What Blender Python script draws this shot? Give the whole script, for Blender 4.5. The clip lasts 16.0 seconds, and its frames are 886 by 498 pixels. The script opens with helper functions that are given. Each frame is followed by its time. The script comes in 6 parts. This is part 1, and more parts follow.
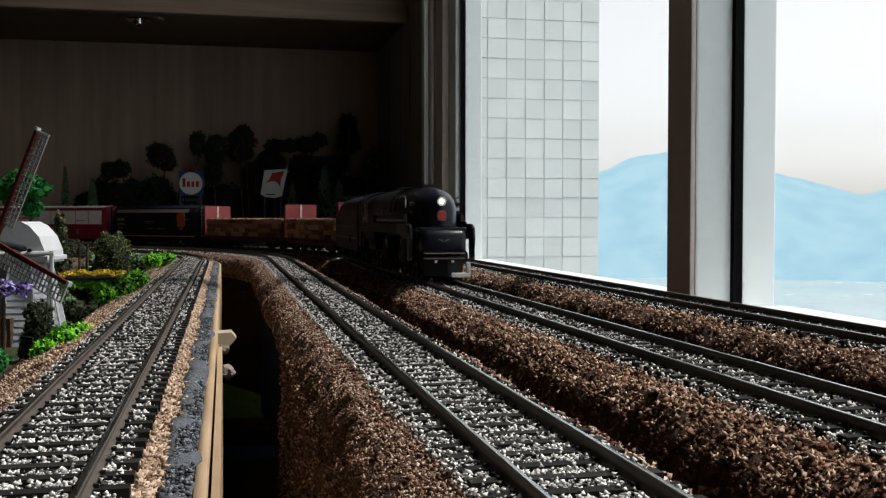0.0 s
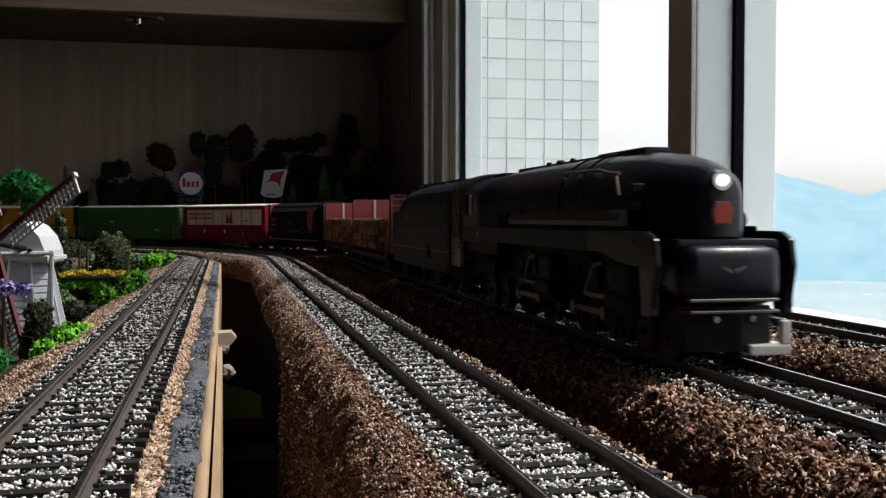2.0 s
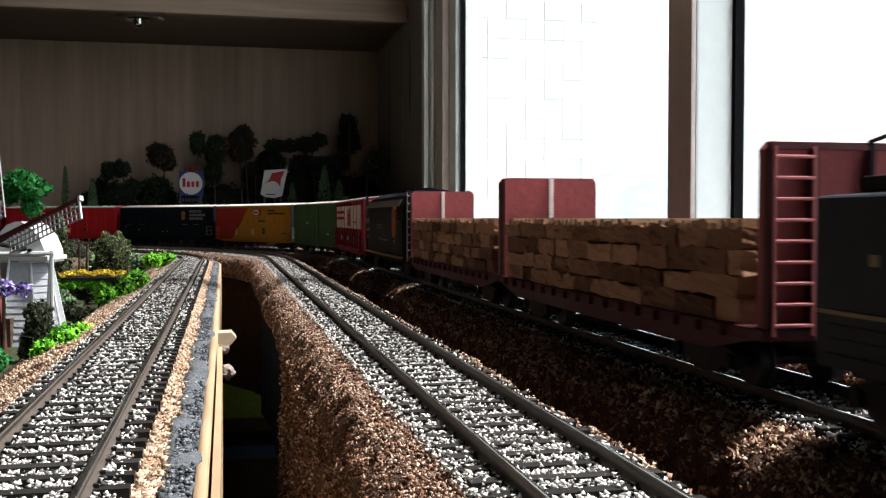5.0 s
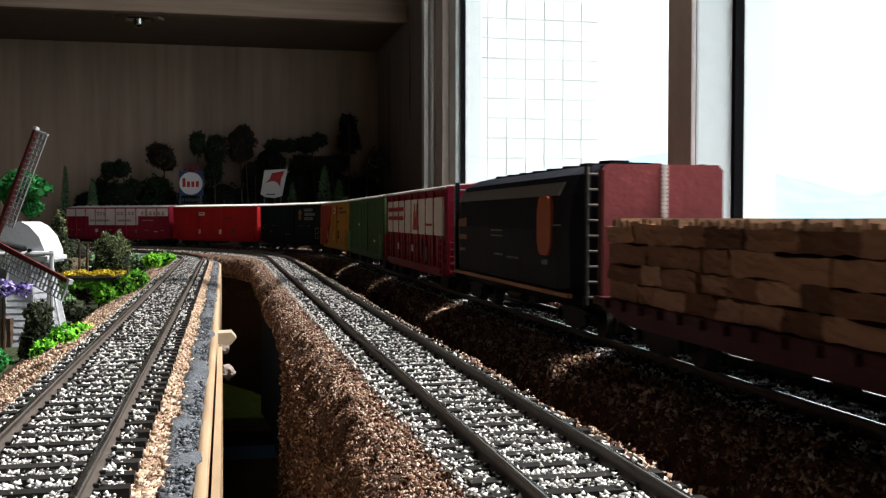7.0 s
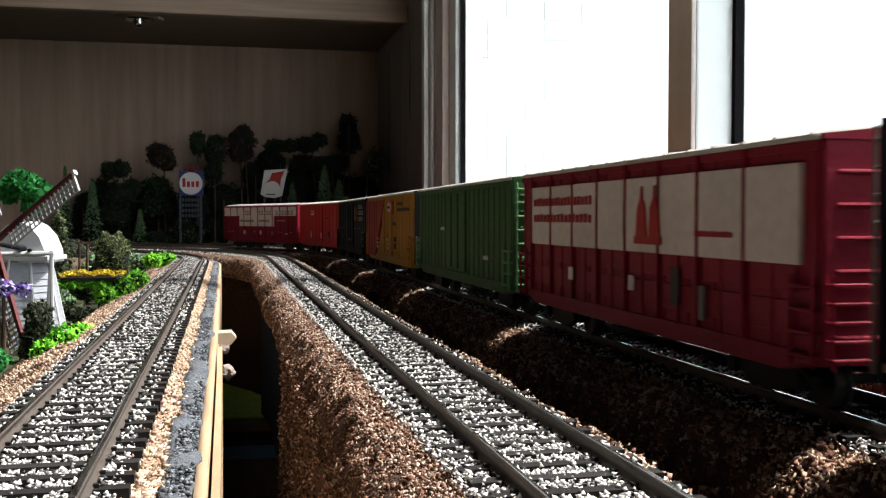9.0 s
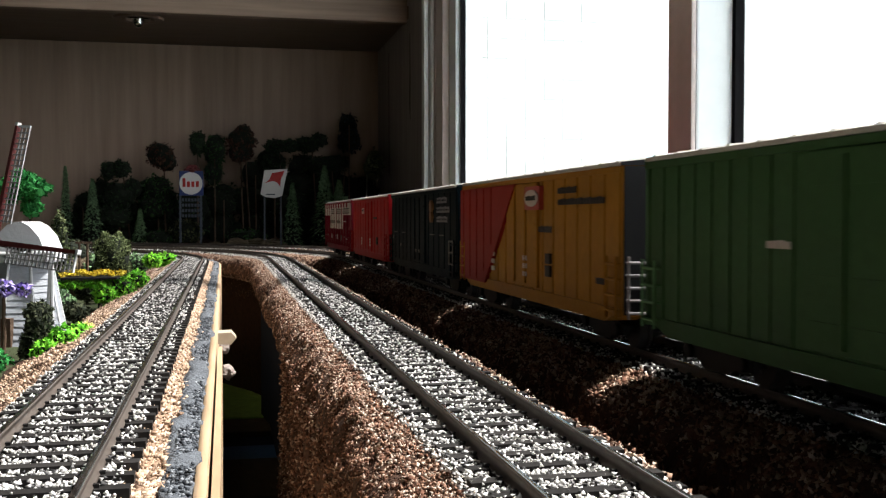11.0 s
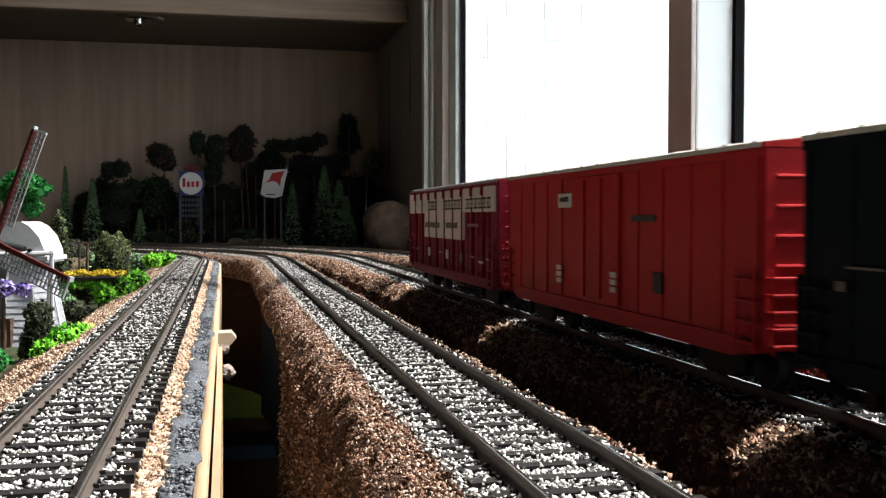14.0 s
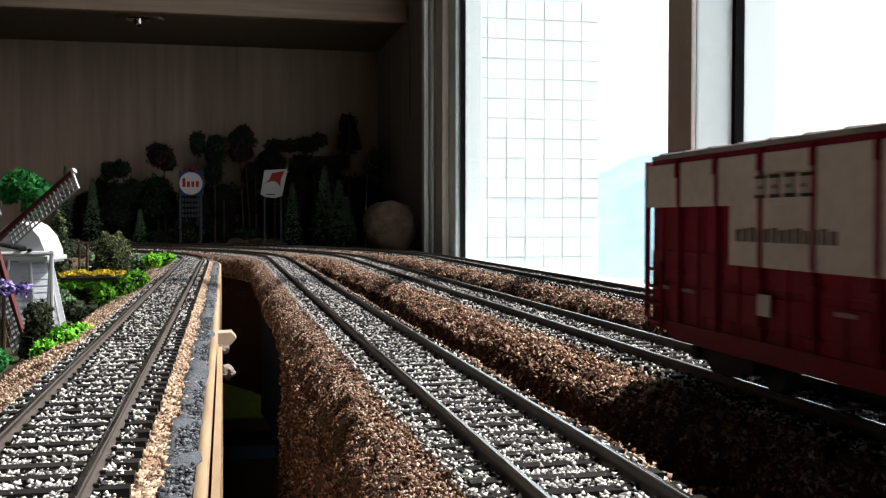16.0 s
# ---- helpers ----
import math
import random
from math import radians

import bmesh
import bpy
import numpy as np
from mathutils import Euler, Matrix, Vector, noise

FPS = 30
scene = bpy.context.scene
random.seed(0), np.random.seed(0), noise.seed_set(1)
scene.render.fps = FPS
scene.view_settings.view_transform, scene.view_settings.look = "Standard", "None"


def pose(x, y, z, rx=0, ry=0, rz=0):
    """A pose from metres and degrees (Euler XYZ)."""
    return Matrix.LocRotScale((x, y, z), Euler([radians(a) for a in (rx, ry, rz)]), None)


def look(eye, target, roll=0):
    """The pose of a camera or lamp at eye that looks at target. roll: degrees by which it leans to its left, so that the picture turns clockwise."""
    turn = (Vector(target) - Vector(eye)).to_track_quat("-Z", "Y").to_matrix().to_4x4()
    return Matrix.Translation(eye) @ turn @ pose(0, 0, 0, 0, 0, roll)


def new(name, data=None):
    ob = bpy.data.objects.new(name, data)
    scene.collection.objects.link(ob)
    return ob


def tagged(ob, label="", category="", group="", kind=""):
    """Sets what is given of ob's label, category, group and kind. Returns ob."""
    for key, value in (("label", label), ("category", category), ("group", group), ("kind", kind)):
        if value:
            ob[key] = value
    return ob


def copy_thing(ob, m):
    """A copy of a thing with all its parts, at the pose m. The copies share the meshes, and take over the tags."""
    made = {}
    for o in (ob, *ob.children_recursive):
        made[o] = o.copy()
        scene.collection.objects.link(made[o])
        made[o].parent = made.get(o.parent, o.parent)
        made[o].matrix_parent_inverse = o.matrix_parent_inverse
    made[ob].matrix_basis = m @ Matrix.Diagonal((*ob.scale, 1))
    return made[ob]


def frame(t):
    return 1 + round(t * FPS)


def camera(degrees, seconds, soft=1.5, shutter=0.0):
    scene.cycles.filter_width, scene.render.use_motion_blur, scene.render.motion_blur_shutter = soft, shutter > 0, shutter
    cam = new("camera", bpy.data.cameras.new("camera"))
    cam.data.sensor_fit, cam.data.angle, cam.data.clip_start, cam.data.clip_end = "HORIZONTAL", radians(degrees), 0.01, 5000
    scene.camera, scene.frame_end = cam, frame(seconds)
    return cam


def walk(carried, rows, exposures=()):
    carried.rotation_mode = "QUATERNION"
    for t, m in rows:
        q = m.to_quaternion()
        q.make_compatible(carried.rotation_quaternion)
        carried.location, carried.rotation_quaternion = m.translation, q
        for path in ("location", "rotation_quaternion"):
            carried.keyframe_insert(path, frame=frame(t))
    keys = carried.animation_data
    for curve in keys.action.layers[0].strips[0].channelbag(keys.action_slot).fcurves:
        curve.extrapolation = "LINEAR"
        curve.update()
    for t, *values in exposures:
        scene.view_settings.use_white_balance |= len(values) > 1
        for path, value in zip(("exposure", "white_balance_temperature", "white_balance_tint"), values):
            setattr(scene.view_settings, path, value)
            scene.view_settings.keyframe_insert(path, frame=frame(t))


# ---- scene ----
Z0 = 1.0            # top of the rails above the room's floor
EYE = Vector((0.0, 0.0, Z0 + 0.0333))
YAW, PITCH = radians(12.184), radians(1.752)
AIM = Vector((math.sin(YAW) * math.cos(PITCH), math.cos(YAW) * math.cos(PITCH), -math.sin(PITCH)))
cam = camera(47.24, 16.0, soft=1.25, shutter=0.4)
EXPO = [(0, 0.2), (1.5, 0.22), (2.0, 0.36), (2.5, 1.4), (3, 1.56), (4, 1.56), (6.3, 1.15), (7, 1.15), (7.6, 1.40), (8.4, 1.54), (9, 1.58), (12, 1.58), (14, 1.58), (15, 1.56), (15.6, 1.45), (16, 1.04)]
walk(cam, [(0, look(EYE, EYE + AIM)), (16, look(EYE, EYE + AIM))], exposures=EXPO)

# ---- daylight ----
world = bpy.data.worlds.new("sky")
scene.world = world
world.use_nodes = True
wn = world.node_tree
sky = wn.nodes.new("ShaderNodeTexSky")
sky.sky_type, sky.sun_disc = "NISHITA", False
sky.sun_elevation, sky.sun_rotation = radians(60), radians(95)
sky.air_density, sky.dust_density, sky.ozone_density = 1.0, 1.5, 0.6
wn.nodes["Background"].inputs["Strength"].default_value = 0.15
haze = wn.nodes.new("ShaderNodeHueSaturation")
haze.inputs["Saturation"].default_value, haze.inputs["Value"].default_value = 0.12, 1.15
wn.links.new(sky.outputs["Color"], haze.inputs["Color"])
wn.links.new(haze.outputs["Color"], wn.nodes["Background"].inputs["Color"])
sun_data = bpy.data.lights.new("sun", "SUN")
sun_data.energy, sun_data.angle, sun_data.color = 3.6, radians(4), (1.0, 0.95, 0.88)
sun = new("sun", sun_data)
sun.matrix_world = look((3.0, -0.4, 6.4), (0.0, 0.0, 1.0))


# ---- materials ----
def mat(name, color, rough=0.7, metal=0.0, vary=0.25, scale=60.0, bump=0.0, bump_scale=400.0, second=None, island=False, spec=0.2, coat=0.0, obj=False):
    m = bpy.data.materials.new(name)
    m.use_nodes = True
    nt = m.node_tree
    b = nt.nodes["Principled BSDF"]
    b.inputs["Roughness"].default_value, b.inputs["Metallic"].default_value = rough, metal
    b.inputs["Specular IOR Level"].default_value = spec
    b.inputs["Coat Weight"].default_value = coat
    tc = nt.nodes.new("ShaderNodeTexCoord")
    n1 = nt.nodes.new("ShaderNodeTexNoise")
    n1.inputs["Scale"].default_value, n1.inputs["Detail"].default_value = scale, 5.0
    nt.links.new(tc.outputs["Object"], n1.inputs["Vector"])
    n2 = nt.nodes.new("ShaderNodeTexNoise")
    n2.inputs["Scale"].default_value, n2.inputs["Detail"].default_value = scale * 9, 3.0
    nt.links.new(tc.outputs["Object"], n2.inputs["Vector"])
    add = nt.nodes.new("ShaderNodeMath")
    add.operation = "MULTIPLY_ADD"
    add.inputs[1].default_value = 0.5
    nt.links.new(n2.outputs["Fac"], add.inputs[0])
    half = nt.nodes.new("ShaderNodeMath")
    half.operation = "MULTIPLY"
    half.inputs[1].default_value = 0.5
    nt.links.new(n1.outputs["Fac"], half.inputs[0])
    nt.links.new(half.outputs[0], add.inputs[2])
    fac = add.outputs[0]
    if island or obj:
        g = nt.nodes.new("ShaderNodeNewGeometry" if island else "ShaderNodeObjectInfo")
        mx = nt.nodes.new("ShaderNodeMath")
        mx.operation = "MULTIPLY_ADD"
        mx.inputs[1].default_value = 0.72
        nt.links.new(g.outputs["Random Per Island" if island else "Random"], mx.inputs[0])
        sc = nt.nodes.new("ShaderNodeMath")
        sc.operation = "MULTIPLY"
        sc.inputs[1].default_value = 0.28
        nt.links.new(fac, sc.inputs[0])
        nt.links.new(sc.outputs[0], mx.inputs[2])
        fac = mx.outputs[0]
    ramp = nt.nodes.new("ShaderNodeValToRGB")
    nt.links.new(fac, ramp.inputs["Fac"])
    if second and isinstance(second[0], (tuple, list)):
        stops = second
        el = ramp.color_ramp.elements
        el[0].position, el[0].color = stops[0][0], (*stops[0][1], 1)
        el[1].position, el[1].color = stops[-1][0], (*stops[-1][1], 1)
        for p, c in stops[1:-1]:
            e = el.new(p)
            e.color = (*c, 1)
    else:
        lo = tuple(c * (1 - vary) for c in color)
        hi = second if second else tuple(min(1, c * (1 + vary)) for c in color)
        ramp.color_ramp.elements[0].position, ramp.color_ramp.elements[0].color = 0.3, (*lo, 1)
        ramp.color_ramp.elements[1].position, ramp.color_ramp.elements[1].color = 0.7, (*hi, 1)
    nt.links.new(ramp.outputs["Color"], b.inputs["Base Color"])
    rr = nt.nodes.new("ShaderNodeMapRange")
    rr.inputs["To Min"].default_value, rr.inputs["To Max"].default_value = max(0.03, rough - 0.1), min(1, rough + 0.1)
    nt.links.new(n1.outputs["Fac"], rr.inputs["Value"])
    nt.links.new(rr.outputs["Result"], b.inputs["Roughness"])
    if bump:
        n3 = nt.nodes.new("ShaderNodeTexNoise")
        n3.inputs["Scale"].default_value, n3.inputs["Detail"].default_value = bump_scale, 4.0
        nt.links.new(tc.outputs["Object"], n3.inputs["Vector"])
        bp = nt.nodes.new("ShaderNodeBump")
        bp.inputs["Strength"].default_value, bp.inputs["Distance"].default_value = bump, 0.001
        nt.links.new(n3.outputs["Fac"], bp.inputs["Height"])
        nt.links.new(bp.outputs["Normal"], b.inputs["Normal"])
    return m


def glow(name, color, strength, base=0.0):
    m = bpy.data.materials.new(name)
    m.use_nodes = True
    nt = m.node_tree
    b = nt.nodes["Principled BSDF"]
    b.inputs["Base Color"].default_value = (base, base, base, 1)
    b.inputs["Specular IOR Level"].default_value = 0.0
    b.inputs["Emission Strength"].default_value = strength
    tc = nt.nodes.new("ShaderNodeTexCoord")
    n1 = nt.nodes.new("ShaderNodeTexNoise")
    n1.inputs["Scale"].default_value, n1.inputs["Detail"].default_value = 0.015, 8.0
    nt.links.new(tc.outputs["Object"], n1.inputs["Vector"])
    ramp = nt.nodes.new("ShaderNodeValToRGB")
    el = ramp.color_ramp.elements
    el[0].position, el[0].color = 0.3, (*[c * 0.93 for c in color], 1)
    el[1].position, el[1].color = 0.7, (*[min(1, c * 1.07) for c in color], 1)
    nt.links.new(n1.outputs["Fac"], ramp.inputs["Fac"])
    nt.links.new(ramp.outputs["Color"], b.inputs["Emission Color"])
    return m


def glass_pane(name):
    m = bpy.data.materials.new(name)
    m.use_nodes = True
    nt = m.node_tree
    tr = nt.nodes.new("ShaderNodeBsdfTransparent")
    gl = nt.nodes.new("ShaderNodeBsdfGlossy")
    gl.inputs["Roughness"].default_value = 0.02
    mx = nt.nodes.new("ShaderNodeMixShader")
    mx.inputs["Fac"].default_value = 0.05
    nt.links.new(tr.outputs[0], mx.inputs[1])
    nt.links.new(gl.outputs[0], mx.inputs[2])
    nt.links.new(mx.outputs[0], nt.nodes["Material Output"].inputs["Surface"])
    return m


def wood(name, dark, light, across=40.0, along=3.0, rough=0.5, axis=2):
    m = mat(name, dark, rough, second=light)
    nt = m.node_tree
    tc = [n for n in nt.nodes if n.type == "TEX_COORD"][0]
    mp = nt.nodes.new("ShaderNodeMapping")
    sc = [across] * 3
    sc[axis] = along
    mp.inputs["Scale"].default_value = sc
    nt.links.new(tc.outputs["Object"], mp.inputs["Vector"])
    for n in nt.nodes:
        if n.type == "TEX_NOISE":
            nt.links.new(mp.outputs[0], n.inputs["Vector"])
            n.inputs["Scale"].default_value = 1.0 if n.inputs["Scale"].default_value < 100 else 5.0
    return m


M = {}
M["veneer"] = wood("beige_wood_veneer", (0.285, 0.200, 0.148), (0.40, 0.292, 0.222), 14, 0.9)
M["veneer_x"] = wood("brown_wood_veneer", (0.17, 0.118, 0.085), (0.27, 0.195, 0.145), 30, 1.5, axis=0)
M["side"] = wood("grey_wood_panel", (0.24, 0.215, 0.215), (0.36, 0.325, 0.32), 30, 1.5)
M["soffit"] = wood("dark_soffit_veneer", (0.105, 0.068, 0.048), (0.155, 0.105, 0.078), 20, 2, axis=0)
# For unseen walls and ceiling, kept dark to cut bounced light
M["plaster"] = mat("unseen_wall_plaster", (0.13, 0.115, 0.10), 0.9, vary=0.05, scale=4, bump=0.2)
M["floor"] = wood("dark_oak_floor", (0.06, 0.035, 0.02), (0.12, 0.075, 0.045), 14, 0.8, axis=1)
M["alu"] = mat("white_window_frame", (0.80, 0.85, 0.86), 0.38, vary=0.05, scale=12)
# Shaded side of the pale frame, put into a browner colour
M["alu_shaded"] = mat("shaded_window_frame", (0.55, 0.475, 0.445), 0.4, vary=0.1, scale=15)
M["gasket"] = mat("black_gasket", (0.004, 0.004, 0.005), 0.8, vary=0.2, spec=0.05)
M["glass"] = glass_pane("window_glass")
M["walltile"] = mat("white_glazed_tile", (0.88, 0.93, 0.93), 0.35, vary=0.04, scale=20, obj=True)
M["grout"] = mat("pale_grout", (0.80, 0.82, 0.81), 0.9, vary=0.15, scale=30)
M["water"] = mat("sea_water", (0.36, 0.44, 0.46), 0.25, vary=0.10, scale=0.01)
M["steel"] = mat("weathered_rail_steel", (0.085, 0.070, 0.060), 0.5, 0.25, vary=0.3, scale=80)
M["railtop"] = mat("polished_rail_head", (0.62, 0.61, 0.60), 0.2, 1.0, vary=0.15, scale=60)
M["sleeper"] = mat("black_plastic_sleeper", (0.012, 0.011, 0.0105), 0.8, vary=0.3, scale=200, obj=True)
M["sleeper_far"] = mat("black_plastic_sleepers", (0.012, 0.011, 0.0105), 0.8, vary=0.3, scale=200)
M["ballast"] = mat("grey_white_ballast", (0.5, 0.5, 0.5), 0.85, island=True, scale=120, second=[(0.05, (0.025, 0.025, 0.027)), (0.24, (0.06, 0.06, 0.062)), (0.34, (0.44, 0.44, 0.44)), (0.80, (0.84, 0.83, 0.81))])
M["bed"] = mat("ballast_bed", (0.20, 0.20, 0.20), 0.95, vary=0.6, scale=500, bump=1.0, bump_scale=900)
# Darker than the grains on it, painting shade into their crevices
M["bank"] = mat("brown_turf_bank", (0.055, 0.029, 0.019), 0.95, vary=0.7, scale=220, bump=1.0, bump_scale=900)
M["turf"] = mat("brown_turf_grain", (0.2, 0.1, 0.06), 0.95, island=True, scale=60, second=[(0.08, (0.028, 0.013, 0.009)), (0.45, (0.135, 0.066, 0.043)), (0.72, (0.29, 0.170, 0.118)), (0.95, (0.64, 0.54, 0.45))])
M["sand"] = mat("tan_sand_grain", (0.4, 0.27, 0.17), 0.95, island=True, scale=60, second=[(0.08, (0.15, 0.095, 0.065)), (0.45, (0.38, 0.265, 0.185)), (0.95, (0.64, 0.51, 0.40))])
# Paler grain colour for the second bank's top, where sun falls on it
M["lit_top"] = mat("lit_bank_top_grain", (0.5, 0.4, 0.3), 0.95, island=True, scale=60, second=[(0.08, (0.17, 0.115, 0.085)), (0.45, (0.44, 0.335, 0.265)), (0.95, (0.74, 0.64, 0.55))])
M["roadbed"] = mat("grey_roadbed_edge", (0.09, 0.10, 0.115), 0.9, vary=0.5, scale=500, bump=1.0, bump_scale=1200)
M["ply"] = wood("light_plywood_fascia", (0.34, 0.235, 0.145), (0.50, 0.37, 0.24), 60, 6, axis=1)
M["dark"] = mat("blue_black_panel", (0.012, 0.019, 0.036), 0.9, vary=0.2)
M["green_mat"] = mat("green_scenic_mat", (0.028, 0.036, 0.015), 0.95, vary=0.5, scale=150, bump=1.0, bump_scale=700)
M["blue"] = mat("blue_painted_board", (0.035, 0.10, 0.22), 0.5, vary=0.15)
M["chrome"] = mat("chrome", (0.8, 0.8, 0.8), 0.12, 1.0, vary=0.05)


# ---- mesh helpers ----
def box(bm, x0, y0, z0, x1, y1, z1, bevel=0.0):
    g = bmesh.ops.create_cube(bm, size=1.0)
    for v in g["verts"]:
        v.co = Vector((x0 + (v.co.x + 0.5) * (x1 - x0), y0 + (v.co.y + 0.5) * (y1 - y0), z0 + (v.co.z + 0.5) * (z1 - z0)))
    if bevel:
        bmesh.ops.bevel(bm, geom=list({e for v in g["verts"] for e in v.link_edges}), offset=bevel, segments=2, affect="EDGES", profile=0.6)


def rod(bm, a, b, r0, r1=None, n=8, cap=True):
    a, b = Vector(a), Vector(b)
    d = b - a
    m = Matrix.Translation((a + b) / 2) @ d.to_track_quat("Z", "Y").to_matrix().to_4x4()
    bmesh.ops.create_cone(bm, cap_ends=cap, segments=n, radius1=r0, radius2=r0 if r1 is None else r1, depth=d.length, matrix=m)


def prism(bm, pts, x0, x1, axis="x"):
    """A closed outline extruded from x0 to x1: pts are (y, z) for axis x, (x, z) for axis y, (x, y) for axis z."""
    def at(p, k):
        return {"x": (k, p[0], p[1]), "y": (p[0], k, p[1]), "z": (p[0], p[1], k)}[axis]
    a = [bm.verts.new(at(p, x0)) for p in pts]
    b = [bm.verts.new(at(p, x1)) for p in pts]
    n = len(pts)
    bm.faces.new(a)
    bm.faces.new(b[::-1])
    for i in range(n):
        bm.faces.new((a[i], b[i], b[(i + 1) % n], a[(i + 1) % n]))


def mesh_of(name, bm, material, smooth=False):
    bmesh.ops.recalc_face_normals(bm, faces=bm.faces[:])
    me = bpy.data.meshes.new(name)
    bm.to_mesh(me)
    bm.free()
    for m in (material if isinstance(material, (list, tuple)) else [material]):
        me.materials.append(m)
    if smooth:
        me.shade_smooth()
    return me


def part(name, bm, material, parent=None, label="", smooth=False):
    ob = new(name, mesh_of(name, bm, material, smooth))
    ob.parent = parent
    if label:
        ob["label"] = label
    return ob


def thing(name, bm, material, label, category, kind="", group="", smooth=False):
    return tagged(part(name, bm, material, None, "", smooth), label, category, group, kind)


def root(name, label, category, m=None, group="", kind=""):
    ob = new(name)
    ob.empty_display_size = 0.02
    if m is not None:
        ob.matrix_world = m
    return tagged(ob, label, category, group, kind)


def bx(name, mtl, parent, *dims, bevel=0.0, label=""):
    bm = bmesh.new()
    box(bm, *dims, bevel=bevel)
    return part(name, bm, mtl, parent, label)


def raw_mesh(name, verts, faces, material, smooth=False):
    """verts (n, 3), faces (m, k) as arrays."""
    me = bpy.data.meshes.new(name)
    verts, faces = np.asarray(verts, np.float32), np.asarray(faces, np.int32)
    m, k = faces.shape
    me.vertices.add(len(verts))
    me.vertices.foreach_set("co", verts.ravel())
    me.loops.add(m * k)
    me.loops.foreach_set("vertex_index", faces.ravel())
    me.polygons.add(m)
    me.polygons.foreach_set("loop_start", np.arange(0, m * k, k, dtype=np.int32))
    me.update(calc_edges=True)
    me.materials.append(material)
    if smooth:
        me.shade_smooth()
    return me


OCT_V = np.array([(1, 0, 0), (-1, 0, 0), (0, 1, 0), (0, -1, 0), (0, 0, 1), (0, 0, -1)], float)
OCT_F = np.array([(0, 2, 4), (2, 1, 4), (1, 3, 4), (3, 0, 4), (2, 0, 5), (1, 2, 5), (3, 1, 5), (0, 3, 5)])
RNG = np.random.default_rng(7)


def grains(name, centres, lo, hi, material, flat=1.0, stretch=1.0, shards=False):
    """Many small uneven lumps in one mesh."""
    n = len(centres)
    base, tri = (TET_V, TET_F) if shards else (OCT_V, OCT_F)
    size = RNG.uniform(lo, hi, (n, 1, 1)) * RNG.uniform(0.65, 1.35, (n, len(base), 1))
    v = base[None] * size
    q = RNG.normal(size=(n, 4))
    q /= np.linalg.norm(q, axis=1, keepdims=True)
    w, x, y, z = q.T
    rot = np.stack([1 - 2 * (y * y + z * z), 2 * (x * y - z * w), 2 * (x * z + y * w), 2 * (x * y + z * w), 1 - 2 * (x * x + z * z), 2 * (y * z - x * w),
                    2 * (x * z - y * w), 2 * (y * z + x * w), 1 - 2 * (x * x + y * y)], 1).reshape(n, 3, 3)
    v[:, :, 0] *= stretch
    v = np.einsum("nij,nkj->nki", rot, v)
    v[:, :, 2] *= flat
    v += np.asarray(centres)[:, None, :]
    f = tri[None] + len(base) * np.arange(n)[:, None, None]
    return new(name, raw_mesh(name, v.reshape(-1, 3), f.reshape(-1, 3), material))


TET_V = np.array([(1, 1, 1), (1, -1, -1), (-1, 1, -1), (-1, -1, 1)], float) * 0.75
TET_F = np.array([(0, 1, 2), (0, 3, 1), (0, 2, 3), (1, 3, 2)])


# ---- the tracks' lines: straight, then a quarter turn to the left, then along the end wall ----
YS, CX = 0.861, -0.488
TX = {1: -0.0262, 2: 0.0458, 3: 0.1119, 4: 0.1882}


def line(n, s, off=0.0):
    """Places on track n at the distances s, off metres to the right of its middle (towards the window): arrays x, y and the heading's x, y."""
    s = np.asarray(s, float)
    r = TX[n] - CX
    a = np.clip((s - YS) / r, 0, math.pi / 2)
    rest = np.maximum(s - YS - r * math.pi / 2, 0)
    first = np.minimum(s, YS)
    hx, hy = -np.sin(a), np.cos(a)
    x = CX + r * np.cos(a) + hx * rest + off * hy
    y = first + r * np.sin(a) + hy * rest - off * hx
    return x, y, hx, hy


def wobble(V, off):
    """Uneven edges of the turf banks: the further from the track's middle, the more."""
    k = np.clip((np.abs(off) - 0.013) / 0.006, 0, 1)[:, None]
    n = np.array([noise.noise_vector(Vector(p) * 48) * 0.0016 + noise.noise_vector(Vector(p) * 130) * 0.0015 + noise.noise_vector(Vector(p) * 310) * 0.0009 for p in V])
    return V + n * k


def sweep(name, n, s, profile, material, closed=False, rough=0.0, smooth=True):
    """A profile of (off, z) swept along track n at the distances s."""
    P = np.asarray(profile, float)
    V = []
    for o, z in P:
        x, y, hx, hy = line(n, s, o)
        V.append(np.stack([x, y, np.full(len(s), Z0 + z)], 1))
    V = np.array(V).transpose(1, 0, 2)
    if rough:
        flat = V.reshape(-1, 3)
        d = np.array([noise.noise_vector(Vector(p) * 420) for p in flat]) * rough * 0.6
        V = (wobble(flat, np.tile(P[:, 0], len(s))) + d).reshape(V.shape)
    ns, k = len(s), len(P)
    i, j = np.meshgrid(np.arange(ns - 1), np.arange(k if closed else k - 1), indexing="ij")
    j2 = (j + 1) % k
    F = np.stack([i * k + j, i * k + j2, (i + 1) * k + j2, (i + 1) * k + j], -1).reshape(-1, 4)
    return raw_mesh(name, V.reshape(-1, 3), F, material, smooth)


# ---- room ----
def structure(name, dims, mtl, label, category, bevel=0.0):
    bm = bmesh.new()
    box(bm, *dims, bevel=bevel)
    return thing(name, bm, mtl, label, category, "structure")


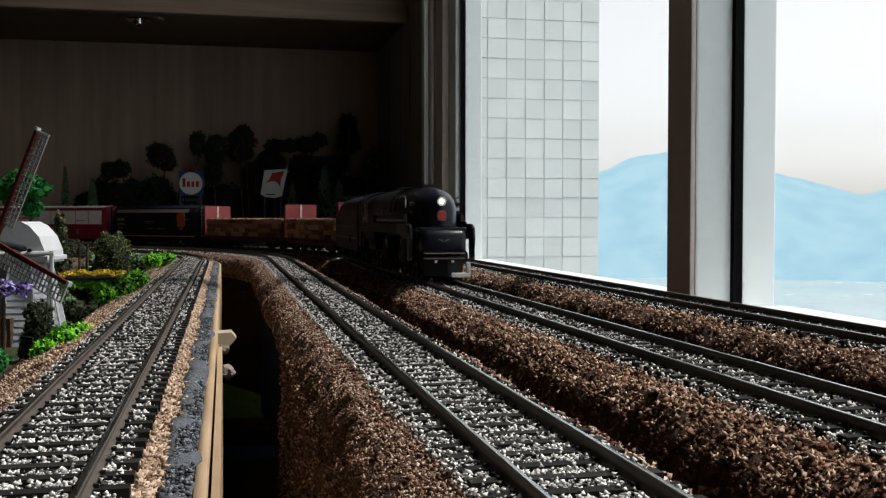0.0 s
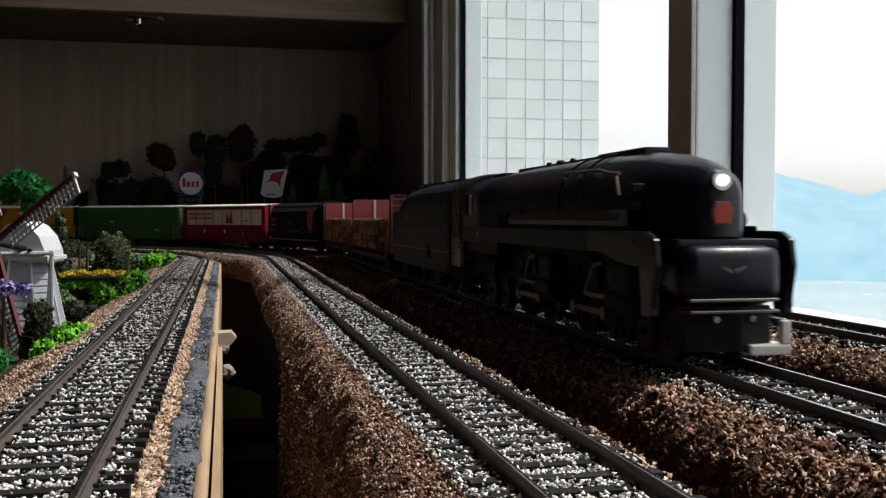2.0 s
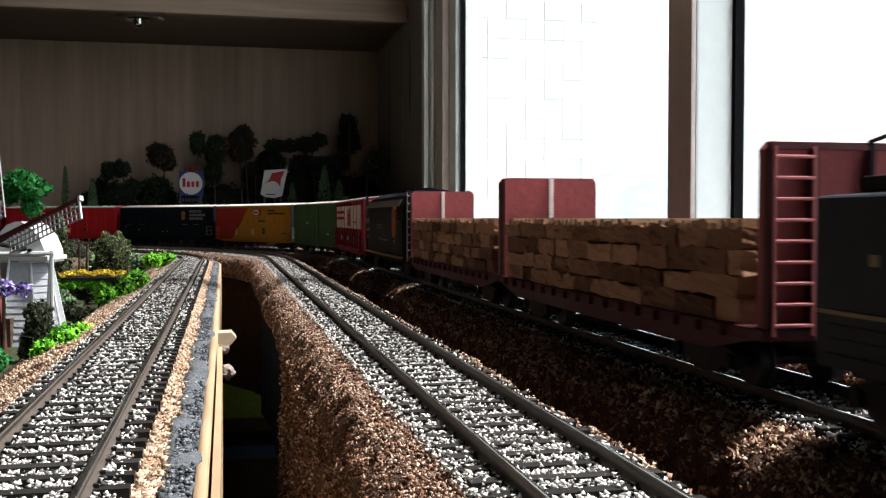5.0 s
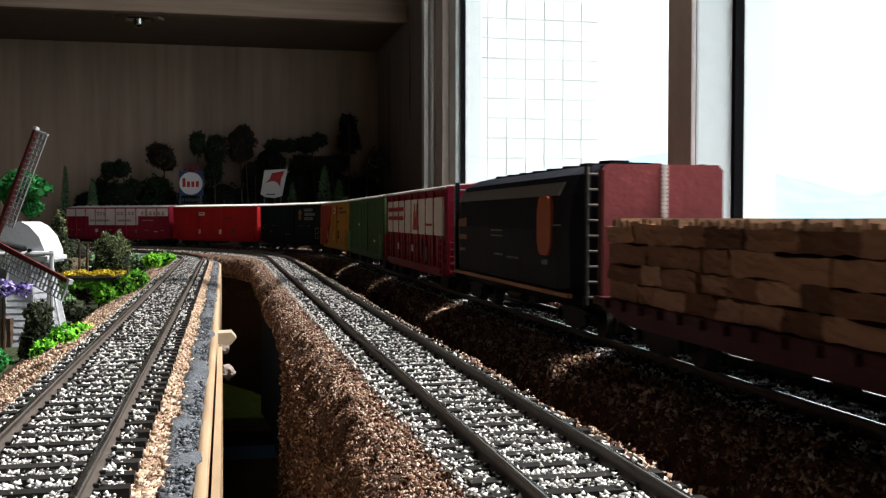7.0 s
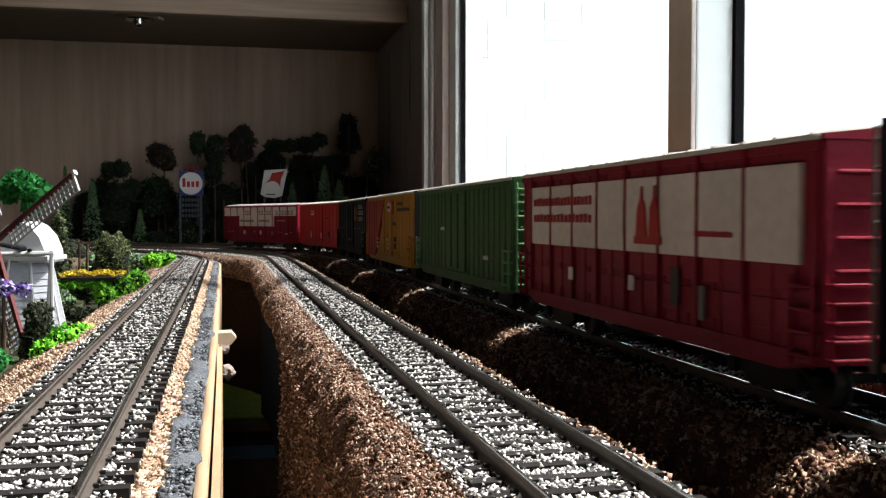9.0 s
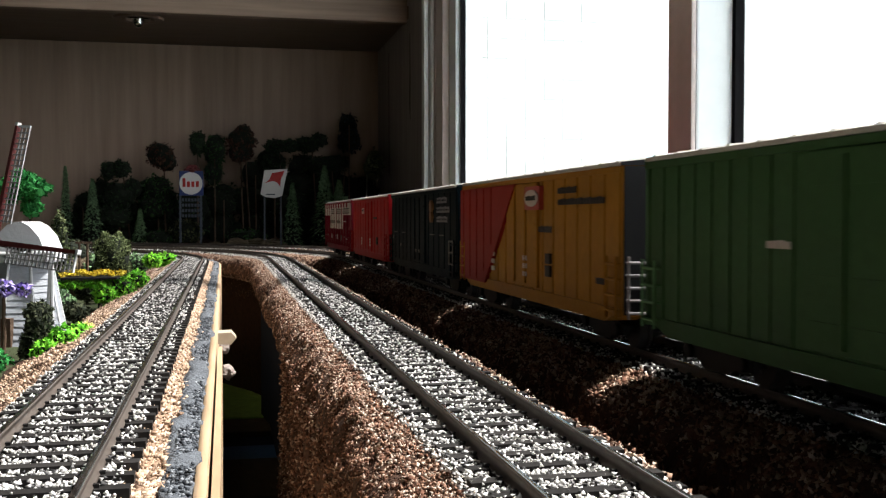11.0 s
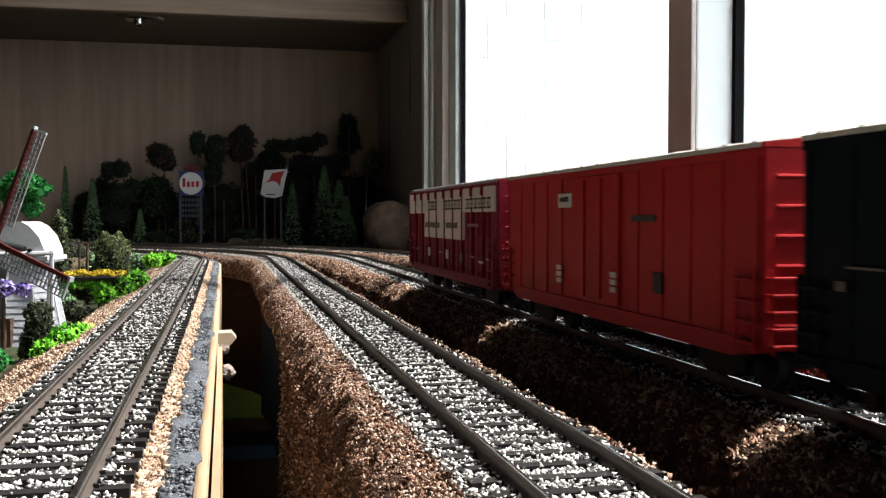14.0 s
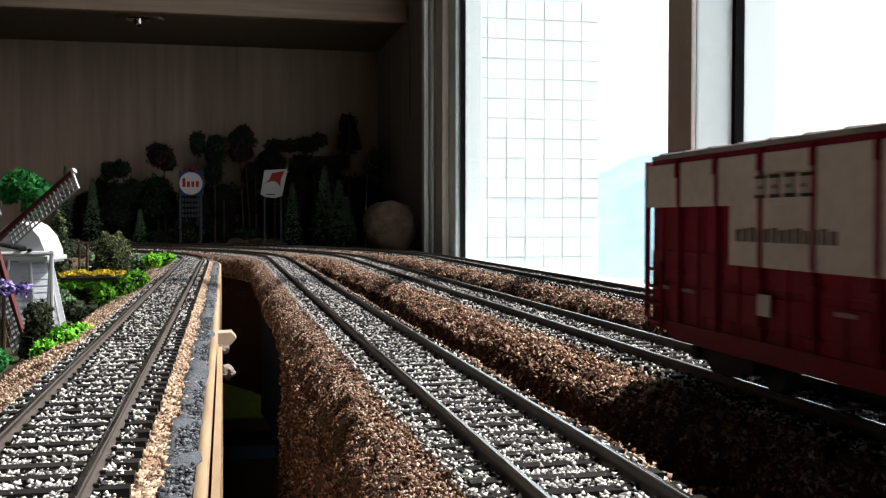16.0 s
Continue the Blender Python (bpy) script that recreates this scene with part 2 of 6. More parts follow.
WALL_Y, WIN_X, JAMB_Y = 1.75, 0.262, 1.2235
CEIL = Z0 + 0.321
structure("floor", (-3.0, -2.6, -0.05, WIN_X + 0.05, 1.8, 0.0), M["floor"], "unseen brown wooden floor of the room", "floor")
structure("wall_north", (-3.0, WALL_Y, 0.0, WIN_X + 0.05, WALL_Y + 0.12, 2.6), M["veneer"], "beige wood veneer wall behind the model trees", "wall")
structure("wall_south", (-3.0, -2.7, 0.0, WIN_X + 0.05, -2.58, 2.6), M["plaster"], "unseen plain beige wall closing the room", "wall")
structure("wall_west", (-3.1, -2.6, 0.0, -2.98, 2.0, 2.6), M["plaster"], "unseen plain beige wall closing the room", "wall")
structure("ceiling", (-3.1, -2.7, 2.6, WIN_X + 0.05, 1.87, 2.7), M["plaster"], "unseen plain beige ceiling closing the room", "ceiling")
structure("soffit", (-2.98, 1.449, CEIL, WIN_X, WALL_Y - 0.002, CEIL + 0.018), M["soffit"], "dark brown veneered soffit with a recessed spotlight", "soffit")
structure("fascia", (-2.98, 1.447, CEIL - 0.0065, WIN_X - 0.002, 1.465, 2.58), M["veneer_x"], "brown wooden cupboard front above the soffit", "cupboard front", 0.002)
structure("wall_east_panel", (WIN_X, 1.336, 0.0, WIN_X + 0.05, WALL_Y - 0.002, 2.6), M["side"], "grey-brown wooden panel beside the window, with dark cracks", "wall panel")
structure("wall_east_below", (WIN_X, -2.58, 0.0, WIN_X + 0.06, 1.335, Z0 - 0.03), M["plaster"], "plain wall under the window sill", "wall")
structure("wall_east_above", (WIN_X, -2.58, 2.25, WIN_X + 0.06, 1.335, 2.6), M["plaster"], "plain wall above the window", "wall")
structure("wall_east_end", (WIN_X, -2.58, Z0 - 0.03, WIN_X + 0.06, -2.2, 2.25), M["plaster"], "plain wall beside the window", "wall")


def window(name, y0, y1):
    """A pane with its frame between y0 and y1."""
    w = root(name, "tall window with a pale metal frame and a black gasket", "window", kind="structure")
    z0, z1 = Z0 - 0.03, 2.25
    for yy, d in ((y0, 1), (y1, -1)):
        bx("gasket", M["gasket"], w, WIN_X + 0.024, min(yy, yy + d * 0.004), z0 + 0.012, WIN_X + 0.0295, max(yy, yy + d * 0.004), z1)
        bx("outer_frame", M["alu"], w, WIN_X + 0.0300, min(yy, yy + d * 0.003), z0, WIN_X + 0.0505, max(yy, yy + d * 0.003), z1, bevel=0.0008)
    bx("bottom_rail", M["alu"], w, WIN_X, y0 + 0.001, z0, WIN_X + 0.06, y1 - 0.001, z0 + 0.012, bevel=0.001)
    g = bx("pane", M["glass"], w, WIN_X + 0.0265, y0 + 0.004, z0 + 0.012, WIN_X + 0.0285, y1 - 0.004, z1 - 0.001, label="clear window glass")
    g.visible_shadow = False
    return w


def mullion(name, y0, y1):
    w = root(name, "window mullion, shade painted brown on its room side, pale reveals", "mullion", kind="structure")
    z0, z1 = Z0 - 0.03, 2.25
    bx("core", M["alu"], w, WIN_X + 0.002, y0, z0, WIN_X + 0.0520, y1, z1, bevel=0.0015)
    bx("cover", M["alu_shaded"], w, WIN_X - 0.001, y0 + 0.0005, z0, WIN_X + 0.002, y1 - 0.0005, z1, bevel=0.0008)


# Panes past the second mullion are out of view, added for their daylight
MULL = [(0.5372, 0.5695), (-0.13, -0.0977), (-0.80, -0.7677), (-1.47, -1.4377)]
edges = [JAMB_Y] + [v for a, b in MULL for v in (b, a)] + [-2.2]
for i, (a, b) in enumerate(MULL):
    mullion("mullion_%d" % (i + 1), a, b)
for i in range(0, len(edges), 2):
    window("window_%d" % (i // 2 + 1), edges[i + 1], edges[i])
# jamb at the far end: ribbed pale profile, shaded grooves painted browner
jamb = root("window_jamb", "ribbed pale grey metal window jamb", "window jamb", kind="structure")
for x0, x1, y0, mm in ((-0.003, 0.003, 1.318, "alu"), (0.003, 0.0045, 1.322, "alu_shaded"), (0.0045, 0.0080, 1.306, "alu"), (0.0080, 0.0095, 1.300, "alu_shaded"), (0.0095, 0.0190, 1.262, "alu_shaded"), (0.0190, 0.0240, 1.228, "alu"), (0.0240, 0.0520, JAMB_Y + 0.0005, "alu")):
    bx("jamb_rib", M[mm], jamb, WIN_X + x0, y0, Z0 - 0.03, WIN_X + x1 - 0.0003, 1.3355, 2.25, bevel=0.0008)

# ---- outside: sea, hills, the tiled side of the building ----
bm = bmesh.new()
bmesh.ops.create_grid(bm, x_segments=40, y_segments=40, size=4500)
for v in bm.verts:
    v.co.z = -62.0
thing("water", bm, M["water"], "pale calm sea far below the window", "sea", "structure")


def ridge(name, dist, top, base, mtl, label, seed):
    """A long hill across the view, dist metres away; top(u) gives its height for u, the bearing in degrees right of straight ahead."""
    bm = bmesh.new()
    rows = []
    for k in range(6):
        row = []
        for i in range(181):
            u = -30 + i * 0.5
            h = base + (top(u) + 1.2 * noise.fractal(Vector((u * 0.9, seed, 0)), 1.0, 2.0, 5) * dist / 400 - base) * math.sin(k / 5 * math.pi / 2) ** 0.8
            d = dist + k * dist * 0.06 + dist * 0.02 * noise.noise(Vector((u * 0.5, k, seed)))
            row.append(bm.verts.new((d * math.sin(radians(u)), d * math.cos(radians(u)), h)))
        rows.append(row)
    for a, b in zip(rows, rows[1:]):
        for i in range(180):
            bm.faces.new((a[i], a[i + 1], b[i + 1], b[i]))
    return thing(name, bm, mtl, label, "hill", "structure", smooth=True)


# The hill emits its own colour: daylight and haze are put into it
M["hill"] = glow("self_lit_hazy_hill", (0.43, 0.68, 0.81), 1.0)
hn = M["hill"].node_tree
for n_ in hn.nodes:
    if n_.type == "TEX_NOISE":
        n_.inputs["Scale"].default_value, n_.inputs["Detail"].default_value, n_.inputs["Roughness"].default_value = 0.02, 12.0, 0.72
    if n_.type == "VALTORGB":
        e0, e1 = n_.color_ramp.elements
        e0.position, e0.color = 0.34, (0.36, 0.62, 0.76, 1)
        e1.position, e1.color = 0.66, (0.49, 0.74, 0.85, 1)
HILL_D = 1090
HILL_U = [0, 10, 16, 19, 21.1, 22.2, 23.1, 24.5, 27, 30.4, 32.2, 34.7, 35.8, 38.5, 43, 60]
HILL_H = [0.015, 0.02, 0.028, 0.036, 0.0457, 0.0554, 0.0607, 0.0642, 0.058, 0.0429, 0.0335, 0.0212, 0.0276, 0.036, 0.03, 0.012]


def hill_top(u):
    return 1.3 * HILL_D * float(np.interp(u, HILL_U, HILL_H))


ridge("backdrop_hill", HILL_D, hill_top, -62, M["hill"], "self-lit backdrop hill beyond the sea, haze painted into its blue", 3.0)

TILE_W, TILE_H, TX0, TY = 0.0501, 0.0505, 0.4, 2.5
TXR = 0.9549
wall_out = structure("wall_outside", (TX0 - 0.1, TY + 0.0005, -6.0, TXR, TY + 0.4, 8.0), M["grout"], "white tiled outer wall of the building", "outer wall")
bm = bmesh.new()
box(bm, -TILE_W / 2 + 0.0011, -0.003, -TILE_H / 2 + 0.0011, TILE_W / 2 - 0.0011, 0.006, TILE_H / 2 - 0.0011)
for v in bm.verts:
    if v.co.y < 0:
        v.co.x *= 0.985
        v.co.z *= 0.985
tile_mesh = mesh_of("tile", bm, M["walltile"])
for r in range(22):
    for c in range(9):
        ob = new("tile", tile_mesh)
        ob.parent = wall_out
        ob.matrix_basis = Matrix.Translation((TXR - TILE_W * (c + 0.5), TY + random.uniform(-0.001, 0.001), 0.9333 + TILE_H * (r - 5.5) + random.uniform(-0.0006, 0.0006))) @ Euler((random.uniform(-0.012, 0.012), 0, random.uniform(-0.012, 0.012))).to_matrix().to_4x4()

# ---- layout: benchwork, banks and tracks ----
S_LO, GAUGE = -2.0, 0.0165 / 2


def steps(n, hi):
    near = np.arange(S_LO, 0.0, 0.02)
    mid = np.arange(0.0, 1.0, 0.0035)
    return np.concatenate([near, mid, np.arange(1.0, hi, 0.008)])


def dense(a, b, k):
    """Profile points between a and b."""
    return [(a[0] + (b[0] - a[0]) * i / k, a[1] + (b[1] - a[1]) * i / k) for i in range(k)]


def outline(pts, seg=0.0025):
    out = []
    for a, b in zip(pts, pts[1:]):
        out += dense(a, b, max(1, min(12, int(math.hypot(b[0] - a[0], b[1] - a[1]) / seg))))
    return out + [pts[-1]]


BANKS = {
    1: [(-0.052, -0.05), (-0.047, -0.020), (-0.036, -0.0145), (-0.024, -0.009), (-0.018, -0.0062), (-0.0135, -0.0042), (0.0135, -0.0042), (0.0165, -0.0055), (0.0185, -0.006)],
    2: [(-0.0060, -0.026), (-0.0170, -0.0245), (-0.0225, -0.022), (-0.0252, -0.0165), (-0.0236, -0.0105), (-0.0200, -0.006), (-0.0168, -0.0048), (-0.0140, -0.0042), (0.0130, -0.0042), (0.0150, -0.0040), (0.0175, -0.0046), (0.0205, -0.012), (0.022, -0.05), (0.024, -0.30)],
    3: [(-0.034, -0.30), (-0.0320, -0.060), (-0.0295, -0.022), (-0.0265, -0.0100), (-0.022, -0.0058), (-0.0175, -0.0045), (-0.0130, -0.0042), (0.0130, -0.0042), (0.0165, -0.005), (0.0195, -0.012), (0.022, -0.05), (0.024, -0.30)],
    4: [(-0.031, -0.30), (-0.0300, -0.060), (-0.0280, -0.022), (-0.0255, -0.0095), (-0.0215, -0.0055), (-0.0175, -0.0045), (-0.0130, -0.0042), (0.0130, -0.0042), (0.0165, -0.005), (0.026, -0.012), (0.044, -0.016), (0.046, -0.30)],
}
WHERE = {1: "beside the windmill garden", 2: "on its own narrow bank", 3: "on which the train runs", 4: "along the window sill"}
for n in (1, 2, 3, 4):
    r = TX[n] - CX
    end = YS + r * math.pi / 2 + 0.85
    s = steps(n, end)
    bank = new("bank", sweep("bank", n, s, outline(BANKS[n]), M["bank"], rough=0.0011))
    tagged(bank, "brown turf-covered railway bank with rounded edges", "embankment", kind="structure")
    track = root("railway_track", "dark-sleepered model railway track " + WHERE[n], "railway track", group="model railway tracks")
    for o in (-GAUGE, GAUGE):
        prof = [(o - 0.0010, -0.0023), (o - 0.0010, -0.0019), (o - 0.0003, -0.0016), (o - 0.0003, -0.0008), (o - 0.00055, -0.0006), (o - 0.0005, 0.0), (o + 0.0005, 0.0), (o + 0.00055, -0.0006), (o + 0.0003, -0.0008), (o + 0.0003, -0.0016), (o + 0.0010, -0.0019), (o + 0.0010, -0.0023)]
        me = sweep("rail", n, s, prof, M["steel"], closed=True, smooth=False)
        me.materials.append(M["railtop"])
        k = len(prof)
        idx = np.zeros(len(me.polygons), np.int32)
        idx[5::k] = 1
        me.polygons.foreach_set("material_index", idx)
        ob = new("rail", me)
        ob.parent = track
    # sleepers
    bm = bmesh.new()
    box(bm, -0.0138, -0.0013, -0.0042, 0.0138, 0.0013, -0.0021)
    for o in (-GAUGE, GAUGE):
        for d in (-0.0013, 0.0013):
            box(bm, o + d - 0.0004, -0.0004, -0.0022, o + d + 0.0004, 0.0004, -0.0016)
    sl = mesh_of("sleeper", bm, M["sleeper"])
    base = np.array([v.co[:] for v in sl.vertices])
    faces = np.array([p.vertices[:] for p in sl.polygons])
    near_lo, near_hi = (0.05, 0.05 + 0.0072 * (150 if n < 3 else 90))
    V, Fc, cnt = [], [], 0
    for sv in np.arange(-0.25, end, 0.0072):
        x, y, hx, hy = (float(q) for q in line(n, sv))
        ang = math.atan2(-hx, hy) + random.gauss(0, 0.012)
        m = Matrix.Translation((x, y, Z0)) @ Matrix.Rotation(ang, 4, "Z")
        if near_lo < sv < near_hi:
            ob = new("sleeper", sl)
            ob.parent = track
            ob.matrix_basis = m
        else:
            R = np.array(m)
            V.append(base @ R[:3, :3].T + R[:3, 3])
            Fc.append(faces + cnt * len(base))
            cnt += 1
    ob = new("sleepers", raw_mesh("sleepers", np.concatenate(V), np.concatenate(Fc), M["sleeper_far"]))
    ob.parent = track
    tagged(ob, kind="stuff")


def strewn(n, count, s0, s1, o0, o1, zf, power=1.6):
    """Places on track n's bank, denser towards s0; zf(off) is the height there."""
    s = s0 + (s1 - s0) * RNG.random(count) ** power
    o = RNG.uniform(o0, o1, count)
    x, y, hx, hy = line(n, s)
    x, y = x + o * hy, y - o * hx
    return np.stack([x, y, Z0 + zf(o) + RNG.uniform(-0.0004, 0.0004, count)], 1), o, s


def bank_z(n):
    p = np.array([q for q in BANKS[n] if q[1] > -0.0125])
    return lambda o: np.interp(o, p[:, 0], p[:, 1])


for n, cnt in ((1, 90000), (2, 90000), (3, 70000), (4, 44000)):
    c, o, along = strewn(n, cnt, 0.07, 1.35, -0.0150, 0.0122 if n == 1 else 0.0128 if n == 2 else 0.0145, bank_z(n), {1: 1.8, 2: 1.8, 3: 1.2, 4: 1.1}[n])
    on_rail = np.abs(np.abs(o) - GAUGE) < 0.0010
    gap = np.abs(((along + 0.25 + 0.0036) % 0.0072) - 0.0036) > 0.0014
    c = c[~on_rail & (gap | (RNG.random(len(o)) < (0.13 if n == 1 else 0.38)))]
    c[:, 2] += RNG.uniform(0.0006, 0.0020, len(c))
    tagged(grains("ballast", c, 0.00019, 0.00048, M["ballast"], 0.8, 1.0, True), "loose grey, white and black ballast between the rails", "ballast", kind="stuff")


def bank_grains(n, cnt, lo, hi, mtl, label, size=(0.00017, 0.00046), s1=1.5):
    """Grains over a stretch of the bank's outline, spread evenly along its length."""
    p = np.array(outline(BANKS[n], 0.001))
    p = p[(p[:, 0] >= lo) & (p[:, 0] <= hi) & (p[:, 1] > -0.075)]
    L = np.concatenate([[0], np.cumsum(np.hypot(*np.diff(p, axis=0).T))])
    w = RNG.random(cnt) * L[-1]
    o, z = np.interp(w, L, p[:, 0]), np.interp(w, L, p[:, 1])
    s = 0.06 + (s1 - 0.06) * RNG.random(cnt) ** (1.9 if n < 3 else 1.3)
    x, y, hx, hy = line(n, s)
    # on the steep sides the fibres lie half sunk in the bank
    g = np.gradient(p, axis=0)
    steep = np.interp(w, L, np.abs(g[:, 1]) / (np.hypot(g[:, 0], g[:, 1]) + 1e-9))
    o = o - np.sign(o) * 0.0004 * np.clip(steep * 1.5 - 0.4, 0, 1)
    c = wobble(np.stack([x + o * hy, y - o * hx, Z0 + z], 1), o) + RNG.normal(0, 1, (cnt, 3)) * (0.0005 - 0.0003 * np.clip(steep, 0, 1))[:, None]
    tagged(grains("turf", c, size[0], size[1], mtl, 0.95, 2.0, True), label, "turf", kind="stuff")


bank_grains(2, 170000, -0.032, -0.0135, M["turf"], "coarse brown turf on the bank's edge", (0.00012, 0.00034))
# Paler grains put the sunlit look of the bank tops into colour
bank_grains(2, 80000, -0.0222, -0.0135, M["lit_top"], "pale tan grains painting in the bank's sunlit top", (0.00011, 0.00030))
bank_grains(2, 12000, 0.0118, 0.020, M["lit_top"], "pale tan grains painting in the bank's sunlit top", (0.00015, 0.00036))
bank_grains(2, 26000, 0.0112, 0.022, M["turf"], "coarse brown turf on the bank's edge")
bank_grains(3, 110000, -0.034, -0.0125, M["turf"], "coarse brown turf on the bank's edge", (0.00022, 0.00068))
bank_grains(3, 26000, -0.0265, -0.0135, M["sand"], "pale tan grains painting in the bank's sunlit top", (0.00017, 0.00042))
bank_grains(3, 3000, 0.0130, 0.02, M["turf"], "coarse brown turf on the bank's edge")
bank_grains(4, 44000, -0.032, -0.0125, M["turf"], "coarse brown turf on the bank's edge", (0.00025, 0.00075))
bank_grains(4, 12000, -0.0265, -0.0135, M["sand"], "pale tan grains painting in the bank's sunlit top", (0.0002, 0.0005))
bank_grains(4, 4000, 0.0130, 0.03, M["turf"], "coarse brown turf on the bank's edge")
bank_grains(1, 40000, -0.040, -0.0140, M["sand"], "light tan sand beside the sleepers")
bank_grains(1, 26000, 0.0103, 0.0180, M["sand"], "light tan sand beside the sleepers", (0.00022, 0.0005))

pc = strewn(1, 12000, 0.07, 0.9, 0.0180, 0.0214, lambda o: 0 * o - 0.0048)[0]
M["greygrain"] = mat("blue_grey_grit", (0.2, 0.2, 0.22), 0.9, island=True, scale=100, second=[(0.1, (0.02, 0.022, 0.026)), (0.6, (0.07, 0.08, 0.095)), (0.95, (0.30, 0.32, 0.35))])
tagged(grains("grit", pc, 0.00025, 0.00055, M["greygrain"], 0.7), "blue-grey grit along the roadbed edge", "grit", kind="stuff")

# near the camera the second bank's turf hangs down as a skirt
SK = [(-0.0246, -0.014), (-0.0262, -0.05), (-0.0270, -0.10), (-0.0275, -0.22), (-0.0240, -0.22), (-0.0235, -0.10), (-0.0225, -0.05), (-0.0215, -0.014)]
skirt = new("turf_skirt", sweep("turf_skirt", 2, np.arange(-0.2, 0.372, 0.004), outline(SK, 0.004), M["bank"], rough=0.0011))
tagged(skirt, "brown turf skirt hanging from the bank", "embankment", kind="structure")
pz = RNG.random(26000) ** 1.3
ps = RNG.uniform(0.13, 0.371, 26000)
po = np.interp(-pz * 0.15 - 0.014, [-0.22, -0.10, -0.05, -0.014], [-0.0275, -0.0270, -0.0262, -0.0248])
sxx, syy, _, _ = line(2, ps)
pts3 = wobble(np.stack([sxx + po, syy, Z0 - pz * 0.15 - 0.014], 1), po) + RNG.normal(0, 0.0005, (26000, 3))
tagged(grains("turf", pts3, 0.00018, 0.00042, M["turf"], 0.95, 2.0, True), "coarse brown turf on the hanging skirt", "turf", kind="stuff")
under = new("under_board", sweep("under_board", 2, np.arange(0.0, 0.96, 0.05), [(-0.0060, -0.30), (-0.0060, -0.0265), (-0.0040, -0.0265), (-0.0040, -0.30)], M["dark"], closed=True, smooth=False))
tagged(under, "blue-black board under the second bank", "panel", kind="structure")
# Dark sheet added over the bank's brown side, for the gap's shade
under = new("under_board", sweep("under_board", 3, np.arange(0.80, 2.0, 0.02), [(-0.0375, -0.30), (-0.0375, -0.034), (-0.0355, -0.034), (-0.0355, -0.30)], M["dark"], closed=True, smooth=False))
tagged(under, "blue-black sheet added over the third bank's curved side", "panel", kind="structure")

# edge of the first track's board: grey roadbed and a plywood fascia
S1 = steps(1, 1.6)
road = new("roadbed_edge", sweep("roadbed_edge", 1, S1, [(0.0172, -0.0045), (0.0190, -0.0048), (0.0212, -0.0050), (0.0216, -0.0075), (0.0216, -0.02), (0.0172, -0.02)], M["roadbed"], closed=True, rough=0.0003))
tagged(road, "grey granular roadbed edge along the first track", "roadbed", kind="structure")
fas = new("board_edge", sweep("board_edge", 1, S1, [(0.0217, -0.0055), (0.0232, -0.0055), (0.0236, -0.0060), (0.0240, -0.060), (0.0217, -0.060)], M["ply"], closed=True, smooth=False))
tagged(fas, "light plywood fascia of the track board", "board edge", kind="structure")

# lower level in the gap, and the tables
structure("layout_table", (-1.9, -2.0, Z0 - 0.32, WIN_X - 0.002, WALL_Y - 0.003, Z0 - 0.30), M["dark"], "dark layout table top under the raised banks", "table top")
# ---- the train ----
def car_pose(s, half):
    """The pose of a car whose bogies stand half metres before and behind s; its x axis points ahead."""
    x0, y0, _, _ = line(3, s - half)
    x1, y1, _, _ = line(3, s + half)
    d = Vector((float(x0 - x1), float(y0 - y1), 0)).normalized()
    return Matrix.Translation((float(x0 + x1) / 2, float(y0 + y1) / 2, Z0)) @ Matrix.Rotation(math.atan2(d.y, d.x), 4, "Z")


# distance along the track of the joint ahead of the first boxcar
RUN = [(0.0, 1.425), (1.5, 1.195), (3.0, 0.965), (3.5, 0.897), (7.0, 0.4207), (9.0, 0.1397), (12.5, -0.343), (14.5, -0.6295), (16.0, -0.854)]


def run(t):
    """Smooth distance between the known ones."""
    ts, ss = [a for a, _ in RUN], [b for _, b in RUN]
    k = max(0, min(len(ts) - 2, sum(t >= a for a in ts) - 1))
    def slope(i):
        a, b = max(0, i - 1), min(len(ts) - 1, i + 1)
        return (ss[b] - ss[a]) / (ts[b] - ts[a])
    h = ts[k + 1] - ts[k]
    u = (t - ts[k]) / h
    return ((2 * u ** 3 - 3 * u ** 2 + 1) * ss[k] + (u ** 3 - 2 * u ** 2 + u) * h * slope(k) + (-2 * u ** 3 + 3 * u ** 2) * ss[k + 1] + (u ** 3 - u ** 2) * h * slope(k + 1))


TRAIN = []      # thing, distance of its middle behind the joint, half its bogie distance
M["black"] = mat("black_frame_paint", (0.0085, 0.009, 0.0105), 0.6, vary=0.3, scale=150, spec=0.15)
M["wheel"] = mat("dark_wheel_steel", (0.014, 0.014, 0.015), 0.5, 0.3, vary=0.2)
WHEELS = []     # wheelset, radius: turned as the train runs


def paint(name, c, rough=0.55, vary=0.14, **k):
    return mat(name, c, rough, vary=vary, scale=45, bump=0.15, bump_scale=500, spec=0.10, **k)


M["maroon"] = paint("dark_red_car_paint", (0.205, 0.013, 0.030))
M["red"] = paint("bright_red_car_paint", (0.38, 0.014, 0.018))
M["white"] = paint("dirty_white_panel_paint", (0.60, 0.55, 0.54))
M["green"] = paint("leaf_green_car_paint", (0.036, 0.097, 0.036))
M["pale_green"] = paint("pale_green_ladder_paint", (0.12, 0.27, 0.12))
M["bottle"] = paint("dark_bottle_green_paint", (0.0055, 0.0115, 0.0150))
M["yellow"] = paint("ochre_yellow_car_paint", (0.360, 0.169, 0.018))
M["orange_red"] = paint("crimson_panel_paint", (0.26, 0.020, 0.016))
M["char"] = paint("charcoal_hopper_paint", (0.0105, 0.0115, 0.0175))
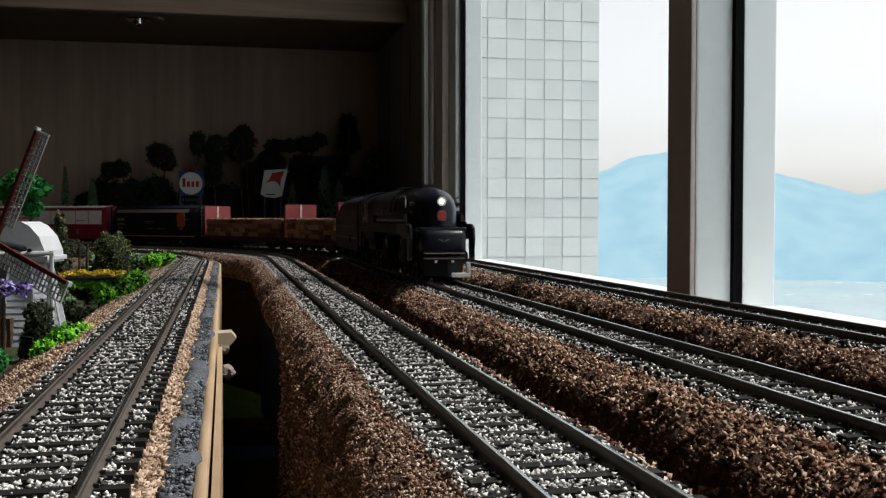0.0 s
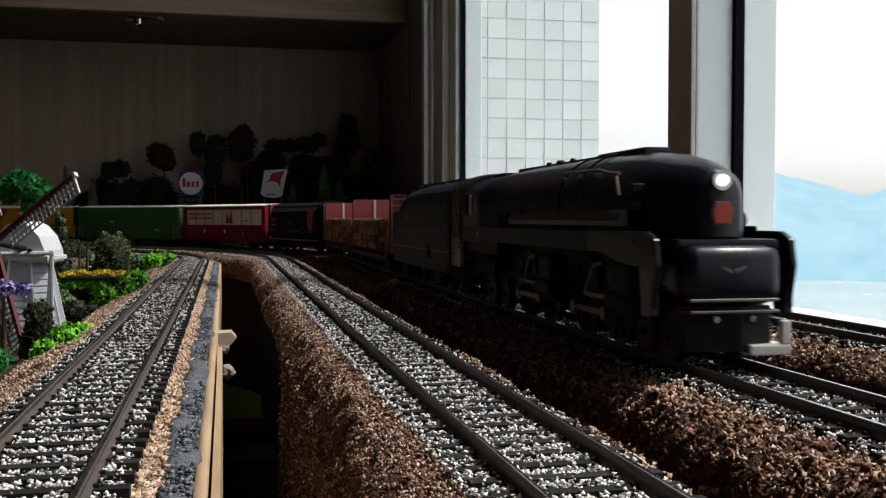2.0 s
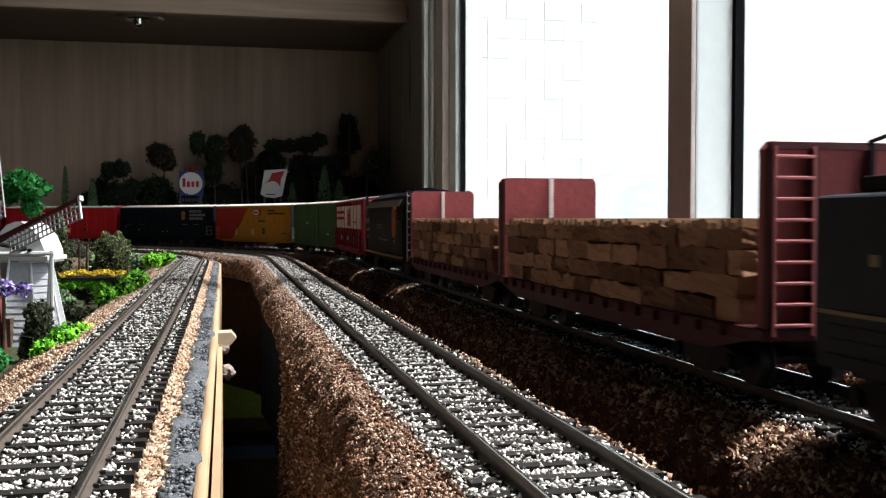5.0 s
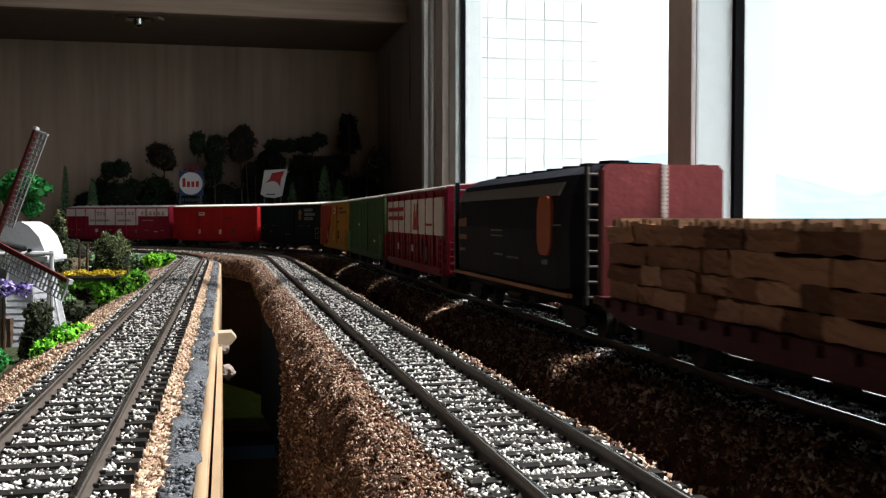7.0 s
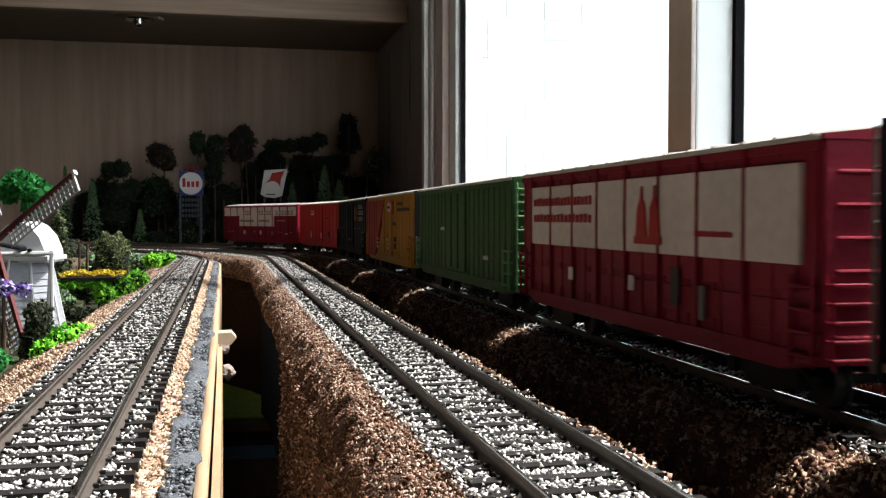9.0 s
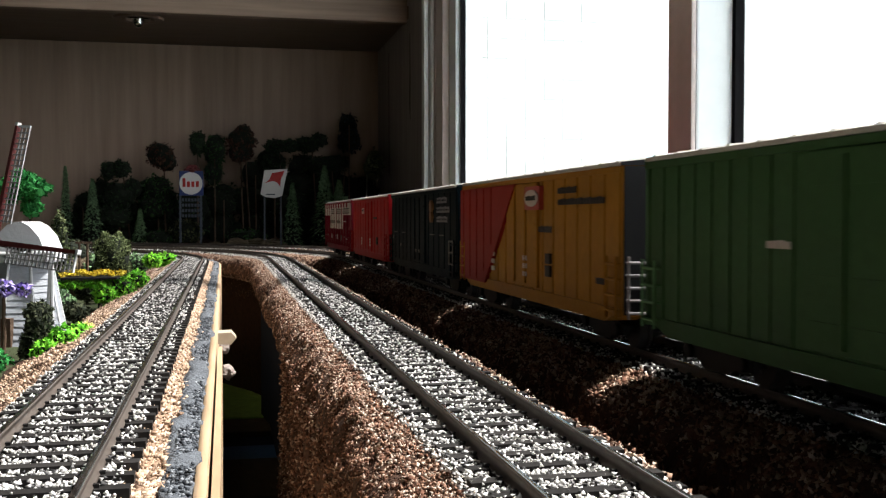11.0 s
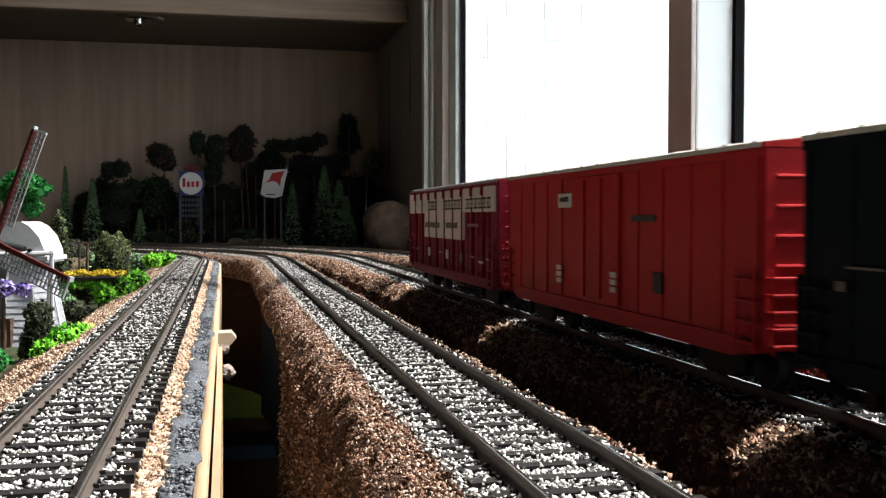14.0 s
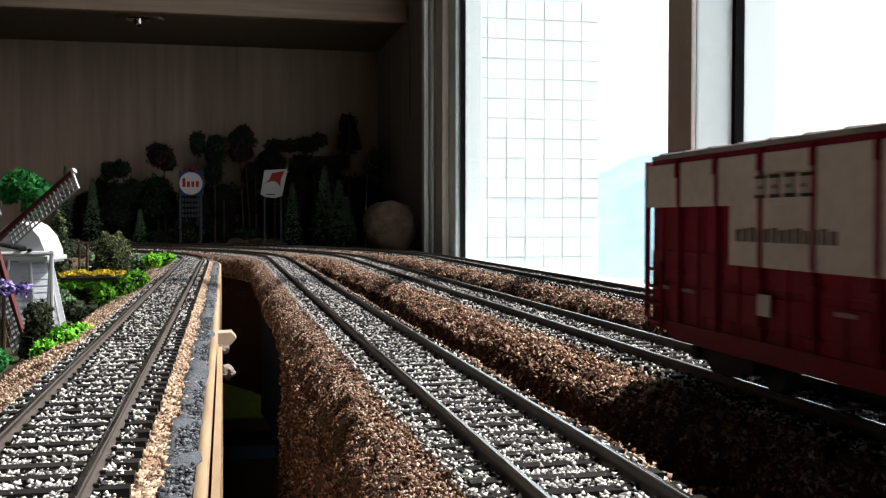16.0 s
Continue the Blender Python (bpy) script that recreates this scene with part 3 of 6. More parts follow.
for k_ in ("char", "bottle"):
    M[k_].node_tree.nodes["Principled BSDF"].inputs["Specular IOR Level"].default_value = 0.03
M["greyband"] = paint("grey_brown_band_paint", (0.144, 0.130, 0.119))
M["orange"] = paint("orange_panel_paint", (0.29, 0.062, 0.024))
M["tanline"] = paint("tan_stripe_paint", (0.33, 0.160, 0.080))
M["oxide"] = paint("oxide_red_flatcar_paint", (0.062, 0.019, 0.025))
M["ladder_pink"] = paint("pale_red_ladder_paint", (0.34, 0.12, 0.13))
M["bulk"] = paint("pink_red_bulkhead_paint", (0.225, 0.055, 0.060))
M["dusty_pink"] = paint("faded_pink_paint", (0.36, 0.24, 0.25))
M["roof_grey"] = mat("dull_mauve_grey_roof", (0.30, 0.27, 0.28), 0.55, 0.1, vary=0.15, scale=40)
# Pale colour paints in the sky's white rim along the car eaves
M["roof"] = mat("pale_roof_metal", (0.62, 0.60, 0.57), 0.3, 0.3, vary=0.12, scale=40, spec=0.6)
M["loco"] = mat("satin_black_engine_paint", (0.0045, 0.0055, 0.0105), 0.30, vary=0.25, scale=40, bump=0.08, spec=0.22)
M["tender"] = mat("dark_green_grey_tender_paint", (0.0165, 0.0195, 0.0275), 0.45, vary=0.18, scale=30, spec=0.07)
M["gold"] = mat("dull_gold_lettering", (0.15, 0.115, 0.065), 0.45, vary=0.15)
M["rust"] = paint("dull_orange_emblem_paint", (0.20, 0.105, 0.05))
M["rodsteel"] = mat("steel_rods", (0.125, 0.11, 0.10), 0.4, 0.5, vary=0.1)
M["keystone"] = mat("red_number_plate", (0.36, 0.05, 0.04), 0.4, vary=0.1)
M["lens"] = glow("lit_headlight_lens", (1.0, 0.93, 0.80), 2.5)
M["lumber"] = mat("rough_sawn_lumber", (0.2, 0.11, 0.06), 0.9, scale=160, bump=1.0, bump_scale=420, obj=True, second=[(0.12, (0.075, 0.034, 0.022)), (0.45, (0.190, 0.095, 0.058)), (0.75, (0.30, 0.165, 0.105)), (0.95, (0.42, 0.25, 0.16))])
M["lumber_end"] = mat("brown_lumber_ends", (0.26, 0.16, 0.10), 0.85, vary=0.6, scale=220)
M["stencil_dark"] = paint("dark_stencil", (0.045, 0.04, 0.04))
M["stencil_red"] = paint("red_stencil", (0.34, 0.025, 0.03))
M["stencil_faint"] = paint("faint_grey_stencil", (0.40, 0.36, 0.36))
M["pale_letter"] = paint("pale_grey_lettering", (0.25, 0.24, 0.25))
M["stencil_mid"] = paint("worn_grey_stencil", (0.17, 0.15, 0.145))
M["cab_glass"] = mat("pale_cab_window", (0.30, 0.38, 0.42), 0.1, vary=0.05)


def wheelset(parent, x, r=0.0048, mtl=None):
    bm = bmesh.new()
    rod(bm, (0, -0.011, 0), (0, 0.011, 0), 0.0010, n=8)
    for y in (-GAUGE, GAUGE):
        rod(bm, (0, y - 0.0012, 0), (0, y + 0.0012, 0), r, n=20)
        d = math.copysign(1, -y)
        rod(bm, (0, y + d * 0.0012, 0), (0, y + d * 0.0020, 0), r * 1.10, n=20)
    ob = part("wheelset", bm, mtl or M["wheel"], parent)
    ob.location = (x, 0, r)
    WHEELS.append((ob, r, x))
    return ob


def bogie(car, x, r=0.0048):
    bm = bmesh.new()
    for y in (-0.0125, 0.0125):
        prism(bm, [(-0.0145, 0.0035), (-0.0145, 0.0060), (-0.0105, 0.0072), (-0.004, 0.0078), (0.004, 0.0078), (0.0105, 0.0072), (0.0145, 0.0060), (0.0145, 0.0035), (0.0085, 0.0035), (0.0055, 0.0018), (-0.0055, 0.0018), (-0.0085, 0.0035)], y - 0.0009, y + 0.0009, "y")
        for k in (-0.0026, 0, 0.0026):
            rod(bm, (k, y - 0.0014 * (1 if y > 0 else -1), 0.0026), (k, y - 0.0014 * (1 if y > 0 else -1), 0.0066), 0.0011, n=6)
        for k in (-0.0115, 0.0115):
            rod(bm, (k, y * 0.95, r), (k, y * 1.16, r), 0.0016, n=10)
    box(bm, -0.003, -0.0125, 0.0045, 0.003, 0.0125, 0.0085)
    ob = part("bogie", bm, M["black"], car)
    ob.location = (x, 0, 0)
    for k in (-0.0115, 0.0115):
        wheelset(ob, k, r)
    return ob


def coupler(car, x, d):
    bm = bmesh.new()
    box(bm, min(x, x + d * 0.0045), -0.0012, 0.0080, max(x, x + d * 0.0045), 0.0012, 0.0106)
    box(bm, min(x + d * 0.0026, x + d * 0.0050), -0.0024, 0.0074, max(x + d * 0.0026, x + d * 0.0050), 0.0020, 0.0112, bevel=0.0005)
    part("coupler", bm, M["black"], car)


def ladder(car, mtl, along, at, lo, hi, z0, z1, n, out):
    """Rungs between lo and hi on a face. along 'y': on an end face at x = at; along 'x': on a side at y = at."""
    bm = bmesh.new()
    def p(u, z, o):
        return (at + o, u, z) if along == "y" else (u, at + o, z)
    for i in range(n):
        z = z0 + (z1 - z0) * (i + 0.5) / n
        rod(bm, p(lo, z, out), p(hi, z, out), 0.00035, n=6)
        for u in (lo, hi):
            rod(bm, p(u, z, 0), p(u, z, out), 0.0003, n=5)
    for u in (lo, hi):
        rod(bm, p(u, z0, out * 0.9), p(u, z1, out * 0.9), 0.0004, n=6)
    part("ladder", bm, mtl, car)


def decal(car, mtl, x0, x1, z0, z1, name="marking", y=-0.01835, proud=0.00012, slant=0.0):
    bm = bmesh.new()
    prism(bm, [(x0, z0), (x1, z0), (x1 + slant, z1), (x0 + slant, z1)], y - proud, y + 0.0002, "y")
    return part(name, bm, mtl, car)


def bars(car, mtl, x0, x1, z0, z1, n, y=-0.01835, gap=0.25):
    """Lettering that cannot be read: a row of plain bars."""
    w = (x1 - x0) / n
    bm = bmesh.new()
    for i in range(n):
        h = (z1 - z0) * (0.85 + 0.15 * ((i * 7) % 3) / 2)
        a = x0 + i * w
        box(bm, a, y - 0.0001, z0, a + w * (1 - gap), y + 0.0002, z0 + h)
    return part("lettering", bm, mtl, car)


HL, HW, ZB, ZE, ZR = 0.0832, 0.0180, 0.0078, 0.0462, 0.0486


def freight_base(name, label, group="freight cars in the train", half=0.058, hl=HL):
    car = root(name, label, "freight car", group=group)
    for k in (-half, half):
        bogie(car, k)
    for d in (-1, 1):
        coupler(car, d * (hl - 0.001), d)
    bm = bmesh.new()
    box(bm, -hl + 0.004, -0.004, 0.0082, hl - 0.004, 0.004, 0.0105)
    for k in (-0.03, -0.012, 0.010, 0.028):
        box(bm, k - 0.001, -0.015, 0.0076, k + 0.001, 0.015, 0.0100)
    rod(bm, (-0.020, -0.009, 0.0062), (-0.004, -0.009, 0.0062), 0.0022, n=10)
    box(bm, 0.006, -0.011, 0.0048, 0.013, -0.006, 0.0084, bevel=0.0004)
    part("underframe", bm, M["black"], car)
    return car


def boxcar(label, paint_m, end_m=None, roof_m=None, ribs=14, door=True, rib_m=None, light_ladder=False):
    car = freight_base("boxcar", label)
    end_m = end_m or paint_m
    bm = bmesh.new()
    box(bm, -HL, -HW, ZB + 0.0015, HL, HW, ZE, bevel=0.0005)
    prism(bm, [(-HL + 0.004, ZB + 0.002), (-HL + 0.012, ZB - 0.0005), (HL - 0.012, ZB - 0.0005), (HL - 0.004, ZB + 0.002)], -HW, HW, "y")
    part("body", bm, paint_m, car)
    # roof: shallow gable with cross ribs and a thin running edge
    bm = bmesh.new()
    prism(bm, [(-HW - 0.0006, ZE - 0.0002), (-HW - 0.0006, ZE + 0.0007), (-0.002, ZR), (0.002, ZR), (HW + 0.0006, ZE + 0.0007), (HW + 0.0006, ZE - 0.0002)], -HL + 0.0008, HL - 0.0008)
    part("roof", bm, roof_m or M["roof"], car)
    for d in (-1, 1):
        bm = bmesh.new()
        prism(bm, [(-HW - 0.0002, ZE - 0.0002), (-HW - 0.0002, ZE + 0.0007), (-0.002, ZR), (0.002, ZR), (HW + 0.0002, ZE + 0.0007), (HW + 0.0002, ZE - 0.0002)], min(d * (HL - 0.0008), d * (HL + 0.0003)), max(d * (HL - 0.0008), d * (HL + 0.0003)))
        part("end_cap", bm, end_m, car)
    for i in range(15):
        x = -HL + 0.004 + i * (2 * HL - 0.008) / 14
        bm = bmesh.new()
        prism(bm, [(-HW, ZE + 0.0006), (-HW, ZE + 0.0012), (-0.002, ZR + 0.0005), (0.002, ZR + 0.0005), (HW, ZE + 0.0012), (HW, ZE + 0.0006)], x - 0.0006, x + 0.0006)
        part("roof_rib", bm, roof_m or M["roof"], car)
    # corrugated ends
    for d in (-1, 1):
        if end_m is not paint_m:
            bx("end_panel", end_m, car, min(d * (HL - 0.0004), d * (HL + 0.0004)), -HW + 0.0003, ZB + 0.002, max(d * (HL - 0.0004), d * (HL + 0.0004)), HW - 0.0003, ZE - 0.0004, label="black end panel")
        bm = bmesh.new()
        for i in range(6):
            z = ZB + 0.006 + i * 0.0054
            rod(bm, (d * HL, -HW + 0.0025, z), (d * HL, HW - 0.0025, z), 0.0004, n=8)
        part("end_ribs", bm, end_m, car)
    # posts along the sides
    frame_m = rib_m or paint_m
    for i in range(ribs + 1):
        x = -HL + 0.002 + i * (2 * HL - 0.004) / ribs
        for y in (-HW, HW):
            bx("side_post", frame_m, car, x - 0.0005, y - 0.00028, ZB + 0.003, x + 0.0005, y + 0.00028, ZE - 0.0008)
    for y in (-HW, HW):
        bx("eave_rail", frame_m, car, -HL + 0.0005, y - 0.0006, ZE - 0.0018, HL - 0.0005, y + 0.0006, ZE - 0.0003)
        bx("side_sill", frame_m, car, -HL + 0.0005, y - 0.0006, ZB + 0.0016, HL - 0.0005, y + 0.0006, ZB + 0.0034)
    if door:
        for y in (-1, 1):
            bm = bmesh.new()
            box(bm, -0.017, y * HW - 0.0009, ZB + 0.0040, 0.017, y * HW + 0.0009, ZE - 0.0020, bevel=0.0003)
            dr = part("door", bm, paint_m, car)
            for z in (0.016, 0.0235, 0.031, 0.0385):
                bx("door_bar", paint_m, dr, -0.0155, y * HW - 0.0011, z, 0.0155, y * HW + 0.0011, z + 0.0007)
            for k in (-0.006, 0.006):
                bm = bmesh.new()
                rod(bm, (k, y * (HW + 0.0012), ZB + 0.005), (k, y * (HW + 0.0012), ZE - 0.003), 0.0003, n=6)
                part("lock_rod", bm, paint_m, dr)
    lm = M["pale_green"] if light_ladder else paint_m
    for d in (-1, 1):
        ladder(car, lm if end_m is paint_m else M["pale_letter"], "y", d * HL, -HW + 0.001, -HW + 0.008, ZB + 0.001, 0.024 if not light_ladder else ZE - 0.001, 5 if not light_ladder else 8, d * 0.0016)
        ladder(car, lm, "x", -HW, d * (HL - 0.0075), d * (HL - 0.001), ZB + 0.001, 0.024, 4, -0.0014)
    bm = bmesh.new()
    bmesh.ops.create_circle(bm, segments=16, radius=0.0034, matrix=Matrix.Translation((HL + 0.0022, 0.009, 0.026)) @ Matrix.Rotation(radians(90), 4, "Y"))
    ring = [v.co.copy() for v in bm.verts]
    bm.free()
    bm = bmesh.new()
    for i in range(16):
        rod(bm, ring[i], ring[(i + 1) % 16], 0.0003, n=5)
    for i in (0, 4, 8, 12):
        rod(bm, ring[i], (HL + 0.0016, 0.009, 0.026), 0.00025, n=5)
    rod(bm, (HL, 0.009, 0.026), (HL + 0.0022, 0.009, 0.026), 0.0006, n=6)
    part("brake_wheel", bm, lm, car)
    return car


def all_door_panels(car, x0, x1, z0, z1, n, mtl, lower_m):
    """Wide sliding doors in the side, each with a sunk panel, a bar and hinges."""
    w = (x1 - x0) / n
    for i in range(n):
        bm = bmesh.new()
        a = x0 + i * w
        box(bm, a + 0.0004, -HW - 0.0010, z0, a + w - 0.0004, -HW + 0.0005, z1, bevel=0.0002)
        part("side_door", bm, mtl, car)
        bm = bmesh.new()
        for z in (ZB + 0.006, ZB + 0.013):
            box(bm, a + 0.002, -HW - 0.00045, z, a + w - 0.002, -HW + 0.0005, z + 0.0055, bevel=0.0002)
        bx("panel_post", lower_m, car, a - 0.0003, -HW - 0.0013, ZB + 0.0035, a + 0.0003, -HW, ZE - 0.0004)
        rod(bm, (a + w / 2, -HW - 0.0005, ZB + 0.003), (a + w / 2, -HW - 0.0005, z0), 0.0003, n=6)
        part("lower_panel", bm, lower_m, car)


P, PH, PF = 0.1787, 0.1707, 0.1792

# red all-door car with a white band
c = boxcar("dark red all-door boxcar with a white lettered band", M["maroon"], door=False)
all_door_panels(c, -0.0715, 0.078, 0.0255, 0.0425, 8, M["white"], M["maroon"])
Y1 = -HW - 0.00125
for zz, n in ((0.0382, 9), (0.0335, 8)):
    bars(c, M["stencil_red"], -0.068, -0.018, zz - 0.0014, zz + 0.0010, n * 2, Y1, 0.45)
for d in (0.0135, 0.0205):
    bm = bmesh.new()
    prism(bm, [(d - 0.003, 0.029), (d + 0.003, 0.029), (d + 0.0022, 0.0355), (d + 0.0006, 0.0378), (d + 0.0003, 0.0405), (d - 0.0003, 0.0405), (d - 0.0006, 0.0378), (d - 0.0022, 0.0355)], Y1 - 0.0002, Y1 + 0.0001, "y")
    part("emblem", bm, M["stencil_red"], c)
bm = bmesh.new()
box(bm, 0.0098, Y1 - 0.0003, 0.0274, 0.0242, Y1 + 0.0001, 0.0292)
part("emblem", bm, M["stencil_red"], c)
bars(c, M["stencil_red"], 0.040, 0.056, 0.0296, 0.0308, 10, Y1, 0.4)
for x in (-0.036, 0.006):
    bars(c, M["white"], x, x + 0.004, 0.0165, 0.0205, 1, Y1)
bm = bmesh.new()
box(bm, 0.0290, Y1 - 0.0001, 0.0150, 0.0330, Y1 + 0.0002, 0.0228)
part("plate", bm, M["stencil_dark"], c)
bars(c, M["greyband"], 0.0420, 0.0455, 0.013, 0.021, 1, Y1)
TRAIN.append((c, P * 0.5, 0.058))

# green boxcar
c = boxcar("leaf-green boxcar with pale end ladders", M["green"], ribs=22, light_ladder=True)
bars(c, M["white"], -0.030, -0.022, 0.028, 0.0295, 4)
bars(c, M["white"], 0.045, 0.052, 0.018, 0.0195, 4)
TRAIN.append((c, P * 1.5, 0.058))

# yellow car with a red end and a slanting boundary
c = boxcar("ochre yellow boxcar with a red slanted end panel", M["yellow"], end_m=M["black"], ribs=16, door=True)
bm = bmesh.new()
prism(bm, [(-HL + 0.0006, ZB + 0.002), (-0.0445, ZB + 0.002), (-0.0055, ZE - 0.0019), (-HL + 0.0006, ZE - 0.0019)], -HW - 0.00135, -HW, "y")
part("red_panel", bm, M["orange_red"], c, "crimson slanted panel")
for i in range(5):
    x = -HL + 0.006 + i * 0.0105
    bx("red_post", M["orange_red"], c, x - 0.0005, -HW - 0.0016, ZB + 0.003 if x < -0.046 else ZB + 0.006 + (x + 0.046) * 0.95, x + 0.0005, -HW, ZE - 0.002)
bm = bmesh.new()
box(bm, 0.0054, -HW - 0.0014, 0.0358, 0.0212, -HW, 0.0430)
part("emblem", bm, M["keystone"], c, "red emblem plate")
bm = bmesh.new()
pts = [(0.0133 + 0.0066 * math.cos(a), 0.0394 + 0.0026 * math.sin(a)) for a in [i * math.tau / 24 for i in range(24)]]
prism(bm, pts, -HW - 0.0017, -HW, "y")
part("emblem_oval", bm, M["white"], c)
bars(c, M["stencil_dark"], 0.0085, 0.0182, 0.0387, 0.0402, 6, -HW - 0.0018)
bars(c, M["stencil_dark"], 0.0363, 0.052, 0.0402, 0.0420, 9, -HW - 0.0007)
bars(c, M["stencil_dark"], 0.0363, 0.0732, 0.0370, 0.0388, 16, -HW - 0.0007)
bars(c, M["stencil_dark"], 0.0172, 0.0300, 0.0290, 0.0310, 8)
for x in (-0.0350, 0.0035):
    for z in (0.0150, 0.0175, 0.0200):
        bars(c, M["white"], x, x + 0.005, z, z + 0.0017, 1, -HW - 0.0012)
bm = bmesh.new()
box(bm, 0.0258, -HW - 0.0011, 0.0160, 0.0300, -HW, 0.0192)
box(bm, 0.0258, -HW - 0.0011, 0.0198, 0.0300, -HW, 0.0228)
box(bm, 0.0672, -HW - 0.0008, 0.0165, 0.073, -HW, 0.0180)
part("plate", bm, M["stencil_dark"], c)
TRAIN.append((c, P * 2.5 + 0.0015, 0.058))

# bottle-green boxcar
c = boxcar("dark bottle-green boxcar with pale lettering", M["bottle"], ribs=14)
for k, (x1, n) in enumerate(((0.064, 7), (0.070, 8), (0.0655, 7))):
    bars(c, M["pale_letter"], 0.043, x1, 0.0398 - k * 0.0042, 0.0426 - k * 0.0042, n, -HW - 0.0003, 0.32)
    bars(c, M["bottle"], 0.0437, x1 + 0.0002, 0.0407 - k * 0.0042, 0.0416 - k * 0.0042, n, -HW - 0.0004, 0.62)
bm = bmesh.new()
for zc, rr in ((0.0385, 0.0029), (0.0338, 0.0026)):
    prism(bm, [(0.0328 + rr * math.cos(a), zc + rr * math.sin(a)) for a in [i * math.tau / 18 for i in range(18)]], -HW - 0.0013, -HW, "y")
part("emblem", bm, M["rust"], c, "dull orange round emblem")
for x in (-0.070, -0.045, -0.015, 0.030, 0.050):
    bars(c, M["greyband"], x, x + 0.012, 0.0255, 0.0260, 1, -HW - 0.0007)
for x, z in ((-0.072, 0.022), (-0.048, 0.0185), (-0.004, 0.0165), (0.004, 0.0165)):
    bars(c, M["greyband"], x, x + 0.0035, z, z + 0.0018, 1, -HW - 0.0013)
bm = bmesh.new()
for a, b in (((0.073, 0.014), (0.073, 0.0235)), ((0.081, 0.014), (0.081, 0.0235)), ((0.073, 0.014), (0.081, 0.014)), ((0.073, 0.0188), (0.081, 0.0188)), ((0.073, 0.0235), (0.081, 0.0235))):
    rod(bm, (a[0], -HW - 0.0012, a[1]), (b[0], -HW - 0.0012, b[1]), 0.00045, n=6)
part("step_frame", bm, M["greyband"], c)
TRAIN.append((c, P * 3.5, 0.058))

# red boxcar
c = boxcar("bright red boxcar with small white stencils", M["red"], ribs=12)
bars(c, M["white"], -0.0279, -0.0120, 0.0362, 0.0408, 1, -HW - 0.0008)
bars(c, M["stencil_dark"], -0.0262, -0.0185, 0.0378, 0.0392, 3, -HW - 0.0010)
bars(c, M["stencil_dark"], 0.024, 0.042, 0.0325, 0.0342, 1)
for x in (-0.0276, 0.0132):
    for z in (0.0152, 0.0170, 0.0188):
        bars(c, M["white"], x, x + 0.005, z, z + 0.0015, 1, -HW - 0.0014)
bm = bmesh.new()
box(bm, 0.0369, -HW - 0.0008, 0.0166, 0.0415, -HW, 0.0213, bevel=0.0003)
part("plate", bm, M["stencil_dark"], c)
TRAIN.append((c, P * 4.5, 0.058))

# last car: all-door, white over dark red
c = boxcar("last boxcar, white upper doors over dark red sides", M["maroon"], roof_m=M["roof_grey"], door=False, rib_m=M["maroon"])
all_door_panels(c, -0.0845, 0.0815, 0.0356, 0.0448, 10, M["white"], M["maroon"])
bm = bmesh.new()
box(bm, -0.0463, -HW - 0.0009, 0.0245, 0.0338, -HW, 0.0366)
part("white_panel", bm, M["white"], c)
for i in range(1, 10):
    x = -0.0845 + i * 0.0166
    bm = bmesh.new()
    box(bm, x - 0.0012, -HW - 0.0012, 0.0250 if -0.046 < x < 0.033 else 0.0360, x - 0.0004, -HW, ZE - 0.0020)
    part("door_post", bm, M["dusty_pink"], c, "faded pink door post")
    bm = bmesh.new()
    rod(bm, (x, -HW - 0.0016, ZE - 0.001), (x, -HW - 0.0016, ZE - 0.0045), 0.0005, n=6)
    for zz in (0.0130, 0.0215):
        box(bm, x - 0.0012, -HW - 0.0018, zz, x + 0.0012, -HW, zz + 0.0008)
    part("door_latch", bm, M["maroon"], c)
# worn large lettering: faint stems with dark feet and heads; small rows below
for x0, x1, n in ((-0.0357, -0.0170, 4), (0.0016, 0.0310, 5), (0.0398, 0.0790, 6)):
    bars(c, M["stencil_faint"], x0, x1, 0.0368, 0.0408, n, -HW - 0.0013, 0.45)
    for zz in (0.0368, 0.0402):
        bars(c, M["stencil_dark"], x0 - 0.0004, x1 + 0.0002, zz, zz + 0.0007, n, -HW - 0.0014, 0.35)
    bars(c, M["stencil_mid"], x0 + 0.0006, x1, 0.0384, 0.0391, n, -HW - 0.0014, 0.6)
bars(c, M["stencil_mid"], -0.0435, -0.0110, 0.0290, 0.0316, 13, -HW - 0.0011, 0.4)
bars(c, M["stencil_mid"], 0.0020, 0.0240, 0.0290, 0.0316, 9, -HW - 0.0011, 0.4)
bars(c, M["dusty_pink"], 0.0420, 0.0590, 0.0300, 0.0312, 8, -HW - 0.0011, 0.3)
for x in (-0.078, -0.066, -0.012, 0.046, 0.070):
    bars(c, M["dusty_pink"], x, x + 0.006, 0.0180, 0.0188, 4, -HW - 0.0011, 0.4)
for x in (-0.0350, 0.0030):
    bars(c, M["white"], x, x + 0.0055, 0.0160, 0.0205, 1, -HW - 0.0013)
bars(c, M["greyband"], 0.0300, 0.0340, 0.0155, 0.0200, 1, -HW - 0.0013)
bars(c, M["white"], 0.060, 0.068, 0.0165, 0.0175, 1, -HW - 0.0013)
TRAIN.append((c, P * 5.5, 0.058))

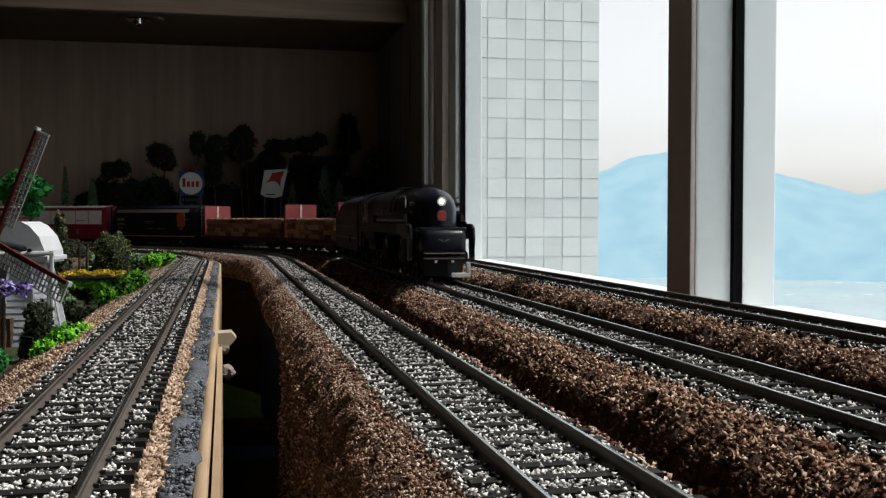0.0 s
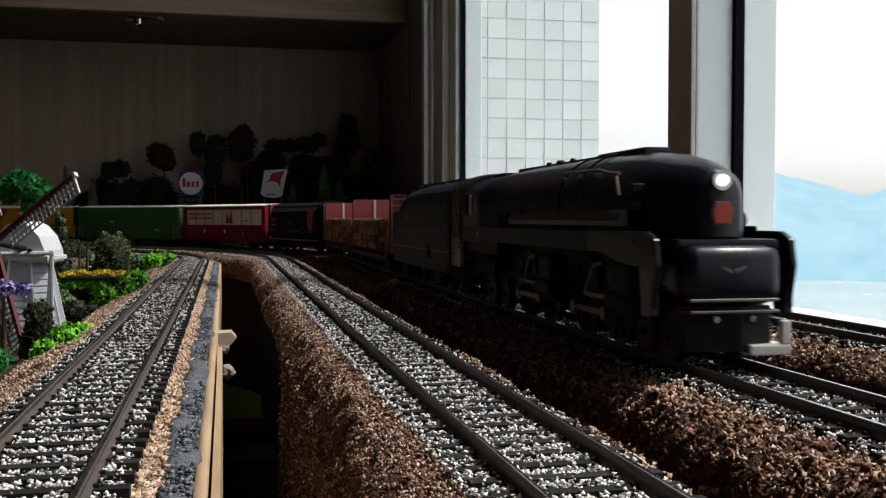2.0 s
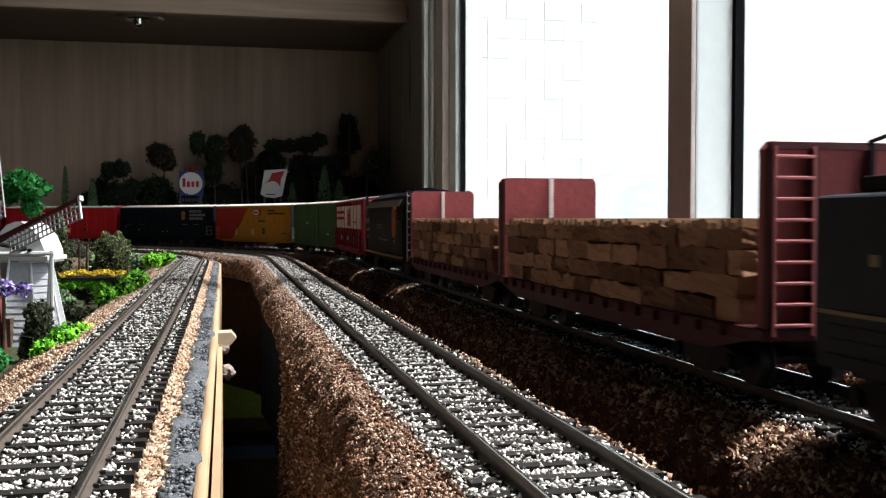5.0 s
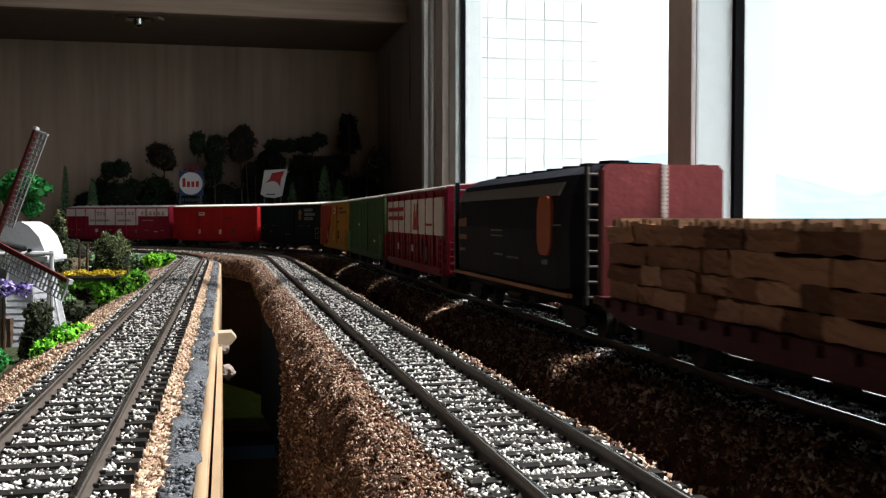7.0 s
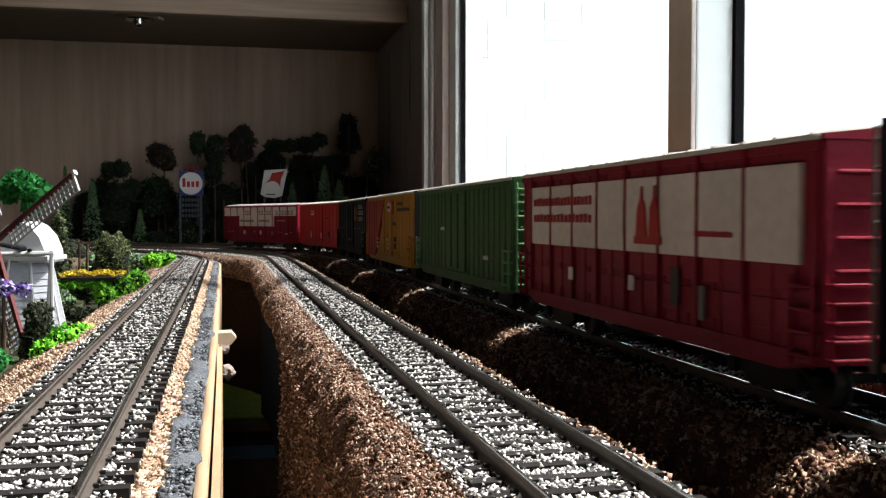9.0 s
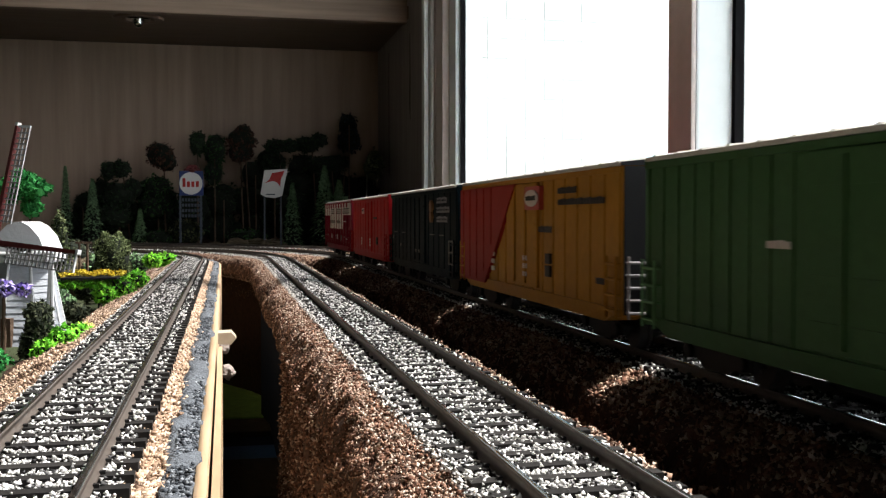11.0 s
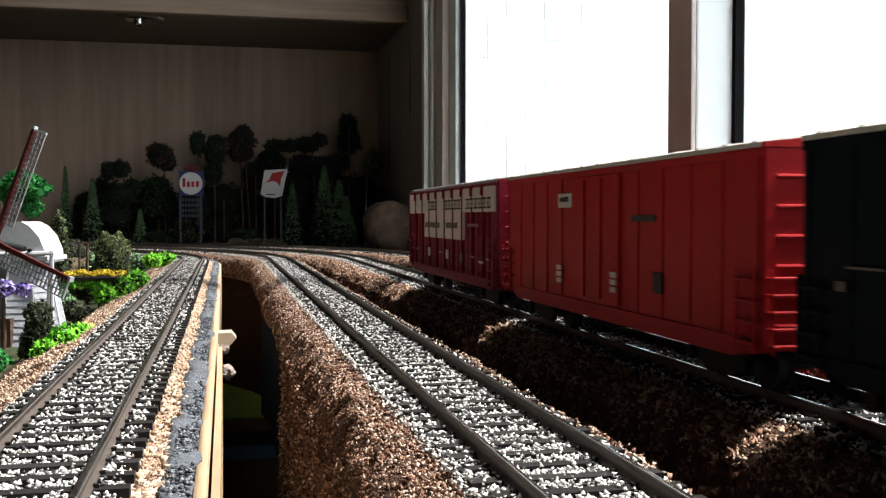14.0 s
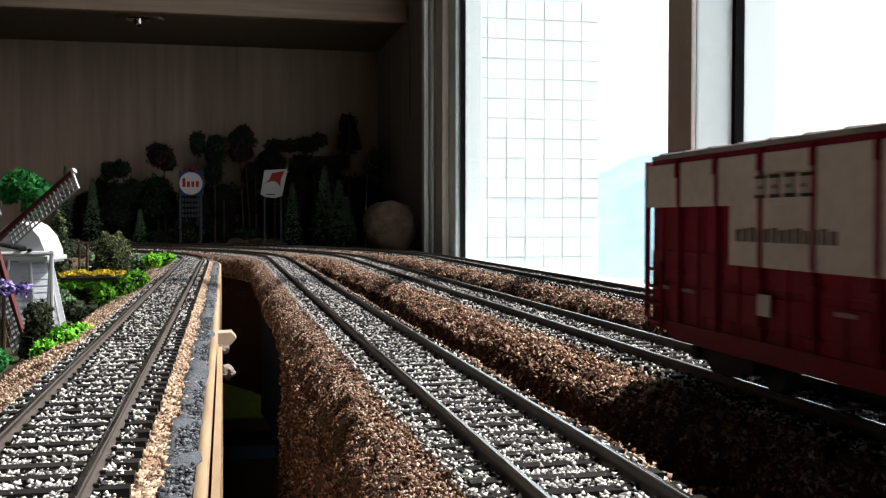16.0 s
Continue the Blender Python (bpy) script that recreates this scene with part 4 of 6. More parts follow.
# covered hopper: bulging charcoal sides
hl = 0.0785
c = freight_base("hopper_car", "charcoal covered hopper car with an orange oval emblem", hl=hl)
side = [(-0.0150, 0.0085), (-0.0182, 0.0130), (-0.0186, 0.0300), (-0.0176, 0.0400), (-0.0150, 0.0455), (-0.009, 0.0484), (0.009, 0.0484), (0.0150, 0.0455), (0.0176, 0.0400), (0.0186, 0.0300), (0.0182, 0.0130), (0.0150, 0.0085)]
bm = bmesh.new()
secs = []
for x, k in ((-hl, 0.62), (-hl + 0.006, 0.93), (-hl + 0.014, 1.0), (hl - 0.022, 1.0), (hl - 0.012, 0.96), (hl - 0.004, 0.66)):
    secs.append([bm.verts.new((x, y * k, z if z > 0.02 else z + (1 - k) * 0.018)) for y, z in side])
for a, b in zip(secs, secs[1:]):
    for i in range(len(side)):
        bm.faces.new((a[i], b[i], b[(i + 1) % len(side)], a[(i + 1) % len(side)]))
bm.faces.new(secs[0])
bm.faces.new(secs[-1][::-1])
part("body", bm, M["char"], c, smooth=False)
bm = bmesh.new()
prism(bm, [(-0.0184, 0.0398), (-0.0166, 0.0436), (-0.0160, 0.0436), (-0.0178, 0.0398)], -hl + 0.012, hl - 0.020)
part("grey_band", bm, M["greyband"], c)
bm = bmesh.new()
box(bm, -hl + 0.004, -0.0190, 0.0110, hl - 0.010, -0.0176, 0.0122)
part("sill_stripe", bm, M["tanline"], c)
bm = bmesh.new()
prism(bm, [(0.0472 + 0.0066 * math.copysign(abs(math.cos(a)) ** 0.5, math.cos(a)), 0.0310 + 0.0088 * math.copysign(abs(math.sin(a)) ** 0.7, math.sin(a))) for a in [i * math.tau / 28 for i in range(28)]], -0.0192, -0.0178, "y")
part("emblem", bm, M["orange"], c, "orange oval emblem")
bars(c, M["rust"], -0.0650, -0.0510, 0.0300, 0.0335, 3, -0.0188)
bars(c, M["rust"], -0.0650, -0.0510, 0.0250, 0.0270, 4, -0.0188)
bars(c, M["rust"], -0.0640, -0.0540, 0.0205, 0.0218, 4, -0.0188)
bars(c, M["greyband"], -0.0149, 0.0046, 0.0288, 0.0294, 1, -0.0188)
bars(c, M["greyband"], -0.0149, 0.0046, 0.0270, 0.0275, 1, -0.0188)
bars(c, M["greyband"], -0.0100, 0.0010, 0.0205, 0.0212, 5, -0.0188)
bars(c, M["greyband"], 0.0060, 0.0200, 0.0200, 0.0207, 6, -0.0188)
bars(c, M["greyband"], 0.0545, 0.0640, 0.0310, 0.0316, 1, -0.0188)
bars(c, M["greyband"], 0.0445, 0.0500, 0.0195, 0.0210, 3, -0.0188)
bm = bmesh.new()
box(bm, -hl + 0.01, -0.006, 0.0480, hl - 0.012, 0.006, 0.0490)
part("roof_walk", bm, M["char"], c)
for i in range(9):
    x = -hl + 0.018 + i * 0.0165
    if x < hl - 0.010:
        bm = bmesh.new()
        rod(bm, (x, 0, 0.0489), (x, 0, 0.0500), 0.0045, n=14)
        part("roof_hatch", bm, M["char"], c)
for d in (-1, 1):
    bm = bmesh.new()
    box(bm, min(d * hl, d * (hl - 0.002)), -0.0175, 0.0090, max(d * hl, d * (hl - 0.002)), 0.0175, 0.0120)
    for y in (-0.0165, 0.0165):
        box(bm, min(d * hl, d * (hl - 0.0014)), y - 0.0008, 0.0115, max(d * hl, d * (hl - 0.0014)), y + 0.0008, 0.0480)
    part("end_frame", bm, M["char"], c)
    ladder(c, M["greyband"], "y", d * hl, -0.0172, -0.0085, 0.0100, 0.0470, 9, d * 0.0012)
for x in (-0.045, 0.0, 0.045):
    bm = bmesh.new()
    secs = [[bm.verts.new((x + a * k, b * k2, z)) for a, b in ((-0.016, -0.0155), (0.016, -0.0155), (0.016, 0.0155), (-0.016, 0.0155))] for k, k2, z in ((1, 1, 0.0095), (0.35, 0.35, 0.0045))]
    for i in range(4):
        bm.faces.new((secs[0][i], secs[0][(i + 1) % 4], secs[1][(i + 1) % 4], secs[1][i]))
    bm.faces.new(secs[1])
    part("chute", bm, M["char"], c)
TRAIN.append((c, -PH / 2, 0.056))


# bulkhead flat cars with lumber
def flatcar():
    fl = 0.0894
    c = freight_base("bulkhead_flatcar", "oxide red bulkhead flatcar loaded with rough tan lumber", hl=fl)
    bm = bmesh.new()
    box(bm, -fl, -0.0180, 0.0110, fl, 0.0180, 0.0132, bevel=0.0004)
    prism(bm, [(-fl + 0.003, 0.0112), (-fl + 0.022, 0.0075), (fl - 0.022, 0.0075), (fl - 0.003, 0.0112)], -0.0178, -0.0164, "y")
    prism(bm, [(-fl + 0.003, 0.0112), (-fl + 0.022, 0.0075), (fl - 0.022, 0.0075), (fl - 0.003, 0.0112)], 0.0164, 0.0178, "y")
    part("deck", bm, M["oxide"], c)
    bm = bmesh.new()
    for i in range(16):
        x = -fl + 0.010 + i * 0.0102
        box(bm, x, -0.0192, 0.0108, x + 0.0022, -0.0178, 0.0128)
        box(bm, x, 0.0178, 0.0108, x + 0.0022, 0.0192, 0.0128)
    tagged(part("stake_pockets", bm, M["oxide"], c), kind="stuff")
    for d in (-1, 1):
        x = d * (fl - 0.0030)
        bm = bmesh.new()
        prism(bm, [(-0.0166, 0.0128), (-0.0166, 0.0457), (-0.0153, 0.0472), (0.0153, 0.0472), (0.0166, 0.0457), (0.0166, 0.0128)], min(x - d * 0.0012, x + d * 0.0008), max(x - d * 0.0012, x + d * 0.0008))
        part("bulkhead", bm, M["bulk"], c, "pinkish red steel bulkhead")
        for y in (-0.0160, -0.0075, 0.0040, 0.0160):
            bx("bulkhead_post", M["oxide"], c, min(x + d * 0.001, x + d * 0.0028), y - 0.0007, 0.0128, max(x + d * 0.001, x + d * 0.0028), y + 0.0007, 0.0456)
        bx("bulkhead_beam", M["oxide"], c, min(x + d * 0.001, x + d * 0.0026), -0.0162, 0.0457, max(x + d * 0.001, x + d * 0.0026), 0.0162, 0.0469)
        ladder(c, M["ladder_pink"], "y", x + d * 0.0022, -0.0157, -0.0079, 0.0120, 0.0462, 9, d * 0.0009)
        # Seam dashes in white, for the window light they catch
        bm = bmesh.new()
        rod(bm, (x - d * 0.0013, 0.0, 0.0140), (x - d * 0.0013, 0.0, 0.0468), 0.0005, n=6)
        for i in range(14):
            z = 0.0325 + i * 0.00105
            box(bm, min(x - d * 0.0012, x - d * 0.0017), -0.0009, z, max(x - d * 0.0012, x - d * 0.0017), 0.0009, z + 0.0008)
        part("seam", bm, M["white"], c, "bulkhead seam, its daylit dashes painted white")
        if d > 0:
            bm = bmesh.new()
            ring = [Vector((x + 0.0030, 0.008 + 0.0036 * math.cos(a), 0.026 + 0.0036 * math.sin(a))) for a in [i * math.tau / 16 for i in range(16)]]
            for i in range(16):
                rod(bm, ring[i], ring[(i + 1) % 16], 0.0004, n=5)
                if i % 4 == 0:
                    rod(bm, ring[i], (x + 0.0026, 0.008, 0.026), 0.0003, n=5)
            part("brake_wheel", bm, M["ladder_pink"], c)
    # lumber load: rough bundles in courses, loose board ends on top
    rnd = random.Random(5)
    z = 0.0133
    for k, h in enumerate((0.0046, 0.0044, 0.0050, 0.0046)):
        a = -fl + 0.0088
        while a < fl - 0.0125:
            w = min(rnd.choice((0.0105, 0.0130, 0.0165, 0.0215)) * rnd.uniform(0.9, 1.1), fl - 0.0088 - a)
            for j in range(2):
                bm = bmesh.new()
                y = -0.0172 + j * 0.0174 + rnd.uniform(-0.0006, 0.0006)
                box(bm, a + 0.0002, y, z, a + w - 0.0002, y + 0.0168, z + h - 0.0002 + rnd.uniform(-0.0005, 0.0003))
                bmesh.ops.subdivide_edges(bm, edges=bm.edges[:], cuts=3, use_grid_fill=True)
                for v in bm.verts:
                    v.co += noise.noise_vector(v.co * 330 + Vector((a * 90, k, j))) * 0.0007 + noise.noise_vector(v.co * 900) * 0.0004
                part("timber", bm, M["lumber"], c, "rough brown timber bundle")
            a += w
        z += h
    bm = bmesh.new()
    a = -fl + 0.0095
    while a < fl - 0.011:
        w = rnd.uniform(0.0010, 0.0024)
        if rnd.random() < 0.82:
            box(bm, a, -0.0174 + rnd.uniform(0, 0.001), z - 0.0008, a + w * 0.8, 0.0170, z + rnd.uniform(0.0003, 0.0014))
        a += w
    tagged(part("loose_boards", bm, M["lumber_end"], c, "loose pale boards on the load"), kind="stuff")
    return c


fc = flatcar()
TRAIN.append((fc, -PH - PF / 2, 0.060))
TRAIN.append((copy_thing(fc, Matrix()), -PH - PF * 1.5, 0.060))
for b in TRAIN[-1][0].children:
    if b.name.startswith("bogie"):
        for w in b.children:
            WHEELS.append((w, 0.0048, w.location.x))


def loft(bm, secs):
    rows = [[bm.verts.new(p) for p in s] for s in secs]
    for a, b in zip(rows, rows[1:]):
        for i in range(len(a) - 1):
            bm.faces.new((a[i], a[i + 1], b[i + 1], b[i]))
    return rows


def hull(x, w, zb, zt, zs, n=14):
    """A cross-section: upright sides from zb to zs, then a round top to zt."""
    pts = [(x, -w, zb), (x, -w, (zb + zs) / 2)]
    for i in range(n + 1):
        a = math.pi - math.pi * i / n
        pts.append((x, w * math.cos(a), zs + (zt - zs) * math.sin(a) ** 0.85))
    return pts + [(x, w, (zb + zs) / 2), (x, w, zb)]


# tender
c = root("tender", "dark green-grey streamlined tender with a gold stripe", "tender", group="engine and tender")
tl = 0.0725
bm = bmesh.new()
rows = loft(bm, [hull(-tl, 0.0172, 0.0095, 0.0375, 0.0365), hull(-tl + 0.019, 0.0172, 0.0095, 0.0378, 0.0365), hull(-tl + 0.0192, 0.0172, 0.0095, 0.0385, 0.0367), hull(-tl + 0.023, 0.0172, 0.0095, 0.0440, 0.0380), hull(-tl + 0.032, 0.0172, 0.0095, 0.0495, 0.0390),
                 hull(0.0, 0.0172, 0.0095, 0.0510, 0.0395), hull(tl - 0.003, 0.0172, 0.0095, 0.0510, 0.0395), hull(tl, 0.0168, 0.0095, 0.0503, 0.0390)])
bm.faces.new(rows[0])
bm.faces.new(rows[-1][::-1])
part("body", bm, M["tender"], c, smooth=False)
bm = bmesh.new()
box(bm, -tl + 0.001, -0.0176, 0.0180, tl - 0.001, -0.0170, 0.0187)
box(bm, -tl + 0.001, 0.0170, 0.0180, tl - 0.001, 0.0176, 0.0187)
part("stripe", bm, M["gold"], c, "thin gold stripe")
bm = bmesh.new()
for z in (0.0115, 0.0140, 0.0162):
    box(bm, -tl + 0.003, -0.01745, z, tl - 0.003, -0.0170, z + 0.0003)
part("seam", bm, M["black"], c)
w = (2 * tl - 0.030) / 12
bm = bmesh.new()
for i in range(12):
    a = -tl + 0.014 + i * w
    box(bm, a, -0.01735, 0.0260, a + w * 0.24, -0.0170, 0.0278)
part("lettering", bm, M["gold"], c)
bm = bmesh.new()
box(bm, -0.030, -0.0174, 0.0320, -0.0275, -0.0170, 0.0355)
part("emblem", bm, M["keystone"], c)
bm = bmesh.new()
for x0, x1 in ((-tl + 0.004, -tl + 0.012), (-tl + 0.012, -tl + 0.018)):
    rod(bm, (x0, -0.010, 0.037), (x0, -0.010, 0.0455), 0.0005, n=6)
rod(bm, (-tl + 0.003, -0.010, 0.0455), (-tl + 0.024, -0.010, 0.0488), 0.0004, n=6)
rod(bm, (-tl + 0.003, 0.010, 0.0455), (-tl + 0.024, 0.010, 0.0488), 0.0004, n=6)
box(bm, -tl + 0.004, -0.012, 0.0375, -tl + 0.014, -0.004, 0.0400, bevel=0.0004)
part("rear_deck_box", bm, M["black"], c)
bm = bmesh.new()
rg = random.Random(9)
for i in range(70):
    x = -tl + 0.034 + i * (2 * tl - 0.040) / 70
    s_ = rg.uniform(0.0010, 0.0022)
    box(bm, x, -0.008 + rg.uniform(-0.002, 0.012), 0.0490, x + s_, -0.008 + rg.uniform(0.002, 0.016), 0.0502 + s_ * 0.35)
tagged(part("coal", bm, M["black"], c, "black coal heap"), kind="stuff")
bm = bmesh.new()
box(bm, -tl + 0.002, -0.012, 0.0075, tl - 0.002, 0.012, 0.0100)
part("underframe", bm, M["black"], c)
for k in (-0.043, 0.043):
    for kk in (-0.012, 0.012):
        bogie(c, k + kk * 1.0, 0.0046) if kk < 0 else wheelset(c, k + kk + 0.008, 0.0046)
bm = bmesh.new()
for x0, x1, z in ((0.024, 0.034, 0.0200), (0.026, 0.040, 0.0145)):
    box(bm, x0, -0.0178, z, x1, -0.0170, z + 0.0004)
for x0 in (0.029, 0.033):
    box(bm, x0, -0.0178, 0.0147, x0 + 0.0004, -0.0170, 0.0200)
part("step_plate", bm, M["black"], c)
coupler(c, -tl + 0.001, -1)
# dark vestibule between the tender and the cab
bm = bmesh.new()
rows = loft(bm, [hull(tl - 0.001, 0.0160, 0.0130, 0.0516, 0.0400), hull(tl + 0.012, 0.0160, 0.0130, 0.0520, 0.0400), hull(tl + 0.0265, 0.0160, 0.0130, 0.0515, 0.0395)])
bm.faces.new(rows[0])
bm.faces.new(rows[-1][::-1])
part("vestibule", bm, M["loco"], c, "blue-black vestibule")
ladder(c, M["stencil_mid"], "x", -0.0160, tl + 0.0105, tl + 0.0165, 0.0250, 0.0400, 3, -0.0006)
bm = bmesh.new()
for z in (0.0150, 0.0170, 0.0192):
    rod(bm, (tl - 0.001, -0.0172, z), (tl + 0.0035, -0.0172, z), 0.0003, n=6)
part("grab_rail", bm, M["greyband"], c)
TRAIN.append((c, -0.6170, 0.048))

# engine
c = root("steam_locomotive", "black streamlined steam engine with a lit headlight and red plate", "steam engine", group="engine and tender")
el = 0.105
ca = 0.0865     # from the engine's middle back to the cab's rear wall
bm = bmesh.new()
rows = loft(bm, [hull(-ca, 0.0170, 0.0243, 0.0500, 0.0392), hull(-ca + 0.030, 0.0170, 0.0243, 0.0502, 0.0392), hull(-ca + 0.031, 0.0166, 0.0245, 0.0504, 0.0384), hull(-0.02, 0.0160, 0.0245, 0.0512, 0.0368), hull(0.045, 0.0155, 0.0245, 0.0512, 0.0364),
                 hull(0.064, 0.0142, 0.0245, 0.0507, 0.0364), hull(0.078, 0.0128, 0.0252, 0.0494, 0.0364), hull(0.0890, 0.0102, 0.0260, 0.0474, 0.0368), hull(0.0960, 0.0072, 0.0270, 0.0454, 0.0368), hull(0.0990, 0.0045, 0.0290, 0.0432, 0.0368)])
bm.faces.new(rows[0])
bm.faces.new(rows[-1][::-1])
part("casing", bm, M["loco"], c, smooth=True)
# Lighter than the casing: paints the highlight on the boiler's lower bulge
M["grey_strip"] = mat("dull_grey_strip", (0.034, 0.035, 0.042), 0.45, vary=0.2)
for y in (-1, 1):
    # lower boiler bulge, its highlight painted grey, over a dark slot, and the flat skirt below it
    bm = bmesh.new()
    prism(bm, [(y * 0.0150, 0.0356), (y * 0.0166, 0.0345), (y * 0.0172, 0.0326), (y * 0.0168, 0.0313), (y * 0.0150, 0.0313)], -0.0197, 0.0800)
    part("boiler_edge", bm, M["grey_strip"], c, "rounded boiler edge, its highlight painted grey")
    bx("slot", M["gasket"], c, -0.0330, y * 0.0164 - 0.0006, 0.0301, 0.0850, y * 0.0164 + 0.0006, 0.0313)
    bx("relay_box", M["gasket"], c, -0.0336, y * 0.0166 - 0.0008, 0.0306, -0.0200, y * 0.0166 + 0.0008, 0.0350, bevel=0.0004)
    bx("skirt", M["tender"], c, -ca + 0.001, y * 0.0169 - 0.0005, 0.0246, 0.0600, y * 0.0169 + 0.0005, 0.0300, bevel=0.0002)
    for i in range(4):
        bm = bmesh.new()
        rod(bm, (0.0317 + i * 0.0130, y * 0.0148, 0.0446), (0.0350 + i * 0.0130, y * 0.0148, 0.0446), 0.0005, n=6)
        rod(bm, (0.0317 + i * 0.0130, y * 0.0142, 0.0440), (0.0317 + i * 0.0130, y * 0.0152, 0.0450), 0.0004, n=6)
        part("rail_stanchion", bm, M["rodsteel"], c)
    bm = bmesh.new()
    rod(bm, (0.0300, y * 0.0140, 0.0464), (0.0560, y * 0.0134, 0.0462), 0.0004, n=6)
    rod(bm, (0.0560, y * 0.0134, 0.0462), (0.0700, y * 0.0142, 0.0445), 0.0004, n=6)
    rod(bm, (0.0700, y * 0.0142, 0.0445), (0.0730, y * 0.0146, 0.0390), 0.0005, n=6)
    part("handrail", bm, M["rodsteel"], c)
for x in (0.031, 0.046):
    bm = bmesh.new()
    sec = hull(x, 0.01635, 0.0300, 0.0516, 0.0366)[2:-2]
    for p0, p1 in zip(sec, sec[1:]):
        rod(bm, p0, p1, 0.00035, n=5)
    part("boiler_band", bm, M["loco"], c)
bm = bmesh.new()
box(bm, 0.030, -0.0040, 0.0495, 0.064, 0.0040, 0.0521, bevel=0.0008)
box(bm, -0.055, -0.0032, 0.0500, 0.028, 0.0032, 0.0517, bevel=0.0006)
part("roof_casing", bm, M["loco"], c)
for x, r in ((-0.0060, 0.0018), (0.0060, 0.0012), (-0.0180, 0.0012)):
    bm = bmesh.new()
    rod(bm, (x, -0.003, 0.0510), (x, -0.003, 0.0523), r, r * 0.7, n=10)
    part("valve", bm, M["loco"], c)
bx("cab_roof_hatch", M["loco"], c, -ca + 0.006, -0.006, 0.0494, -ca + 0.022, 0.006, 0.0508, bevel=0.0004)
for y in (-1, 1):
    # Black plate paints the dark inside of the open cab window
    bx("cab_opening", M["gasket"], c, -ca + 0.0040, y * 0.0171 - 0.0003, 0.0345, -ca + 0.0105, y * 0.0171 + 0.0003, 0.0425, label="black plate standing in for the open cab window's shade")
    bx("cab_window", M["cab_glass"], c, -ca + 0.0106, y * 0.0171 - 0.0003, 0.0350, -ca + 0.0135, y * 0.0171 + 0.0003, 0.0425, bevel=0.0003, label="pale blue cab side pane")
    for z0 in (0.0356, 0.0383):
        bx("cab_window", M["stencil_mid"], c, -ca + 0.0195, y * 0.0171 - 0.0003, z0, -ca + 0.0235, y * 0.0171 + 0.0003, z0 + 0.0021, label="small grey cab pane")
    bx("rain_strip", M["rodsteel"], c, -ca + 0.0020, y * 0.0168 - 0.0004, 0.0448, -ca + 0.0160, y * 0.0168 + 0.0004, 0.0452)
bm = bmesh.new()
box(bm, -ca + 0.0060, -0.0174, 0.0300, -ca + 0.0120, -0.0168, 0.0318)
box(bm, -ca + 0.0240, -0.0176, 0.0262, -ca + 0.0275, -0.0168, 0.0280)
part("number_plate", bm, M["gold"], c)
# pipes and firebox gear under the cab
bm = bmesh.new()
for k_, (z0, z1) in enumerate(((0.0228, 0.0215), (0.0212, 0.0196), (0.0196, 0.0178), (0.0176, 0.0164))):
    rod(bm, (-ca + 0.003, -0.0140 - 0.0004 * k_, z0), (-ca + 0.036, -0.0140 - 0.0004 * k_, z1), 0.0006, n=6)
box(bm, -ca + 0.004, -0.0130, 0.0120, -ca + 0.034, -0.0090, 0.0240, bevel=0.0010)
part("pipework", bm, M["black"], c)
# front: headlight, plate, prow, plough
bm = bmesh.new()
rod(bm, (0.0940, 0, 0.0420), (0.0998, 0, 0.0420), 0.0027, 0.0024, n=20)
part("headlight_housing", bm, M["chrome"], c, "bright metal headlight ring")
bm = bmesh.new()
rod(bm, (0.0994, 0, 0.0420), (0.1004, 0, 0.0420), 0.0015, 0.0012, n=20)
part("headlight_lens", bm, M["lens"], c, "lit warm white headlight")
bm = bmesh.new()
prism(bm, [(-0.0021, 0.0318), (0.0021, 0.0318), (0.0027, 0.0350), (0.0018, 0.0372), (-0.0018, 0.0372), (-0.0027, 0.0350)], 0.0985, 0.0999)
part("plate_frame", bm, M["stencil_mid"], c)
bm = bmesh.new()
prism(bm, [(-0.0017, 0.0322), (0.0017, 0.0322), (0.0023, 0.0350), (0.0015, 0.0368), (-0.0015, 0.0368), (-0.0023, 0.0350)], 0.0988, 0.1003)
part("plate", bm, M["keystone"], c, "dull red keystone-shaped plate")
bm = bmesh.new()
box(bm, 0.085, -0.0116, 0.0135, 0.1052, 0.0125, 0.0272, bevel=0.0034)
part("prow", bm, M["loco"], c, smooth=True)
bx("prow_deck", M["loco"], c, 0.0800, -0.0122, 0.0262, 0.1020, 0.0130, 0.0285, bevel=0.0008)
bm = bmesh.new()
for y in (-1, 1):
    prism(bm, [(y * 0.0003, 0.0216), (y * 0.0030, 0.0226), (y * 0.0026, 0.0218), (y * 0.0004, 0.0208)], 0.1048, 0.1056)
part("emblem", bm, M["rodsteel"], c, "pale winged emblem")
